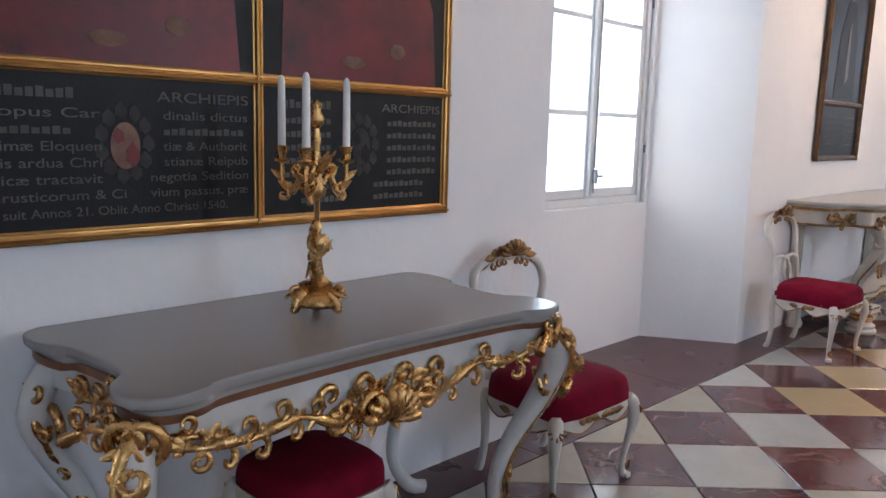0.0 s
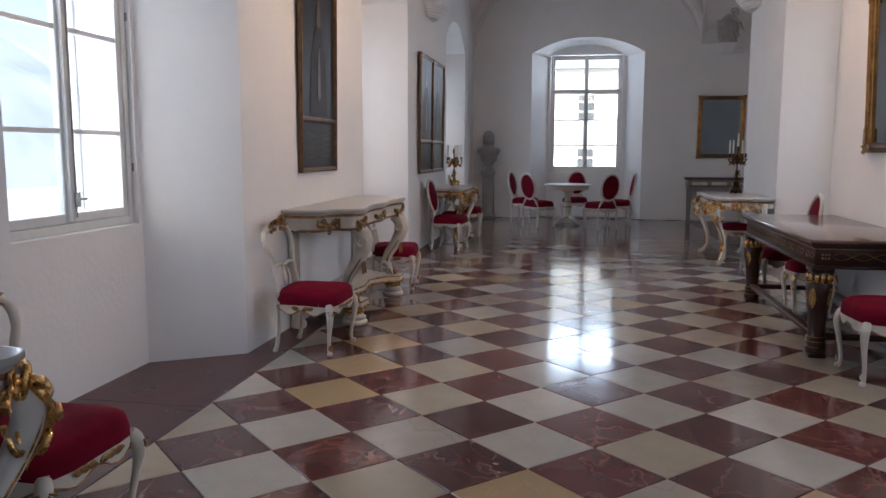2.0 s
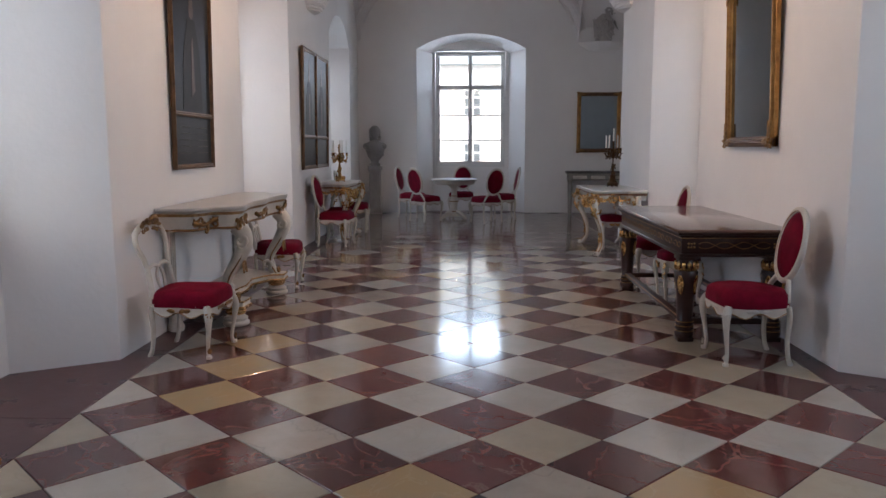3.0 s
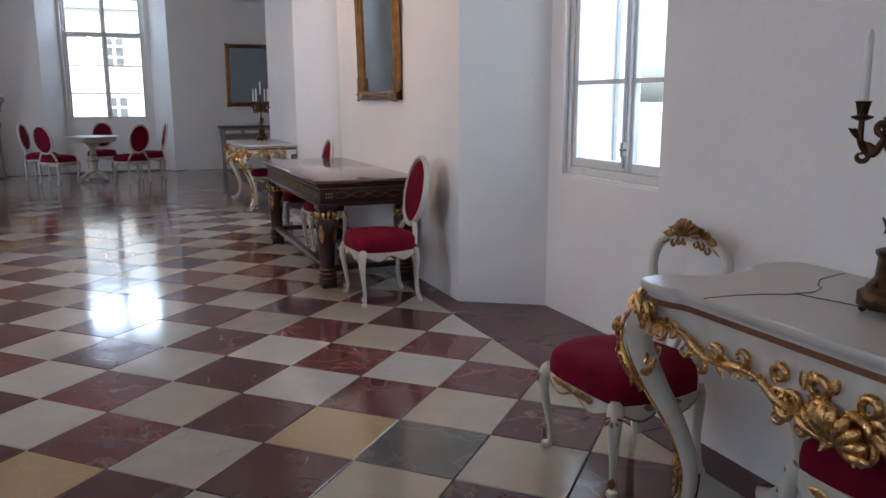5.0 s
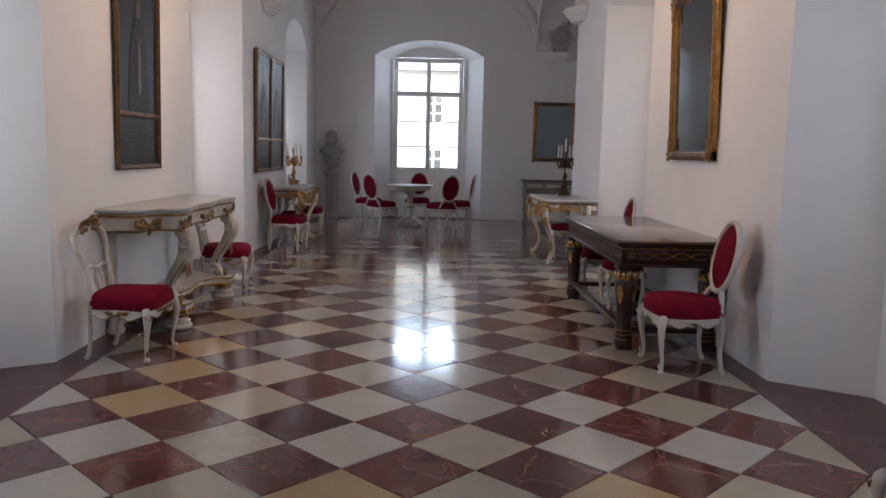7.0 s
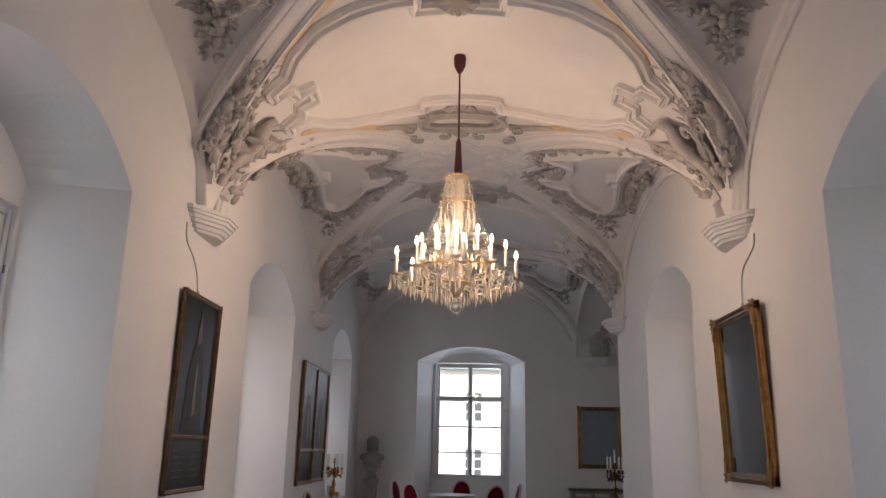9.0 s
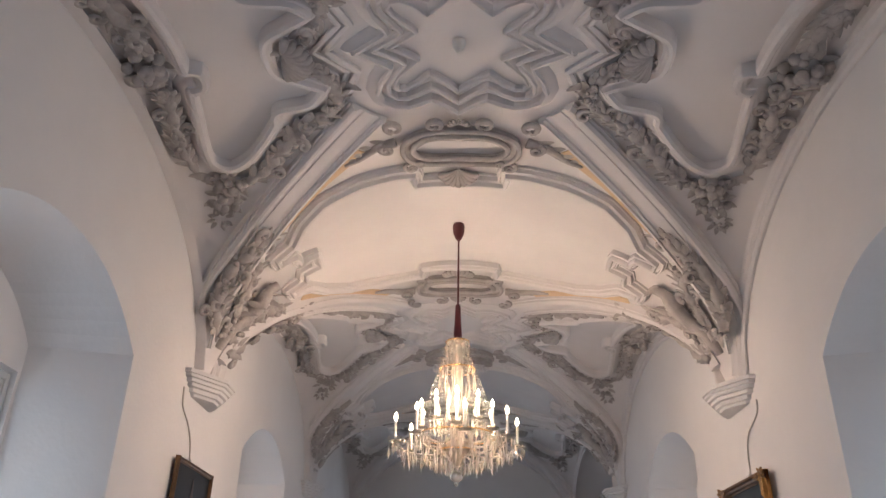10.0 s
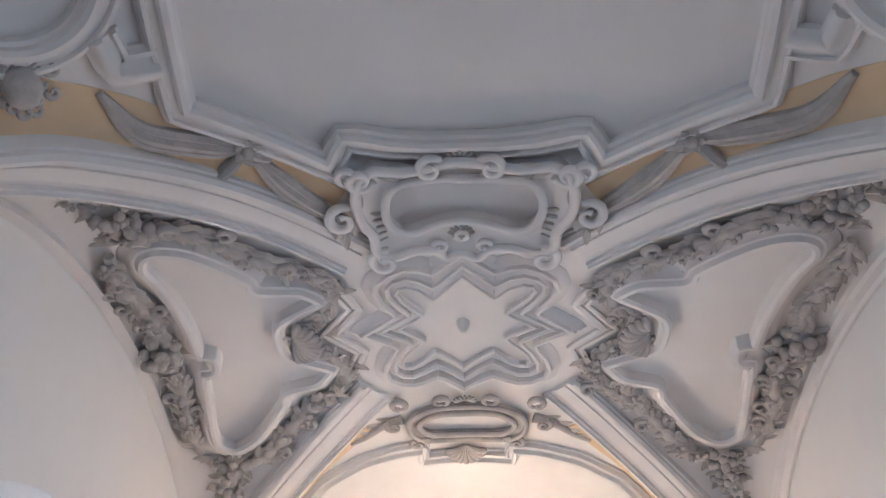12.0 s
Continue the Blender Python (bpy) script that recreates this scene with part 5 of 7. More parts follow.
ROWS = [1.418, 1.376, 1.334, 1.292, 1.250, 1.208, 1.166, 1.124]
for c0, known in ((-2.81, True), (-2.008, True), (-3.61, False)):
    cm = c0 + 0.40
    for j, z in enumerate(ROWS):
        za = z - 0.03
        if j == 0:
            bars([(c0 + 0.06, cm - 0.13)], za + 0.006, 0.026, wall_pic)
            if known:
                writing("ARCHIEPIS", cm + 0.085, za + 0.006, 0.04, wall_pic, width=0.28)
            else:
                bars([(cm + 0.09, c0 + 0.75)], za + 0.006, 0.026, wall_pic)
        elif c0 == -2.81:
            left = {1: "opus Car", 3: "imæ Eloquen", 4: "is ardua Chri", 5: "icæ tractavit", 6: "rusticorum & Ci"}.get(j)
            right = {1: "dinalis dictus", 3: "tiæ & Authorit", 4: "stianæ Reipub", 5: "negotia Sedition", 6: "vium passus. præ"}.get(j)
            if left:
                writing(left, c0 + 0.09, za, 0.035, wall_pic, width=0.24 if j < 6 else 0.3)
                writing(right, cm + (0.1 if j < 5 else 0.06), za, 0.035, wall_pic, width=0.26 if j < 5 else 0.3)
            elif j == 7:
                writing("suit Annos 21. Obiit Anno Christi 1540.", c0 + 0.09, za, 0.033, wall_pic, width=0.6)
            else:
                bars([(c0 + 0.09, cm - 0.14), (cm + 0.1, c0 + 0.75)], za, 0.02, wall_pic)
        else:
            inset = 0.0 if j < 6 else 0.06
            bars([(c0 + 0.09 + inset, cm - 0.13 + inset), (cm + 0.11 - inset, c0 + 0.75 - inset)], za, 0.02, wall_pic)
    bm = bmesh.new()
    for k in range(11):
        t = 2 * math.pi * k / 11
        flat_shape(bm, oval(cm - 0.005 + 0.064 * math.cos(t), 1.282 + 0.085 * math.sin(t), 0.017, 0.021, 12, 0.2), 0.0132 + 0.0002 * (k % 3))
    part("arms_mantling", bm, CANVAS_GREY, wall_pic, "pale scrolled border of a painted shield")
    bm = bmesh.new()
    flat_shape(bm, oval(cm - 0.005, 1.275, 0.04, 0.062, 22), 0.0150)
    part("shield", bm, CANVAS_SKIN if c0 == -2.81 else CANVAS_GREY, wall_pic, "painted shield")
    bm = bmesh.new()
    flat_shape(bm, oval(cm - 0.022, 1.3, 0.014, 0.02, 10, 0.2), 0.0166)
    flat_shape(bm, oval(cm + 0.014, 1.25, 0.018, 0.03, 12, 0.2), 0.0166)
    # outer panels: charges dimmed in colour to stand in for glare over them
    part("shield_charge", bm, CANVAS_RED if c0 == -2.81 else CANVAS_DIM, wall_pic, "red painted shield charges")


def tall_figure(pc, y, z0, z1, w):
    """Plain upright shapes for a painted figure."""
    h = z1 - z0
    bm = bmesh.new()
    flat_shape(bm, [(y - w, z0), (y + w, z0), (y + w * 0.8, z0 + h * 0.45), (y + w * 0.35, z0 + h * 0.68), (y - w * 0.35, z0 + h * 0.68), (y - w * 0.8, z0 + h * 0.45)], 0.0145)
    part("robe", bm, CANVAS_DIM, pc, "dim grey painted robe shape")
    bm = bmesh.new()
    flat_shape(bm, oval(y, z0 + h * 0.74, w * 0.25, h * 0.06), 0.016)
    flat_shape(bm, [(y - w * 0.2, z0 + h * 0.79), (y + w * 0.2, z0 + h * 0.79), (y, z0 + h * 0.97)], 0.016)
    flat_shape(bm, [(y - w * 0.12, z0 + h * 0.1), (y + w * 0.25, z0 + h * 0.15), (y + w * 0.1, z0 + h * 0.55), (y - w * 0.05, z0 + h * 0.5)], 0.016)
    part("pale_shape", bm, CANVAS_BROWN, pc, "plain dim painted shapes")


tall_pic = picture("tall dark portrait panel in a thin brown and gilt frame", [0, 0.85], [0, 0.405, 1.52], 0.04, 0.035, FRAME_BROWN)
tall_pic.matrix_basis = pose(XL + 0.01, 2.6, 1.2, 0, 0.7, 0)
tall_figure(tall_pic, 0.425, 0.44, 1.48, 0.22)
for k in range(5):
    bars([(0.12, 0.36), (0.5, 0.74)], 0.1 + 0.05 * k, 0.012, tall_pic)
pair_pic = picture("double portrait panel in a gilt frame", [0, 0.9, 1.8], [0, 0.42, 1.58], 0.05, 0.04, FRAME_BROWN)
pair_pic.matrix_basis = pose(XL + 0.01, 7.15, 1.07, 0, 0.8, 0)
for c in (0.45, 1.35):
    tall_figure(pair_pic, c, 0.45, 1.5, 0.24)

MIRROR = material("old_mirror_glass", (0.30, 0.32, 0.33), 0.06, metal=1.0, second=(0.26, 0.28, 0.29), scale=5, rough_var=0.03)


WORN_FRAME = material("worn_frame_gilding", (0.5, 0.27, 0.09), 0.34, metal=0.9, second=(0.22, 0.1, 0.035), scale=12, mix=0.8, bump=0.15)


def mirror(label, w, h, bar):
    mr = thing("wall_mirror", label, "mirror")
    bm = bmesh.new()
    box(bm, (0.004, -w / 2, 0), (0.016, w / 2, h))
    part("glass", bm, MIRROR, mr, "dim old mirror glass")
    for s in (-1, 1):
        bm = bmesh.new()
        frame_bar(bm, (0, s * w / 2, -bar / 2), (0, s * w / 2, h + bar / 2), (1, 0, 0), (0, -s, 0), bar, 0.055)
        part("frame_upright", bm, WORN_FRAME, mr, "worn gilt moulding")
    for z, s in ((0, 1), (h, -1)):
        bm = bmesh.new()
        frame_bar(bm, (0.001, -w / 2 - bar / 2, z), (0.001, w / 2 + bar / 2, z), (1, 0, 0), (0, 0, s), bar, 0.055)
        part("frame_rail", bm, FRAME_BROWN, mr, "brown gilt moulding")
    for s in (-1, 1):
        for z, q in ((0, -1), (h, 1)):
            bm = bmesh.new()
            p = (0.045, s * (w / 2), z)
            rosette(bm, p, (1, 0, 0), bar * 0.7, 6)
            leaf(bm, p, (0, 0, -q), (1, 0, 0), bar * 2.0, bar * 0.8, 0.05)
            leaf(bm, p, (0, -s, 0), (1, 0, 0), bar * 1.8, bar * 0.8, 0.05)
            leaf(bm, p, (0, s * 0.7, q * 0.7), (1, 0, 0), bar * 0.9, bar * 0.8, 0.05)
            put(bm, "corner_carving", DULL_GOLD, mr, "carved gilt corner leaves")
    return mr


m1 = mirror("tall gilt-framed mirror leaning off the wall", 0.94, 1.26, 0.075)
m1.matrix_basis = pose(XR - 0.008, 3.0, 1.385, 0, 0, 180) @ pose(0, 0, 0, 0, 1.6, 0)
m2 = mirror("gilt-framed mirror on the grey end wall", 0.8, 1.12, 0.075)
m2.matrix_basis = pose(2.9, Y1 - 0.008, 1.27, 0, 0, -90) @ pose(0, 0, 0, 0, 1.5, 0)

# wires from which the pictures hang
WIRE = material("painted_cable", (0.5, 0.47, 0.44), 0.6, scale=20)
for x, sgn, pts in ((XL + 0.008, 1, [(2.56, 3.26), (2.6, 3.12), (2.78, 3.02), (2.9, 2.9), (2.95, 2.76)]), (XR - 0.008, -1, [(2.58, 3.22), (2.62, 3.12), (2.85, 3.02), (2.93, 2.9), (2.95, 2.72)])):
    cable = thing("cable", "thin painted cable down the wall below a corbel", "cable")
    bm = bmesh.new()
    tube(bm, smooth_path([(x, y, z) for y, z in pts], 5), 0.006, 6, up=(1, 0, 0))
    put(bm, "wire", WIRE, cable)
    bm = bmesh.new()
    lathe(bm, [(0.006, 0.0), (0.014, -0.03), (0.016, -0.06), (0.008, -0.065)], 10, (x + sgn * 0.004, pts[-1][0], pts[-1][1] + 0.02))
    put(bm, "plug", WIRE, cable)

# stone bust on a pedestal in the far corner
STONE = material("grey_stone", (0.34, 0.33, 0.315), 0.75, second=(0.2, 0.195, 0.19), scale=7, bump=0.2)
bm = bmesh.new()
lathe(bm, [(0.19, 0), (0.2, 0.05), (0.17, 0.09), (0.16, 0.12), (0.15, 0.82), (0.17, 0.86), (0.19, 0.9), (0.19, 0.96)], 4)
pedestal = tagged(part("pedestal", bm, STONE, None), "grey stone pedestal carrying a bust", "pedestal")
pedestal.matrix_basis = pose(-1.62, 12.5, 0, 0, 0, 45)
bm = bmesh.new()
lathe(bm, [(0.1, 0.0), (0.11, 0.04), (0.07, 0.08), (0.09, 0.12), (0.15, 0.2), (0.19, 0.32), (0.2, 0.4), (0.16, 0.47), (0.075, 0.51), (0.06, 0.56)], 24, squash=(1.0, 0.62), wave=0.03, waves=5)
ball(bm, (0, -0.02, 0.66), 0.105, 3, (0.85, 1.0, 1.2))
ball(bm, (0, 0.02, 0.70), 0.115, 3, (0.95, 1.0, 1.0))
for q in (-1, 1):
    ball(bm, (q * 0.17, 0.0, 0.4), 0.075, 2, (1.0, 0.9, 0.9))
    for k in range(5):
        ball(bm, (q * (0.085 + 0.006 * (k % 2)), 0.01 + 0.01 * k, 0.72 - 0.045 * k), 0.034, 1)
for k in range(6):
    leaf(bm, (-0.12 + 0.05 * k, -0.1, 0.42 - 0.02 * k), (0.5, -0.1, -1), (0, -1, 0.2), 0.14, 0.05, 0.05)
bust = tagged(part("bust", bm, STONE, None, smooth=True), "weathered grey stone bust on a pedestal", "statue")
bust.matrix_basis = pose(-1.62, 12.5, 0.961)

# chandelier
CRYSTAL = bpy.data.materials.new("crystal")
CRYSTAL.use_nodes = True
cb = CRYSTAL.node_tree.nodes["Principled BSDF"]
cb.inputs["Base Color"].default_value = (1.0, 0.93, 0.82, 1)
cb.inputs["Roughness"].default_value = 0.06
cb.inputs["Transmission Weight"].default_value = 0.72
cb.inputs["IOR"].default_value = 1.5
BULB = bpy.data.materials.new("lit_bulb")
BULB.use_nodes = True
bb = BULB.node_tree.nodes["Principled BSDF"]
bb.inputs["Emission Color"].default_value = (1.0, 0.78, 0.5, 1)
bb.inputs["Emission Strength"].default_value = 9.0
MAROON = material("maroon_sleeve", (0.10, 0.012, 0.016), 0.55, second=(0.06, 0.008, 0.01), scale=20)
CX, CY = 0.168, 3.0
ch = thing("chandelier", "lit crystal chandelier with candle bulbs on a maroon sleeve", "chandelier")
ch.matrix_basis = pose(CX, CY, 0)
bm = bmesh.new()
lathe(bm, [(0.05, 4.955), (0.055, 4.93), (0.05, 4.86), (0.03, 4.81), (0.012, 4.785)], 18)
put(bm, "canopy", MAROON, ch, "maroon ceiling cup")
bm = bmesh.new()
tube(bm, [(0, 0, 4.79), (0, 0, 4.13)], 0.008, 8, up=(1, 0, 0))
put(bm, "rod", MAROON, ch)
bm = bmesh.new()
lathe(bm, [(0.012, 4.16), (0.022, 4.14), (0.028, 4.0), (0.036, 3.87), (0.03, 3.83)], 12)
put(bm, "sleeve", MAROON, ch, "maroon fabric sleeve")
bm = bmesh.new()
lathe(bm, [(0.03, 3.84), (0.09, 3.82), (0.1, 3.8), (0.04, 3.78), (0.03, 3.6), (0.06, 3.55), (0.035, 3.45), (0.05, 3.3), (0.09, 3.2), (0.04, 3.1), (0.06, 3.0), (0.14, 2.92), (0.16, 2.88), (0.06, 2.82), (0.035, 2.76)], 16, wave=0.06, waves=8)
put(bm, "stem", CRYSTAL, ch, "cut glass baluster stem")
bm = bmesh.new()
ball(bm, (0, 0, 2.68), 0.055, 2, (1, 1, 0.9))
ball(bm, (0, 0, 2.625), 0.022, 1)
put(bm, "pendant_ball", CRYSTAL, ch, "cut glass ball")
rng = random.Random(4)


def drop(bm, x, y, z, l, w):
    """A hanging cut drop: a long double pyramid."""
    a = rng.uniform(0, 3)
    t = bm.verts.new((x, y, z))
    b = bm.verts.new((x, y, z - l))
    ring = [bm.verts.new((x + w * math.cos(a + k * math.pi / 2.5), y + w * math.sin(a + k * math.pi / 2.5), z - l * 0.62)) for k in range(5)]
    for k in range(5):
        bm.faces.new((t, ring[k], ring[(k + 1) % 5]))
        bm.faces.new((b, ring[(k + 1) % 5], ring[k]))


def bead_chain(bm, a, b, sag, n, r):
    a, b = Vector(a), Vector(b)
    for k in range(n + 1):
        f = k / n
        p = a.lerp(b, f) - Vector((0, 0, sag * 4 * f * (1 - f)))
        ball(bm, p, r, 1)


drops = bmesh.new()
arms = []
for n, reach, z in ((8, 0.50, 2.93), (6, 0.33, 3.02), (6, 0.2, 3.12)):
    for k in range(n):
        arms.append((2 * math.pi * (k + (0.5 if n == 6 else 0.0)) / n + 0.12 * (n == 8), reach, z))
for a, reach, z in arms:
    c, s = math.cos(a), math.sin(a)
    bm = bmesh.new()
    tube(bm, smooth_path([(0.05 * c, 0.05 * s, z - 0.05), (0.45 * reach * c, 0.45 * reach * s, z - 0.09), (0.85 * reach * c, 0.85 * reach * s, z - 0.06), (reach * c, reach * s, z)], 5), 0.009, 7)
    arm = put(bm, "arm", CRYSTAL, ch, "curved glass arm")
    bm = bmesh.new()
    lathe(bm, [(0.012, -0.01), (0.05, 0.005), (0.055, 0.015), (0.02, 0.012), (0.016, 0.03)], 14, (reach * c, reach * s, z), wave=0.08, waves=7)
    put(bm, "drip_pan", CRYSTAL, arm)
    bm = bmesh.new()
    lathe(bm, [(0.012, 0.02), (0.012, 0.175), (0.008, 0.18)], 10, (reach * c, reach * s, z))
    put(bm, "candle_tube", WAX, arm, "ivory candle sleeve")
    bm = bmesh.new()
    lathe(bm, [(0.006, 0.178), (0.014, 0.195), (0.015, 0.212), (0.008, 0.235), (0.001, 0.25)], 10, (reach * c, reach * s, z))
    put(bm, "bulb", BULB, arm, "glowing flame bulb")
    for q in range(7):
        t = 2 * math.pi * q / 7
        drop(drops, reach * c + 0.05 * math.cos(t), reach * s + 0.05 * math.sin(t), z + 0.005, rng.uniform(0.08, 0.16), 0.011)
for r, z, n, l in ((0.1, 3.8, 14, 0.14), (0.13, 3.66, 16, 0.16), (0.15, 3.55, 14, 0.2), (0.09, 3.45, 10, 0.2), (0.17, 3.3, 12, 0.22), (0.12, 3.15, 10, 0.2), (0.38, 2.93, 26, 0.16), (0.28, 2.92, 22, 0.18), (0.44, 2.9, 24, 0.13), (0.17, 2.86, 16, 0.16), (0.09, 2.8, 10, 0.12)):
    for k in range(n):
        t = 2 * math.pi * (k + rng.uniform(-0.2, 0.2)) / n
        drop(drops, r * math.cos(t), r * math.sin(t), z + rng.uniform(-0.02, 0.02), l * rng.uniform(0.8, 1.15), rng.uniform(0.008, 0.014))
for k in range(12):
    t = 2 * math.pi * k / 12
    c, s = math.cos(t), math.sin(t)
    bead_chain(drops, (0.1 * c, 0.1 * s, 3.8), (0.15 * c, 0.15 * s, 3.56), 0.0, 9, 0.007)
    bead_chain(drops, (0.15 * c, 0.15 * s, 3.56), (0.33 * c, 0.33 * s, 3.03), -0.02, 18, 0.007)
    bead_chain(drops, (0.33 * c, 0.33 * s, 3.03), (0.33 * math.cos(t + 0.52), 0.33 * math.sin(t + 0.52), 3.03), 0.06, 10, 0.006)
    bead_chain(drops, (0.5 * c, 0.5 * s, 2.93), (0.5 * math.cos(t + 0.52), 0.5 * math.sin(t + 0.52), 2.93), 0.07, 12, 0.006)
prisms = part("crystal_fringe", drops, CRYSTAL, ch, "hanging cut crystal drops and bead chains")
tagged(prisms, kind="stuff")
for r, z in ((0.1, 3.805), (0.15, 3.56), (0.33, 3.0), (0.16, 2.88)):
    bm = bmesh.new()
    tube(bm, [(r * math.cos(t), r * math.sin(t), z) for t in np.linspace(0, 2 * math.pi, 28, endpoint=False)], 0.007, 6, closed=True)
    put(bm, "ring", GOLD, ch, "brass ring")

# ---- windows and what lies outside ----
GLASS = bpy.data.materials.new("window_glass")
GLASS.use_nodes = True
gt = GLASS.node_tree
gt.nodes.remove(gt.nodes["Principled BSDF"])
ga, gb, gm = gt.nodes.new("ShaderNodeBsdfTransparent"), gt.nodes.new("ShaderNodeBsdfGlossy"), gt.nodes.new("ShaderNodeMixShader")
ga.inputs[0].default_value = (0.93, 0.96, 0.96, 1)
gb.inputs["Roughness"].default_value = 0.02
gm.inputs[0].default_value = 0.06
gt.links.new(ga.outputs[0], gm.inputs[1])
gt.links.new(gb.outputs[0], gm.inputs[2])
gt.links.new(gm.outputs[0], gt.nodes["Material Output"].inputs[0])
STEEL = material("dull_steel", (0.35, 0.34, 0.33), 0.4, metal=0.9)
window_count = 0


def window(m, w, bars, transom=None, label="white painted casement window"):
    """Double casement in a frame: local x across, y outward, z up; bars: heights from sill to head."""
    global window_count
    window_count += 1
    win = thing("window_%d" % window_count, label, "window", kind=SETTING)
    win.matrix_basis = m
    z0, z1 = bars[0], bars[-1]
    for name, depth, y in (("window_frame", 0.07, 0.0), ("outer_frame", 0.06, 0.34)):
        bm = bmesh.new()
        for lo, hi in (((-w / 2, y, z0 - 0.02), (-w / 2 + 0.045, y + depth, z1)), ((w / 2 - 0.045, y, z0 - 0.02), (w / 2, y + depth, z1)),
                       ((-w / 2 + 0.045, y, z0 - 0.02), (w / 2 - 0.045, y + depth, z0 + 0.03)), ((-w / 2 + 0.045, y, z1 - 0.045), (w / 2 - 0.045, y + depth, z1))):
            box(bm, lo, hi, 0.006)
        if transom:
            box(bm, (-w / 2 + 0.045, y - 0.012, transom - 0.045), (w / 2 - 0.045, y + depth - 0.01, transom + 0.045), 0.01)
        part(name, bm, WINDOW_WHITE, win)
    bm = bmesh.new()
    box(bm, (-w / 2 - 0.01, -0.022, z0 - 0.045), (w / 2 + 0.01, 0.02, z0 - 0.02), 0.006)
    part("window_sill", bm, WINDOW_WHITE, win)
    lo_x, mid = -w / 2 + 0.047, 0.0
    for layer, y in ((0, 0.01),):
        for s in (-1, 1):
            xa, xb = (lo_x, -0.004) if s < 0 else (0.004, w / 2 - 0.047)
            bm = bmesh.new()
            fw = 0.042
            box(bm, (xa, y, z0 + 0.032), (xa + fw, y + 0.04, z1 - 0.047), 0.006)
            box(bm, (xb - fw, y, z0 + 0.032), (xb, y + 0.04, z1 - 0.047), 0.006)
            box(bm, (xa + fw, y, z0 + 0.032), (xb - fw, y + 0.04, z0 + 0.085), 0.006)
            box(bm, (xa + fw, y, z1 - 0.09), (xb - fw, y + 0.04, z1 - 0.047), 0.006)
            for z in bars[1:-1]:
                if transom is None or abs(z - transom) > 0.02:
                    box(bm, (xa + fw, y + 0.005, z - 0.014), (xb - fw, y + 0.035, z + 0.014), 0.004)
            sash = part("casement", bm, WINDOW_WHITE, win)
            if layer == 0:
                for za, zb in zip(bars, bars[1:]):
                    bm = bmesh.new()
                    box(bm, (xa + fw - 0.004, y + 0.018, za + 0.01), (xb - fw + 0.004, y + 0.021, zb - 0.01))
                    pane = part("pane", bm, GLASS, sash)
                    pane.visible_shadow = False
    bm = bmesh.new()
    box(bm, (-0.025, -0.014, z0 + 0.035), (0.025, 0.012, z1 - 0.05), 0.006)
    part("meeting_strip", bm, WINDOW_WHITE, win)
    bm = bmesh.new()
    tube(bm, [(0.012, -0.02, z0 + 0.06), (0.012, -0.02, z1 - 0.1)], 0.005, 6, up=(1, 0, 0))
    box(bm, (0.0, -0.04, z0 + 0.12), (0.024, -0.014, z0 + 0.2), 0.005)
    box(bm, (0.0, -0.05, z0 + 0.155), (0.07, -0.04, z0 + 0.168), 0.003)
    part("window_bolt", bm, STEEL, win, "dull steel bolt and handle")
    bm = bmesh.new()
    for z in (z0 + 0.3, (z0 + z1) / 2 + 0.2, z1 - 0.4):
        box(bm, (w / 2 + 0.0, -0.012, z), (w / 2 + 0.018, 0.006, z + 0.05), 0.003)
    part("hinge", bm, STEEL, win)
    return win


SIDE_BARS = [0.925, 1.455, 2.0, 2.53, 2.93]
for y in BAYS:
    window(pose(XL - 0.56, y + 0.115, 0, 0, 0, 90), 1.18, SIDE_BARS)
    if y < 8:
        window(pose(XR + 0.52, y - 0.175, 0, 0, 0, -90), 1.22, [b - 0.01 for b in SIDE_BARS])
window(pose(0.31, Y1 + 0.53, 0), 1.45, [0.96, 1.48, 2.0, 2.58, 3.31], transom=2.58, label="tall white window with four rows of panes")

FACADE = material("pale_render", (0.72, 0.70, 0.66), 0.9, second=(0.66, 0.64, 0.60), scale=0.6)
ROOF_GREY = material("grey_roofing", (0.32, 0.36, 0.36), 0.7, second=(0.26, 0.29, 0.29), scale=0.8)
WINDOW_DARK = material("far_window_glass", (0.05, 0.06, 0.065), 0.5)
GROUND = material("pale_paving", (0.5, 0.49, 0.47), 0.9, second=(0.42, 0.42, 0.4), scale=0.3)
bm = bmesh.new()
box(bm, (-3000, -3000, -9.2), (3000, 3000, -9.0))
tagged(part("ground", bm, GROUND, None), "pale paved ground far below the windows", "ground", kind=SETTING)


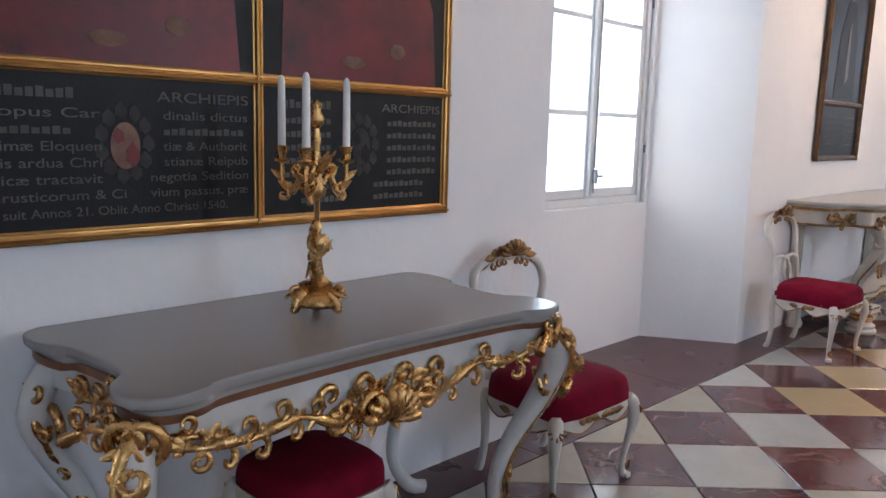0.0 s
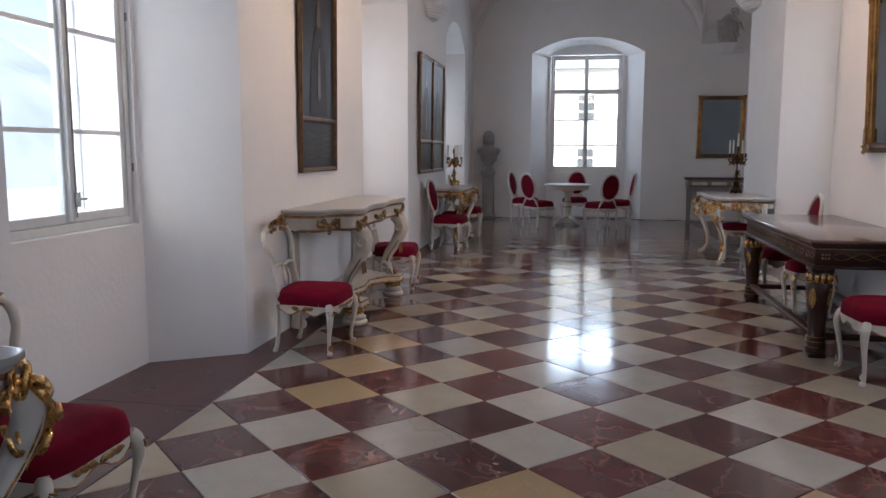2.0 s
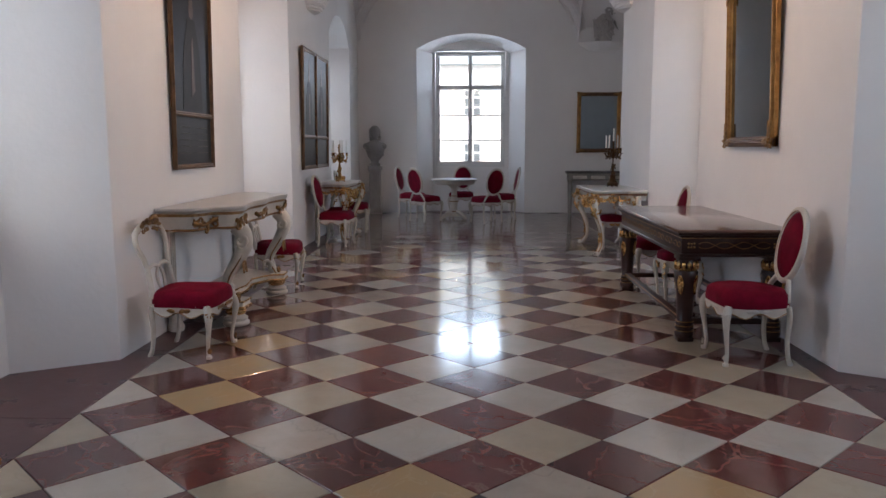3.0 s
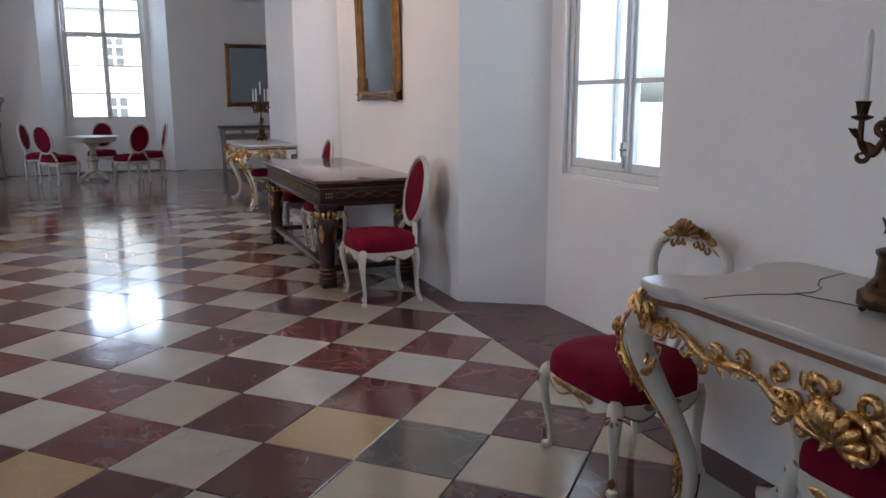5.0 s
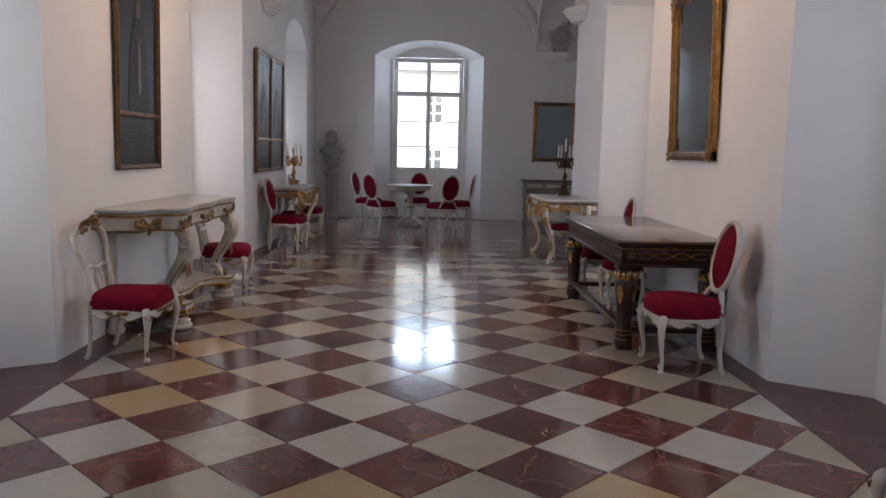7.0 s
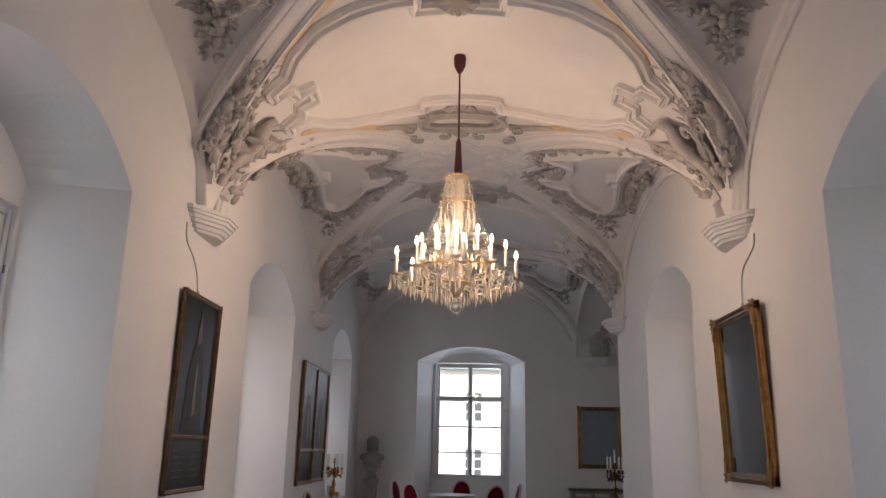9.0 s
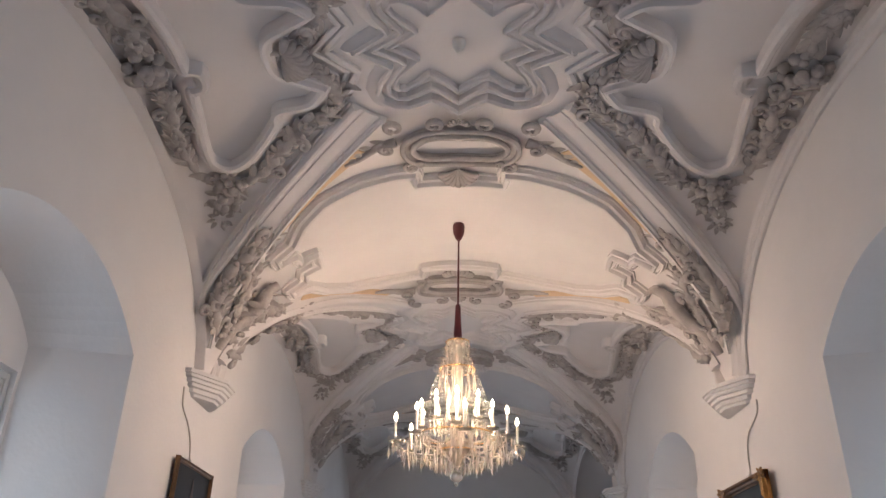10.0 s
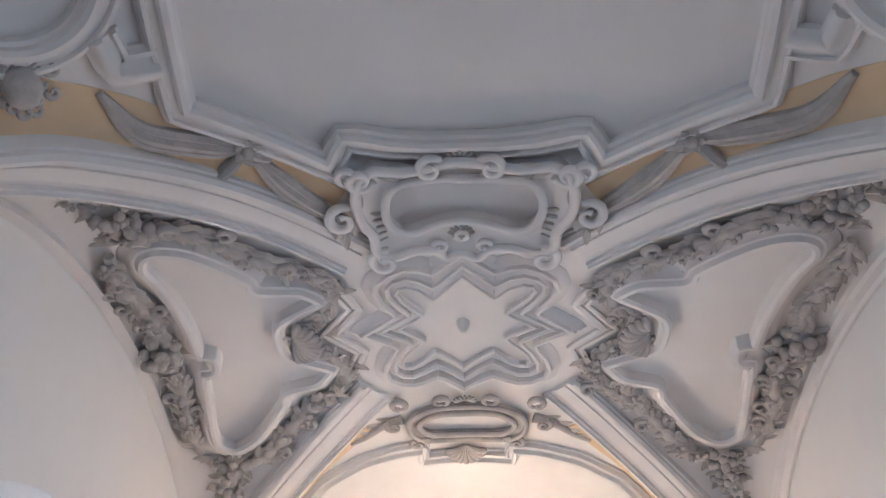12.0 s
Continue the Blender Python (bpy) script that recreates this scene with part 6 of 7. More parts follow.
def town_house(label, m, width, height, cols, rows, first, step):
    """A rendered house front with rows of sash windows; front towards local -y."""
    h = thing("house", label, "house")
    h.matrix_basis = m
    bm = bmesh.new()
    box(bm, (-width / 2, 0, 0), (width / 2, 9, height))
    part("wall", bm, FACADE, h)
    bm = bmesh.new()
    prism(bm, [(-0.6, 0), (9.6, 0), (4.5, 4.0)], -width / 2 - 0.4, width / 2 + 0.4)
    for v in bm.verts:
        v.co = Vector((v.co.z, v.co.x, v.co.y + height))
    part("roof", bm, ROOF_GREY, h, "grey-green roof")
    for i in range(cols):
        for j in range(rows):
            x, z = -width / 2 + (i + 0.5) * width / cols, first + j * step
            bm = bmesh.new()
            box(bm, (x - 0.62, -0.06, z - 0.08), (x + 0.62, 0.05, z + 1.88), 0.02)
            wn_ = part("window", bm, FACADE, h)
            for a in (-1, 1):
                for k in range(3):
                    bm = bmesh.new()
                    box(bm, (x + a * 0.27 - 0.2, -0.075, z + 0.08 + k * 0.58), (x + a * 0.27 + 0.2, -0.062, z + 0.56 + k * 0.58))
                    part("pane", bm, WINDOW_DARK, wn_)
    return h


town_house("long pale rendered house across the street", pose(2, 44, -9), 40, 15.2, 14, 4, 2.2, 3.3)
town_house("low pale house with a flat grey roof", pose(-34, 14, -9, 0, 0, 90), 34, 8.6, 10, 2, 2.0, 3.4)
# mist is painted: pale blue-grey patches mixed into the hill's own colour
HILL = material("mist_tinted_hillside", (0.55, 0.58, 0.62), 0.95, second=(0.30, 0.34, 0.38), scale=0.03, mix=0.9)
bm = bmesh.new()
rows = []
for i in range(60):
    y = -240 + i * 14
    top = 14 + 38 * math.exp(-((y - 210) / 130) ** 2) + 4 * noise.noise((y * 0.03, 0, 0))
    rows.append([bm.verts.new((-150, y, -9.5)), bm.verts.new((-175, y, top * 0.4)), bm.verts.new((-220, y, top)), bm.verts.new((-300, y, -9.5))])
for a, b in zip(rows, rows[1:]):
    for k in range(3):
        bm.faces.new((a[k], a[k + 1], b[k + 1], b[k]))
tagged(part("hillside", bm, HILL, None, smooth=True), "wooded hillside with blue-grey mist put into its colour", "hill", kind=SETTING)

# ---- stucco of the vault ----
def soft_point(x, y, lift=0.0, e=0.07):
    z = vault(x, y)
    n = Vector(((vault(x + e, y) - vault(x - e, y)) / (2 * e), (vault(x, y + e) - vault(x, y - e)) / (2 * e), -1)).normalized()
    return Vector((x, y, z)) + n * lift, n


def on_vault(plan, lift=0.0, e=0.03):
    pts, nor = [], []
    for x, y in plan:
        x = min(max(x, XL + 0.004), XR - 0.004)
        p, n = soft_point(x, y, lift, e)
        pts.append(p)
        nor.append(n)
    return pts, nor


def densify(pts, d=0.05, closed=False):
    out = []
    n = len(pts)
    for i in range(n if closed else n - 1):
        a, b = np.array(pts[i]), np.array(pts[(i + 1) % n])
        k = max(1, int(np.linalg.norm(b - a) / d))
        out += [tuple(a + (b - a) * j / k) for j in range(k)]
    if not closed:
        out.append(tuple(pts[-1]))
    return out


RIB_PLAN = [(2.215, 2.24), (2.15, 2.13), (2.03, 2.0), (1.86, 1.86), (1.65, 1.665), (1.27, 1.305), (0.98, 1.01), (0.66, 0.67)]
# one shield panel, with a jog in its outer side
SHIELD = [(1.22, 0.0), (1.2, 0.12), (1.08, 0.21), (0.92, 0.31), (0.92, 0.38), (1.04, 0.52), (1.2, 0.55), (1.28, 0.57), (1.3, 0.66), (1.45, 0.87), (1.6, 1.02), (1.76, 1.08), (1.9, 1.0),
          (1.94, 0.86), (1.9, 0.5), (1.855, 0.2), (1.77, 0.18), (1.755, 0.08), (1.835, 0.05), (1.84, -0.2), (1.86, -0.45), (1.9, -0.7), (1.94, -0.87), (1.89, -1.0), (1.76, -1.06), (1.6, -1.0),
          (1.45, -0.85), (1.3, -0.66), (1.28, -0.57), (1.18, -0.54), (1.02, -0.5), (0.9, -0.38), (0.92, -0.31), (1.08, -0.22), (1.2, -0.14)]
STAR = [(0.0, 0.5), (0.1, 0.39), (0.2, 0.29), (0.28, 0.38), (0.37, 0.43), (0.44, 0.42), (0.47, 0.36), (0.44, 0.28), (0.37, 0.2), (0.3, 0.13), (0.4, 0.065), (0.5, 0.0)]
STAR_RIM = [(0.0, 0.74), (0.1, 0.64), (0.2, 0.56), (0.28, 0.6), (0.38, 0.62), (0.49, 0.59), (0.58, 0.51), (0.61, 0.41), (0.58, 0.3), (0.5, 0.17), (0.62, 0.085), (0.74, 0.0)]
PANEL = [(0.0, 0.84), (0.36, 0.84), (0.37, 1.0), (0.55, 1.01), (0.85, 0.99), (1.17, 0.88), (1.38, 0.68), (1.5, 0.46), (1.66, 0.4), (1.66, 0.26), (1.52, 0.24), (1.5, 0.1), (1.36, 0.1), (1.36, 0.0)]
PANEL_BACK = [(0.0, 1.06), (0.2, 1.055), (0.4, 1.02), (0.63, 0.94), (0.73, 1.11), (1.36, 0.57), (1.34, 0.24), (1.32, 0.0)]


def fourfold(q):
    """A closed outline from its first quadrant, from the y axis to the x axis."""
    a = list(q)
    b = [(x, -y) for x, y in q[::-1][1:]]
    c = [(-x, -y) for x, y in q[1:]]
    d = [(-x, y) for x, y in q[::-1][1:-1]]
    return a + b + c + d


def groin_rib(parent, y0, sx, sy):
    plan = [tuple(p) for p in smooth_path([(side_x(sx * x), y0 + sy * y) for x, y in RIB_PLAN], 6)]
    pts, nor = on_vault(plan, -0.035, 0.14)
    half = [(0.165, -0.05), (0.165, 0.04), (0.15, 0.044), (0.15, 0.066), (0.132, 0.092), (0.112, 0.098), (0.108, 0.078), (0.092, 0.075), (0.088, 0.055), (0.05, 0.052), (0.046, 0.064), (0.022, 0.066)]
    prof = [(-x, z) for x, z in half] + half[::-1]
    bm = bmesh.new()
    n = len(pts)
    scale = [0.72 + 0.28 * min(1, i / (n * 0.4)) for i in range(n)]
    sweep(bm, pts, nor, prof, False, scale)
    return put(bm, "groin_rib", VAULT, parent, "moulded plaster rib")


def wall_rib(parent, y0, side):
    x = XL if side < 0 else XR
    pts, nor = [], []
    for v in np.linspace(-BW + 0.004, BW - 0.004, 60):
        z = z_cross(x, y0 + v)
        pts.append((x - side * 0.004, y0 + v, z - 0.01))
        nor.append((-side, 0, 0))
    bm = bmesh.new()
    sweep(bm, pts, nor, [(-0.12, 0), (-0.12, 0.02), (-0.1, 0.035), (-0.085, 0.02), (-0.03, 0.018), (-0.015, 0.042), (0.02, 0.05), (0.045, 0.075), (0.06, 0.0)], False)
    return put(bm, "wall_rib", VAULT, parent, "moulded plaster arch on the wall")


def fruit_cluster(bm, p, n, r, rng, count=15):
    p, n = Vector(p), Vector(n).normalized()
    a = n.orthogonal().normalized()
    b = n.cross(a)
    for k in range(count):
        t, q = rng.uniform(0, 6.28), r * math.sqrt(rng.random())
        ball(bm, p + a * q * math.cos(t) + b * q * math.sin(t) + n * (r * 0.75 * (1 - (q / r) ** 2) + 0.01), r * rng.uniform(0.2, 0.32), 2 if r > 0.08 else 1)
    for k in range(8):
        t = 6.28 * k / 8 + rng.uniform(-0.2, 0.2)
        leaf(bm, p + (a * math.cos(t) + b * math.sin(t)) * r * 0.6, a * math.cos(t) + b * math.sin(t), n, r * 0.85, r * 0.5, 0.3)


def strand(bm, run, size, rng, P, twist=2.6):
    """A modelled stucco band along a run of plan points: a swelling core, overlapping leaves on both sides and curled ends."""
    got = [P(x, y, 0.0) for x, y in run]
    pts, nor = [g[0] for g in got], [g[1] for g in got]
    n0 = len(pts)
    core = [pts[i] + nor[i] * (size * 0.34) for i in range(n0)]
    rad = [size * (0.27 + 0.09 * math.sin(i * twist * 0.35)) * (0.55 + 0.45 * math.sin(math.pi * (0.08 + 0.84 * i / (n0 - 1)))) for i in range(n0)]
    sweep(bm, core, nor, ring_profile(1.0, 8), False, rad)
    hand, gone = 1, 0.0
    for i in range(1, n0 - 1):
        gone += (pts[i] - pts[i - 1]).length
        if gone < size * 0.34:
            continue
        gone = 0.0
        d = (pts[i + 1] - pts[i - 1]).normalized()
        s = d.cross(nor[i]).normalized()
        for q in (-1, 1):
            spread = rng.uniform(0.45, 0.95)
            leaf(bm, pts[i] + s * q * size * 0.1 + nor[i] * size * 0.3, d + s * q * spread, nor[i] + s * q * 0.35, size * rng.uniform(0.6, 0.95), size * rng.uniform(0.32, 0.46), rng.uniform(-0.1, 0.3))
        if rng.random() < 0.45:
            scroll(bm, pts[i] + s * hand * size * 0.3 + nor[i] * size * 0.3, d * rng.choice((-1, 1)) + s * hand * 0.3, nor[i], size * rng.uniform(0.6, 0.85), hand, thick=0.18)
            hand = -hand
        elif rng.random() < 0.3:
            for k in range(3):
                ball(bm, pts[i] + nor[i] * size * 0.62 + d * rng.uniform(-0.2, 0.2) * size + s * rng.uniform(-0.25, 0.25) * size, size * rng.uniform(0.13, 0.19), 1)


def side_cell(parent, y0, s, fine, seed):
    rng = random.Random(seed)

    def P(dx, dy, lift=0.0):
        return soft_point(min(max(side_x(s * dx), XL + 0.01), XR - 0.01), y0 + dy, lift, 0.05)

    loop = [tuple(p) for p in smooth_path(SHIELD, 4, True)]
    bm = bmesh.new()
    plan = [(side_x(s * x), y0 + y) for x, y in densify(loop, 0.035, True)]
    pts, nor = on_vault(plan, -0.004, 0.03)
    # the outline runs one way on one side and the other way on the other: keep the roll outside
    h, k = 0.11, -s
    prof = [(0.075 * k, 0), (0.072 * k, h * 0.8), (0.055 * k, h), (0.03 * k, h * 0.96), (0.012 * k, h * 0.7), (-0.005 * k, h * 0.66), (-0.016 * k, h * 0.45), (-0.05 * k, h * 0.2), (-0.075 * k, h * 0.14), (-0.08 * k, 0)]
    sweep(bm, pts, nor, prof if k > 0 else prof[::-1], True)
    put(bm, "shield_moulding", VAULT, parent, "moulded stucco frame of a shield panel")
    for q in (-1, 1):
        # hanging bunch of fruit towards the impost
        bm = bmesh.new()
        for x, y, r, n in ((1.8, 1.2, 0.125, 18), (1.88, 1.36, 0.115, 14), (1.95, 1.52, 0.075, 8)):
            p, nn = P(x, q * y)
            fruit_cluster(bm, p, nn, r, rng, n if fine else n // 2)
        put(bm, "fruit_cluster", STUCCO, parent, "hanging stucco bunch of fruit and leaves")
        # collar of the bunch
        bm = bmesh.new()
        for x, y, ax, ay in ((1.64, 1.15, -0.6, 0.5), (1.95, 1.1, 0.7, 0.3)):
            p, nn = P(x, q * y, 0.02)
            for k in range(3):
                leaf(bm, p, (s * (ax + 0.25 * (k - 1)), q * (ay + 0.3 * (1 - k)), 0), nn, 0.15, 0.06, 0.1)
            scroll(bm, p, (s * ax, q * ay, 0), nn, 0.1, q * s * (1 if ax > 0 else -1))
        put(bm, "collar", STUCCO, parent, "stucco leaf collar")
        for plan, size in (([(1.66, 1.2), (1.5, 1.1), (1.36, 0.94), (1.2, 0.78), (1.06, 0.66)], 0.15), ([(2.02, 1.02), (2.06, 0.8), (2.04, 0.55), (2.0, 0.32), (2.03, 0.16)], 0.14), ([(1.02, 0.66), (0.9, 0.55), (0.86, 0.42), (0.92, 0.26), (1.02, 0.14)], 0.13)):
            bm = bmesh.new()
            run = [tuple(v) for v in smooth_path(plan, 10 if fine else 6)]
            strand(bm, [(x, q * y) for x, y in run], size, rng, P)
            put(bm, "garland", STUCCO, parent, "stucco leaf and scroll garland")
        p, nn = P(1.3, q * 0.72, 0.015)
        bm = bmesh.new()
        scroll(bm, p, (-s * 0.4, q * 1.0, 0), nn, 0.12, -q * s)
        put(bm, "volute", STUCCO, parent)
        p, nn = P(0.84, q * 0.36, 0.01)
        bm = bmesh.new()
        for k in range(4):
            leaf(bm, p, (-s * (0.6 - 0.4 * k), q * (0.2 + 0.35 * k), 0), nn, 0.15, 0.07, 0.12)
        put(bm, "leaf_spray", STUCCO, parent, "spray of stucco leaves")
    p, n = P(2.06, 0.0)
    bm = bmesh.new()
    fruit_cluster(bm, p, n, 0.145, rng, 24 if fine else 10)
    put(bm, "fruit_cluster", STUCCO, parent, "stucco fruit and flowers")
    p, n = P(1.17, 0.0, 0.015)
    bm = bmesh.new()
    shell(bm, p, (-s, 0.12, 0), n, 0.2, 11)
    scroll(bm, p + Vector((s * 0.02, 0.04, -0.03)), (s, 0.3, 0), n, 0.1, 1)
    put(bm, "shell", STUCCO, parent, "stucco scallop shell")


def star_field(parent, y0, fine):
    yc = y0 + 0.04
    for f, w, h in ((0.0, 0.07, 0.04), (0.5, 0.085, 0.05), (1.0, 0.1, 0.06)):
        ring = [(a[0] + (b[0] - a[0]) * f, a[1] + (b[1] - a[1]) * f) for a, b in zip(STAR, STAR_RIM)]
        plan = densify([(side_x(x), yc + y) for x, y in fourfold(ring)], 0.025, True)
        pts, nor = on_vault(plan, -0.004, 0.04)
        bm = bmesh.new()
        sweep(bm, pts, nor, [(-w / 2, 0), (-w / 2, h), (-w * 0.36, h * 1.3), (-w * 0.2, h * 1.25), (-w * 0.12, h * 0.8), (w * 0.2, h * 0.6), (w * 0.5, h * 0.15), (w * 0.5, 0)], True)
        put(bm, "star_moulding", VAULT, parent, "stepped plaster star moulding")
    for s in (-1, 1):
        for f, w, h in ((1.0, 0.05, 0.03), (1.1, 0.035, 0.025)):
            plan = densify([(side_x(s * x * f), yc + y) for x, y in ((0.8, 0.44), (0.76, 0.36), (0.7, 0.22), (0.89, 0.0), (0.7, -0.22), (0.76, -0.36), (0.8, -0.44))], 0.03)
            pts, nor = on_vault(plan, -0.004, 0.04)
            bm = bmesh.new()
            sweep(bm, pts, nor, [(-w / 2, 0), (-w / 2, h), (0, h * 1.3), (w / 2, h), (w / 2, 0)], False)
            put(bm, "star_moulding", VAULT, parent, "stepped plaster star moulding")


# half outlines of the tablets: rim and body, from the star's side to the panel's side
BEAN = [(0.0, 1.54), (0.14, 1.56), (0.28, 1.61), (0.38, 1.6), (0.44, 1.52), (0.455, 1.42), (0.43, 1.31), (0.36, 1.25), (0.2, 1.235), (0.0, 1.235)]
BEAN_BODY = [(0.0, 1.79), (0.1, 1.83), (0.17, 1.76), (0.3, 1.75), (0.42, 1.78), (0.53, 1.72), (0.54, 1.6), (0.6, 1.48), (0.62, 1.34), (0.59, 1.2), (0.5, 1.13), (0.36, 1.16), (0.2, 1.15), (0.08, 1.12)]
BEAN_CURLS = [(0.46, 1.72, 1, -0.4, 0.17, 1), (0.5, 1.2, 0.4, 1, 0.16, -1), (0.1, 1.12, 0.4, -1, 0.15, 1), (0.66, 1.36, 0.8, -0.6, 0.17, 1), (0.66, 1.2, 1, -0.2, 0.12, -1), (0.14, 1.78, 1, -0.2, 0.1, -1), (0.05, 1.66, -0.3, 1, 0.09, 1)]
OVAL = [(0.0, 1.47), (0.2, 1.47), (0.3, 1.43), (0.37, 1.34), (0.33, 1.24), (0.24, 1.19), (0.0, 1.18)]
OVAL_BODY = [(0.0, 1.55), (0.16, 1.55), (0.3, 1.52), (0.42, 1.45), (0.455, 1.34), (0.42, 1.21), (0.3, 1.125), (0.0, 1.11)]
OVAL_CURLS = [(0.16, 1.6, -0.8, 0.5, 0.13, -1), (0.52, 1.6, 1, 0.2, 0.14, 1), (0.42, 1.16, 1, -0.4, 0.11, -1), (0.3, 1.1, 1, -0.4, 0.09, 1), (0.6, 1.46, 1, -0.3, 0.12, -1)]


def cartouche(parent, yc, sy, seed, fine=True):
    """A scrolled tablet at the end of a long panel: a bean with a wide frame in the first panel, a winged oval in the others."""
    first = yc < 0
    rim, body, curls = (BEAN, BEAN_BODY, BEAN_CURLS) if first else (OVAL, OVAL_BODY, OVAL_CURLS)
    deep = 1.0 if first else 0.55

    def P(dx, dy, lift=0.0):
        return soft_point(side_x(dx), yc + sy * dy, lift * deep, 0.05)

    def whole(half):
        loop = [(x, y) for x, y in half] + [(-x, y) for x, y in half[::-1] if x > 0]
        return [tuple(p) for p in smooth_path(loop, 4, True)]

    bm = bmesh.new()
    # dished frame between rim and body, then the two mouldings
    inner, outer = [densify(whole(h), 0.02, True) for h in (rim, body)]
    m = 90
    rings = []
    for src in (inner, outer):
        rings.append([src[int(i * len(src) / m)] for i in range(m)])
    rows = []
    for f, lift in ((0.0, 0.0), (0.02, 0.085), (0.35, 0.06), (0.7, 0.08), (0.97, 0.11), (1.0, 0.0)):
        rows.append([bm.verts.new(P(a[0] + (b[0] - a[0]) * f, a[1] + (b[1] - a[1]) * f, lift)[0]) for a, b in zip(*rings)])
    for a, b in zip(rows, rows[1:]):
        for k in range(m):
            bm.faces.new((a[k], a[(k + 1) % m], b[(k + 1) % m], b[k]))
    for run, r0 in ((inner, 0.026), (outer, 0.032 if first else 0.022)):
        got = [P(x, y, 0.095 if run is inner else 0.1) for x, y in run]
        sweep(bm, [g[0] for g in got], [g[1] for g in got], ring_profile(r0, 7), True)
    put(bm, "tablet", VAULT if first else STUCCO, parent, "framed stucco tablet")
    for s in (-1, 1):
        bm = bmesh.new()
        for dx, dy, ax, ay, size, hand in curls:
            p, n = P(s * dx, dy, 0.085)
            scroll(bm, p, (s * ax, sy * ay, 0), n, size, hand * s * sy, 9, 1.15, 0.15)
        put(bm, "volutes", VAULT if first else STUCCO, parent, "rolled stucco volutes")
        bm = bmesh.new()
        if first:
            # flutes on the lower corners and leaves on the shoulders
            for k in range(6):
                t = radians(-25 + 17 * k)
                a, b = P(s * (0.44 + 0.02 * math.cos(t)), 1.5 + 0.1 * math.sin(t) + 0.02 * k, 0.065), P(s * (0.55 + 0.02 * math.cos(t)), 1.44 + 0.055 * k, 0.06)
                tube(bm, [a[0], (a[0] + b[0]) / 2 + a[1] * 0.012, b[0]], [0.006, 0.013, 0.008], 6)
            for dx, dy, ax, ay, l in ((0.5, 1.14, -0.8, 0.35, 0.14), (0.6, 1.26, 0.1, 0.9, 0.16), (0.62, 1.42, 0.2, 1, 0.15), (0.12, 1.14, 0.9, 0.15, 0.16), (0.3, 1.15, 0.9, -0.1, 0.14), (0.74, 1.4, 0.2, 1, 0.16), (0.7, 1.54, 0.1, 1, 0.12)):
                p, n = P(s * dx, dy, 0.09)
                leaf(bm, p, (s * ax, sy * ay, 0), n, l, l * 0.4, 0.12)
        else:
            # leaf wings
            for k in range(7):
                p, n = P(s * (0.5 + 0.055 * k), 1.42 - 0.022 * k, 0.02)
                leaf(bm, p, (s, sy * (-0.45 + 0.9 * (k % 2)), 0), n, 0.17 - 0.012 * k, 0.065, 0.1)
            got = [P(s * x, y, 0.03) for x, y in smooth_path([(0.5, 1.42), (0.65, 1.38), (0.8, 1.28), (0.92, 1.24)], 5)]
            sweep(bm, [g[0] for g in got], [g[1] for g in got], ring_profile(1.0, 7), False, list(np.linspace(0.045, 0.014, len(got))))
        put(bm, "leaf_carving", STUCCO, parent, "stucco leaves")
    bm = bmesh.new()
    if first:
        p, n = P(0, 1.66, 0.05)
        shell(bm, p, (0, -sy, 0), n, 0.08, 7)
        p, n = P(0, 1.78, 0.05)
        rosette(bm, p, n, 0.06, 6)
        p, n = P(0, 1.12, 0.04)
        rosette(bm, p, n, 0.07, 7)
        shell(bm, p, (0, -sy, 0), n, 0.09, 7)
    else:
        p, n = P(0, 1.0, 0.02)
        shell(bm, p, (0, -sy, 0), n, 0.17, 9)
        p, n = P(0, 1.62, 0.04)
        shell(bm, p, (0, sy, 0), n, 0.09, 7)
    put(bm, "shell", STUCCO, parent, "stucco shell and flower")


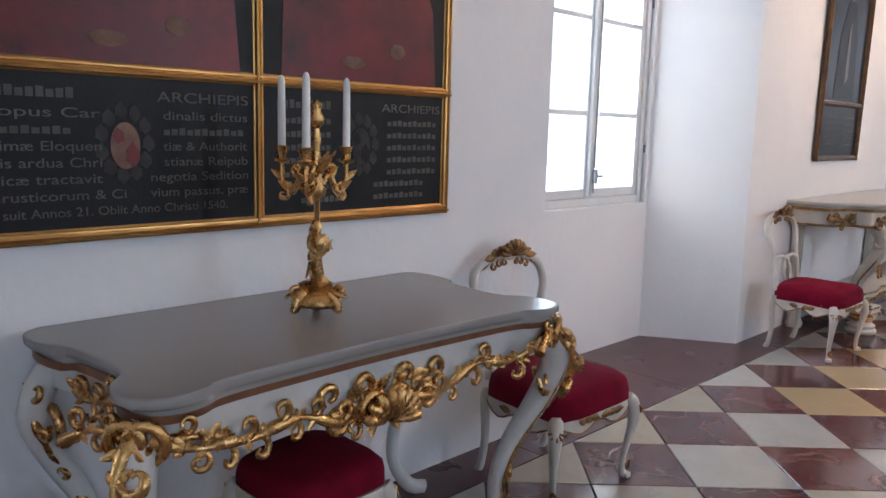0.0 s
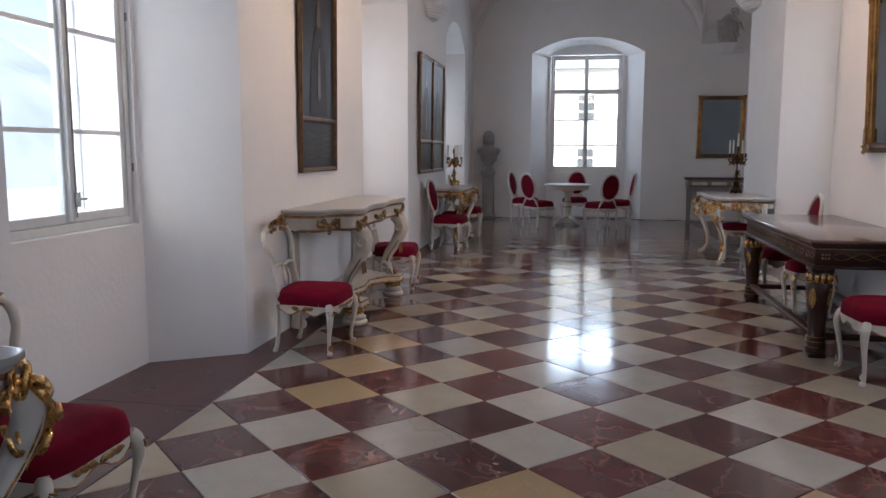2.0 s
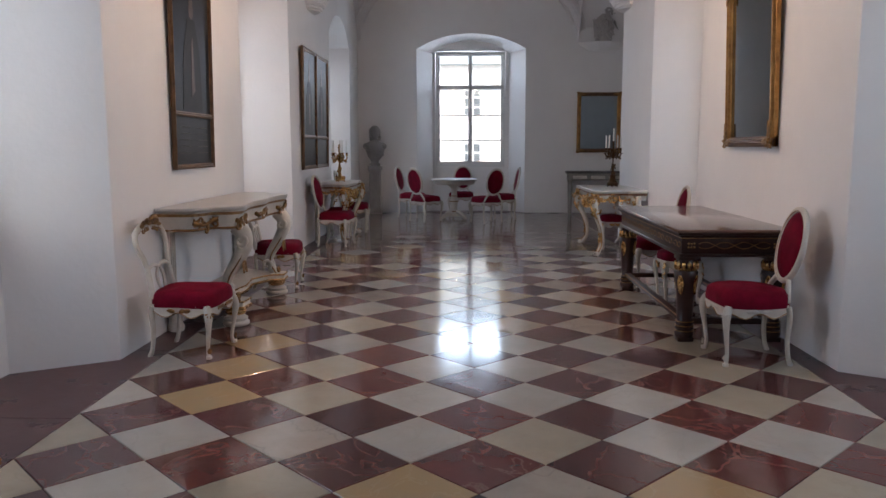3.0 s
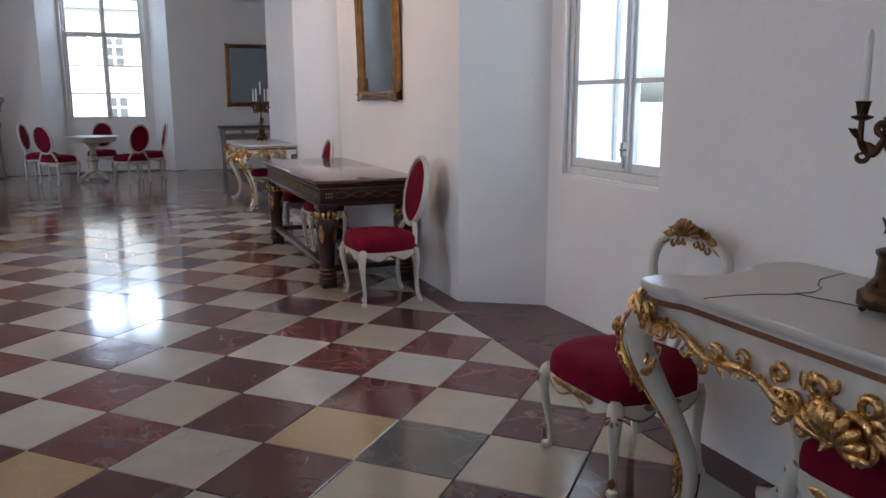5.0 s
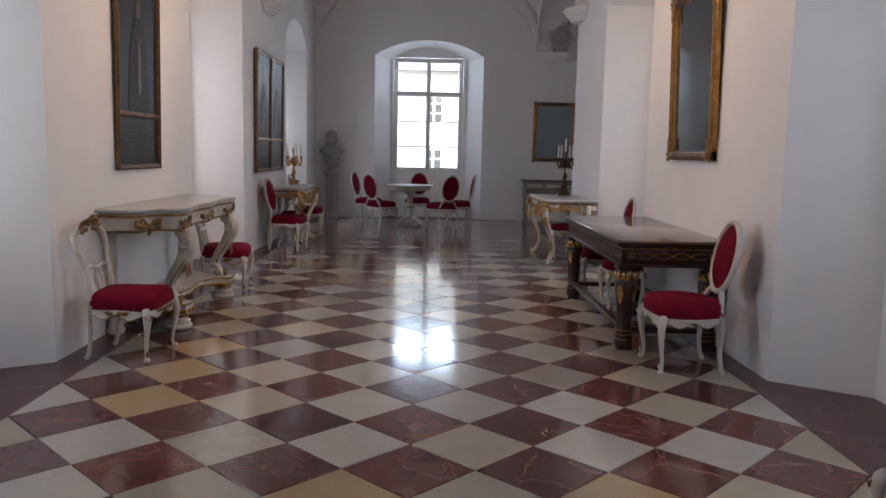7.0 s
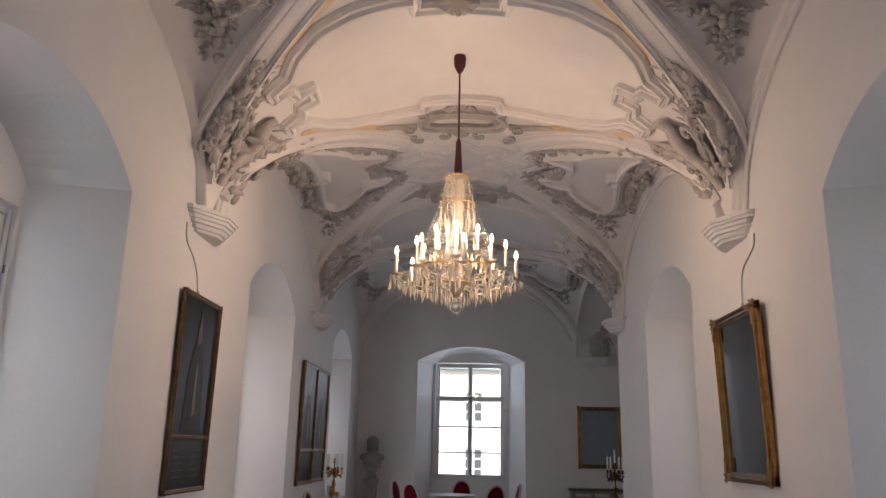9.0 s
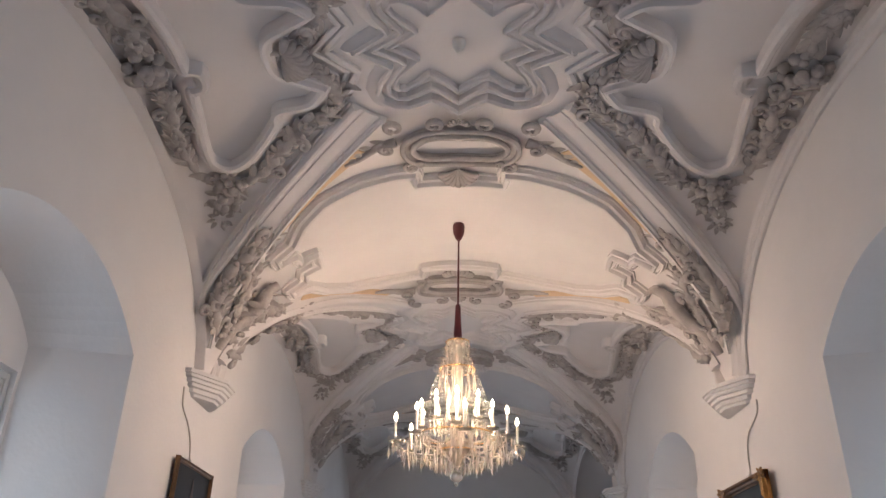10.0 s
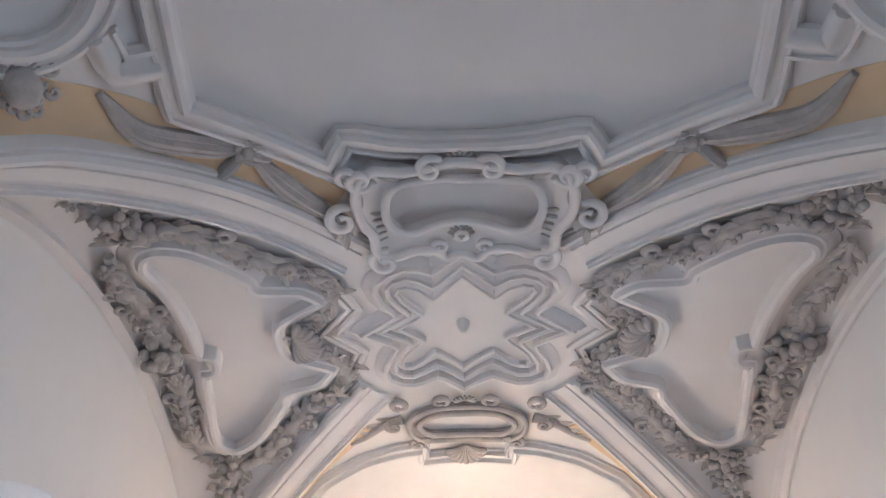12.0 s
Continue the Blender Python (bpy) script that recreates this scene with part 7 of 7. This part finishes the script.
def ribbon(parent, yc, sx, sy, rng):
    """Crossed palm ribbons tied with a rosette between rib and panel."""
    for plan in ([(1.62, 0.37), (1.53, 0.63), (1.26, 0.82), (1.12, 0.88)], [(1.12, 0.88), (1.04, 1.06), (0.96, 1.2), (0.83, 1.37), (0.69, 1.52)], [(1.31, 1.02), (1.22, 0.96), (1.12, 0.88)], [(1.02, 0.98), (1.08, 0.93), (1.12, 0.88)]):
        run = smooth_path(plan, 6)
        n0 = len(run)
        for off in (-0.035, 0.0, 0.035):
            bm = bmesh.new()
            pts, nor = zip(*[soft_point(side_x(sx * (x + off * 0.7 * math.sin(3.1 * i / n0))), yc + sy * (y + off * 0.7 * math.sin(3.1 * i / n0)), 0.03 + 0.015 * math.sin(3.1 * i / n0) - abs(off) * 0.3, 0.04) for i, (x, y) in enumerate(run)])
            sweep(bm, pts, nor, [(-0.03, -0.02), (-0.026, 0.012), (0.0, 0.028), (0.026, 0.012), (0.03, -0.02)], False, [0.45 + 0.6 * math.sin(math.pi * (0.08 + 0.84 * i / n0)) for i in range(n0)])
            put(bm, "ribbon", STUCCO, parent, "twisted stucco ribbon")
    bm = bmesh.new()
    p, n = soft_point(side_x(sx * 1.12), yc + sy * 0.88, 0.05, 0.04)
    rosette(bm, p, n, 0.075, 6)
    ball(bm, p + n * 0.02, 0.035, 2)
    put(bm, "knot", STUCCO, parent, "stucco rosette tying the ribbons")
    bm = bmesh.new()
    p, n = soft_point(side_x(sx * 1.84), yc + sy * 0.2, 0.03, 0.04)
    ball(bm, p + n * 0.03, 0.085, 3, (0.85, 1.05, 1.0))
    a = n.orthogonal().normalized()
    b = n.cross(a)
    for k in range(16):
        t = 6.283 * k / 16
        q = p + (a * math.cos(t) + b * math.sin(t)) * rng.uniform(0.08, 0.115) + n * 0.01
        scroll(bm, q, a * math.sin(t) - b * math.cos(t), n, 0.06, rng.choice((-1, 1)), thick=0.2)
    put(bm, "plain_boss", STUCCO, parent, "plain rounded stucco boss ringed with curls")


def long_panel(parent, yc, seed, outline, ends, fine):
    rng = random.Random(seed)
    first = yc < 0

    def P(dx, dy, lift=0.0):
        return soft_point(side_x(dx), yc + dy, lift, 0.04)

    plan = densify([(side_x(x), yc + y) for x, y in fourfold(outline)], 0.04, True)
    pts, nor = on_vault(plan, -0.004, 0.03)
    w, h = (0.165, 0.105) if first else (0.13, 0.1)
    prof = [(-w / 2, 0), (-w / 2, h * 0.55), (-w * 0.38, h * 0.6), (-w * 0.34, h * 0.85), (-w * 0.22, h), (-w * 0.05, h * 0.95), (0.02 * w, h * 0.6), (w * 0.22, h * 0.5), (w * 0.27, h * 0.7), (w * 0.38, h * 0.66), (w * 0.42, h * 0.3), (w / 2, h * 0.25), (w / 2, 0)]
    bm = bmesh.new()
    sweep(bm, pts, nor, prof, True)
    put(bm, "panel_moulding", VAULT, parent, "stepped moulding of the long ceiling panel")
    for sx in (-1, 1):
        for sy in ends:
            # ochre field between rib and panel
            bm = bmesh.new()
            band = [tuple(p) for p in smooth_path([(side_x(sx * x), yc + sy * y) for x, y in (((1.95, 0.22), (1.82, 0.36), (1.6, 0.55), (1.3, 0.86), (1.02, 1.14), (0.74, 1.4)) if first else ((1.6, 0.66), (1.4, 0.82), (1.15, 1.06), (0.95, 1.22), (0.78, 1.38)))], 6)]
            pts, nor = on_vault(band, 0.006, 0.03)
            half = 0.14 if first else 0.055
            sweep(bm, pts, nor, [(-half, -0.01), (-half, 0.002), (-half * 0.5, 0.004), (0, 0.005), (half * 0.5, 0.004), (half, 0.002), (half, -0.01)], False, [1.15 - 0.3 * i / len(pts) for i in range(len(pts))])
            part("ochre_band", bm, OCHRE, parent, "ochre painted band")
            if first:
                ribbon(parent, yc, sx, sy, rng)
                continue
            for k, (run, size) in enumerate((([(2.17, 0.2), (2.1, 0.38), (1.96, 0.56), (1.78, 0.7), (1.58, 0.8)], 0.16), ([(2.14, 0.08), (2.0, 0.18), (1.88, 0.32), (1.76, 0.5)], 0.15))):
                bm = bmesh.new()
                run = [tuple(p) for p in smooth_path(run, 10 if fine else 6)]
                strand(bm, [(sx * x, sy * y) for x, y in run], size, rng, P)
                put(bm, "garland", STUCCO, parent, "stucco foliage beside the impost")
        if first:
            bm = bmesh.new()
            ring = [(side_x(sx * (1.73 + 0.3 * math.cos(t))), yc - 0.3 + 0.42 * math.sin(t)) for t in np.linspace(0, 2 * math.pi, 60, endpoint=False)]
            pts, nor = on_vault(ring, -0.004, 0.03)
            sweep(bm, pts, nor, prof, True)
            put(bm, "medallion_moulding", VAULT, parent, "moulded oval medallion")
            bm = bmesh.new()
            pts, nor = on_vault(densify([(side_x(sx * x), yc + y) for x, y in ((1.38, 0.3), (1.53, 0.28), (1.55, 0.12))], 0.03), -0.002, 0.03)
            sweep(bm, pts, nor, prof, False)
            put(bm, "panel_break", VAULT, parent, "stepped break in the panel moulding")
            continue
        # plain swelling figure between the garlands
        bm = bmesh.new()
        pts = [soft_point(side_x(sx * x), yc + y, l, 0.04)[0] for x, y, l in ((2.17, 0.02, 0.02), (2.1, -0.02, 0.06), (2.0, 0.02, 0.085), (1.88, 0.0, 0.09), (1.79, -0.02, 0.07), (1.72, 0.0, 0.07))]
        tube(bm, smooth_path(pts, 4), [0.04, 0.05, 0.06, 0.075, 0.045, 0.045], 10, up=(0, 1, 0))
        for k in range(14):
            p, n = soft_point(side_x(sx * rng.uniform(1.72, 2.14)), yc + rng.uniform(-0.14, 0.14), 0.05, 0.04)
            leaf(bm, p, (rng.uniform(-1, 1), rng.uniform(-1, 1), rng.uniform(-0.5, 0.5)), n, rng.uniform(0.1, 0.17), 0.06, 0.3)
        put(bm, "stucco_figure", STUCCO, parent, "plain stucco figure at the impost")


def corbel(y, side, x=None, turned=False):
    c = thing("corbel", "moulded white plaster corbel carrying the vault ribs", "corbel", "wall corbels")
    bm = bmesh.new()
    plan = [(0, -0.46), (0.05, -0.46), (0.25, -0.12), (0.25, 0.12), (0.05, 0.46), (0, 0.46)]
    rings = []
    for f, z in ((1.0, 0.0), (1.0, -0.03), (0.94, -0.034), (0.94, -0.055), (0.86, -0.06), (0.86, -0.085), (0.78, -0.09), (0.78, -0.115), (0.68, -0.12), (0.66, -0.15), (0.56, -0.155), (0.54, -0.175)):
        rings.append([bm.verts.new((x * f, y * f, z)) for x, y in plan])
    for p, q in zip(rings, rings[1:]):
        for k in range(6):
            bm.faces.new((p[k], p[(k + 1) % 6], q[(k + 1) % 6], q[k]))
    bm.faces.new(rings[0])
    bm.faces.new(rings[-1][::-1])
    part("console_block", bm, PLASTER, c)
    c.matrix_basis = pose(x if x is not None else (XL if side < 0 else XR), y, ZS + 0.01, 0, 0, 0 if side < 0 else 180) if not turned else pose(x, y, ZS + 0.01, 0, 0, -90)
    return c


for y in (-2.0, 3.0, 8.0):
    for side in (-1, 1):
        corbel(y, side)
far = corbel(Y1, 0, 2.95, True)
far.matrix_basis = far.matrix_basis @ Matrix.Diagonal((1.0, 1.05, 1.0, 1.0))
for b, y0 in enumerate(BAYS):
    roof = ceiling if y0 < 8 else far_ceiling
    for sx in (-1, 1):
        for sy in (-1, 1):
            groin_rib(roof, y0, sx, sy)
        wall_rib(roof, y0, sx)
        if b > 0:
            side_cell(roof, y0, sx, b == 1, 31 + b * 7 + sx)
    if b > 0:
        star_field(roof, y0, b == 1)
for yc, outline, ends, fine in ((3.0, PANEL, (-1, 1), True), (-2.0, PANEL_BACK, (1,), True), (8.0, PANEL, (-1, 1), False)):
    long_panel(ceiling, yc, 50 + int(yc), outline, ends, fine)
    for sy in ends:
        cartouche(ceiling, yc, sy, 70 + int(yc) + sy, fine)
# carved pendant rising from the far corbel
pendant = thing("stucco_pendant", "grey stucco foliage rising above the far corbel", "ornament")
rng = random.Random(88)
bm = bmesh.new()
lathe(bm, [(0.1, 0.0), (0.16, 0.1), (0.2, 0.3), (0.17, 0.5), (0.22, 0.66), (0.3, 0.86), (0.34, 0.95)], 14, (2.95, Y1 - 0.02, ZS), squash=(1, 0.7))
put(bm, "core", STUCCO, pendant)
bm = bmesh.new()
for k in range(46):
    t, h = rng.uniform(3.3, 6.1), rng.uniform(0.02, 0.9)
    r = 0.14 + 0.16 * h
    n = Vector((math.cos(t), 0.7 * math.sin(t), -0.2))
    p = Vector((2.95 + r * math.cos(t), Y1 - 0.02 + 0.7 * r * math.sin(t), ZS + h))
    if k % 5 == 0:
        scroll(bm, p, (math.sin(t), -math.cos(t), 0.5), n, 0.13, rng.choice((-1, 1)))
    else:
        leaf(bm, p, (math.sin(t) * rng.uniform(-1, 1), -math.cos(t) * rng.uniform(-1, 1), rng.choice((-1, 1))), n, rng.uniform(0.12, 0.2), 0.08, 0.25)
put(bm, "foliage", STUCCO, pendant, "stucco leaves and scrolls")
# smoke detector at the middle of the star
bm = bmesh.new()
lathe(bm, [(0.045, 0.0), (0.045, -0.02), (0.038, -0.03), (0.034, -0.06), (0.02, -0.068), (0.018, -0.085), (0.006, -0.09)], 18, (XO, 0.54, ZC - 0.002))
put(bm, "detector", WAX, tagged(new("smoke_detector"), "small white smoke detector on the vault", "smoke detector"))

# ---- floor tiles and border slabs ----
def stone(name, a, b, veins, rough=0.12, scale=5.0, vein=None, rand=0.12):
    m = material(name, a, rough, second=b, scale=scale, rough_var=0.055, rand=rand, bump=0.035, bump_scale=9, spec=0.65)
    nt = m.node_tree
    bs = nt.nodes["Principled BSDF"]
    col = bs.inputs["Base Color"].links[0].from_socket
    co = nt.nodes.new("ShaderNodeTexCoord")
    oi = nt.nodes.new("ShaderNodeObjectInfo")
    geo = nt.nodes.new("ShaderNodeNewGeometry")
    wv = nt.nodes.new("ShaderNodeTexNoise")
    wv.noise_dimensions = "4D"
    wv.inputs["Scale"].default_value = 3.2
    wv.inputs["Detail"].default_value = 5
    wv.inputs["Distortion"].default_value = 0.8
    nt.links.new(geo.outputs["Position"], wv.inputs["Vector"])
    ml = nt.nodes.new("ShaderNodeMath")
    ml.operation = "MULTIPLY"
    ml.inputs[1].default_value = 40
    nt.links.new(oi.outputs["Random"], ml.inputs[0])
    nt.links.new(ml.outputs[0], wv.inputs["W"])
    rp = nt.nodes.new("ShaderNodeValToRGB")
    el = rp.color_ramp.elements
    el[0].position, el[0].color = 0.485, (0, 0, 0, 1)
    el[1].position, el[1].color = 0.5, (1, 1, 1, 1)
    e = el.new(0.515)
    e.color = (0, 0, 0, 1)
    nt.links.new(wv.outputs["Fac"], rp.inputs[0])
    mm = nt.nodes.new("ShaderNodeMath")
    mm.operation = "MULTIPLY"
    mm.inputs[1].default_value = veins
    nt.links.new(rp.outputs[0], mm.inputs[0])
    mx = nt.nodes.new("ShaderNodeMix")
    mx.data_type = "RGBA"
    mx.inputs[7].default_value = (*vein, 1)
    nt.links.new(mm.outputs[0], mx.inputs[0])
    nt.links.new(col, mx.inputs[6])
    nt.links.new(mx.outputs[2], bs.inputs["Base Color"])
    return m


LIGHT = [stone("cream_marble", (0.37, 0.325, 0.245), (0.30, 0.25, 0.18), 0.16, vein=(0.26, 0.2, 0.14)),
         stone("pale_grey_marble", (0.38, 0.36, 0.32), (0.31, 0.29, 0.255), 0.18, vein=(0.27, 0.25, 0.22)),
         stone("yellow_marble", (0.36, 0.25, 0.125), (0.31, 0.24, 0.15), 0.15, vein=(0.5, 0.42, 0.3)),
         stone("mottled_marble", (0.34, 0.30, 0.25), (0.24, 0.19, 0.155), 0.4, vein=(0.2, 0.17, 0.14))]
DARK = [stone("red_marble", (0.125, 0.038, 0.032), (0.085, 0.028, 0.026), 0.5, vein=(0.26, 0.15, 0.12)),
        stone("brown_red_marble", (0.085, 0.030, 0.027), (0.06, 0.022, 0.02), 0.45, vein=(0.2, 0.11, 0.09)),
        stone("purple_red_marble", (0.11, 0.046, 0.044), (0.08, 0.034, 0.034), 0.55, vein=(0.24, 0.16, 0.14))]
GREEN = stone("grey_green_marble", (0.12, 0.12, 0.105), (0.08, 0.07, 0.06), 0.4, vein=(0.22, 0.2, 0.18))
TILE = 0.29
I0, I1 = -6, 8


def tile_mesh(name, corners, mat):
    """A thin slab with worn, chamfered edges; corners round its middle."""
    bm = bmesh.new()
    c = np.mean(corners, axis=0)
    rings = []
    for g, z in ((0.0022, -0.008), (0.0022, -0.0022), (0.005, 0.0)):
        ring = []
        for x, y in corners:
            v = np.array((x, y)) - c
            ring.append(bm.verts.new((*(c + v * (1 - 1.6 * g / np.linalg.norm(v))), z)))
        rings.append(ring)
    n = len(corners)
    for a, b in zip(rings, rings[1:]):
        for k in range(n):
            bm.faces.new((a[k], a[(k + 1) % n], b[(k + 1) % n], b[k]))
    bm.faces.new(rings[-1])
    me = bpy.data.meshes.new(name)
    bmesh.ops.recalc_face_normals(bm, faces=bm.faces)
    bm.to_mesh(me)
    bm.free()
    me.materials.append(mat)
    return me


SHAPES = {"full": [(-TILE, 0), (0, -TILE), (TILE, 0), (0, TILE)], "west": [(0, -TILE), (TILE, 0), (0, TILE)], "east": [(0, -TILE), (0, TILE), (-TILE, 0)]}
meshes = {}
rng = random.Random(12)
CHOSEN = {(4, -1): LIGHT[2], (6, -1): LIGHT[0], (2, 1): LIGHT[0], (0, 1): LIGHT[1], (4, 1): LIGHT[1], (-2, 1): LIGHT[3], (-4, 3): LIGHT[2], (-4, 5): LIGHT[2], (-4, 1): LIGHT[1], (-6, 1): LIGHT[0],
          (2, -1): LIGHT[3], (2, 3): LIGHT[1], (-2, 3): LIGHT[0], (0, 3): LIGHT[1], (4, 3): LIGHT[1], (6, 3): LIGHT[0], (6, 1): LIGHT[1], (-2, -1): LIGHT[0], (0, -1): LIGHT[2], (3, 0): DARK[1], (1, 0): DARK[0], (-1, 0): DARK[1], (-3, 0): DARK[0], (5, 0): DARK[0], (5, 2): DARK[0], (-5, 2): DARK[2], (-5, 0): DARK[2], (5, -2): GREEN, (6, -3): LIGHT[0], (7, -2): DARK[2]}
rest = {}
count = 0
for j in list(range(-12, 44)) + list(range(-23, -12)):
    for i in range(I0, I1 + 1):
        if (i + j) % 2 == 0:
            continue
        pool = LIGHT if i % 2 == 0 else DARK
        mat = CHOSEN.get((i, j)) or (rng.choice((pool[0], pool[1], pool[1], pool[0], pool[1], pool[0], pool[2], pool[-1])) if pool is LIGHT else rng.choice((pool[0], pool[0], pool[1], pool[2])))
        shape = "west" if i == I0 else "east" if i == I1 else "full"
        x, y = i * TILE, j * TILE
        if y > Y1 - 0.05 or y < Y0:
            continue
        tip = (rng.uniform(-0.12, 0.12), rng.uniform(-0.12, 0.12))
        if -4 <= j < 30 and count < 300:
            count += 1
            key = (shape, mat.name)
            if key not in meshes:
                meshes[key] = tile_mesh("tile", SHAPES[shape], mat)
            ob = new("tile", meshes[key])
            ob.parent = floor
            ob.matrix_basis = pose(x, y, rng.uniform(-0.0008, 0.0004), tip[0], tip[1], 0)
        else:
            rest.setdefault(mat.name, (mat, []))[1].append((shape, x, y, tip))
for mat, items in rest.values():
    verts, faces = [], []
    for shape, x, y, tip in items:
        base = len(verts)
        pts = SHAPES[shape]
        k = len(pts)
        for z, f in ((-0.008, 0.99), (0.0, 0.985)):
            for px, py in pts:
                verts.append((x + px * f, y + py * f, z + (radians(tip[0]) * py - radians(tip[1]) * px if z == 0.0 else 0)))
        faces += [tuple(base + q for q in range(k - 1, -1, -1)), tuple(base + k + q for q in range(k))]
        faces += [(base + q, base + (q + 1) % k, base + k + (q + 1) % k, base + k + q) for q in range(k)]
    me = bpy.data.meshes.new("far_tiles")
    me.from_pydata(verts, [], faces)
    me.materials.append(mat)
    ob = new("far_tiles", me)
    ob.parent = floor
    tagged(ob, "marble floor tiles farther down the hall", kind="stuff")

# border slabs along the walls and in the window bays
XA, XB = I0 * TILE - 0.004, I1 * TILE + 0.004


def slab_part(pts, top=0.0):
    bm = bmesh.new()
    vs = prism(bm, pts, -0.008, top)
    bm.normal_update()
    return part("border_slab", bm, RED_STONE, floor, "dark red marble border slab")


for y in BAYS:
    for k in range(2):
        a, b = y - 1.3 + 1.3 * k + 0.002, y + 1.3 * k - 0.002
        slab_part([(XL - 0.6, a), (XA, a), (XA, b), (XL - 0.6, b)])
        if y < 8:
            slab_part([(XB, a), (XR + 0.6, a), (XR + 0.6, b), (XB, b)])
    for k in range(2):
        a, b = y + 1.3 + 1.2 * k + 0.002, y + 1.3 + 1.2 * (k + 1) - 0.002
        if b < Y1 + 0.3:
            b = min(b, Y1)
            slab_part([(XL - 0.01, a), (XA, a), (XA, b), (XL - 0.01, b)])
            if y < 8 and b < 8.1:
                slab_part([(XB, a), (XR + 0.01, a), (XR + 0.01, b), (XB, b)])
slab_part([(XB, 8.05), (XE, 8.05), (XE, Y1), (XB, Y1)])
slab_part([(-0.78, Y1 + 0.002), (1.42, Y1 + 0.002), (1.2, Y1 + 0.55), (-0.5, Y1 + 0.55)])
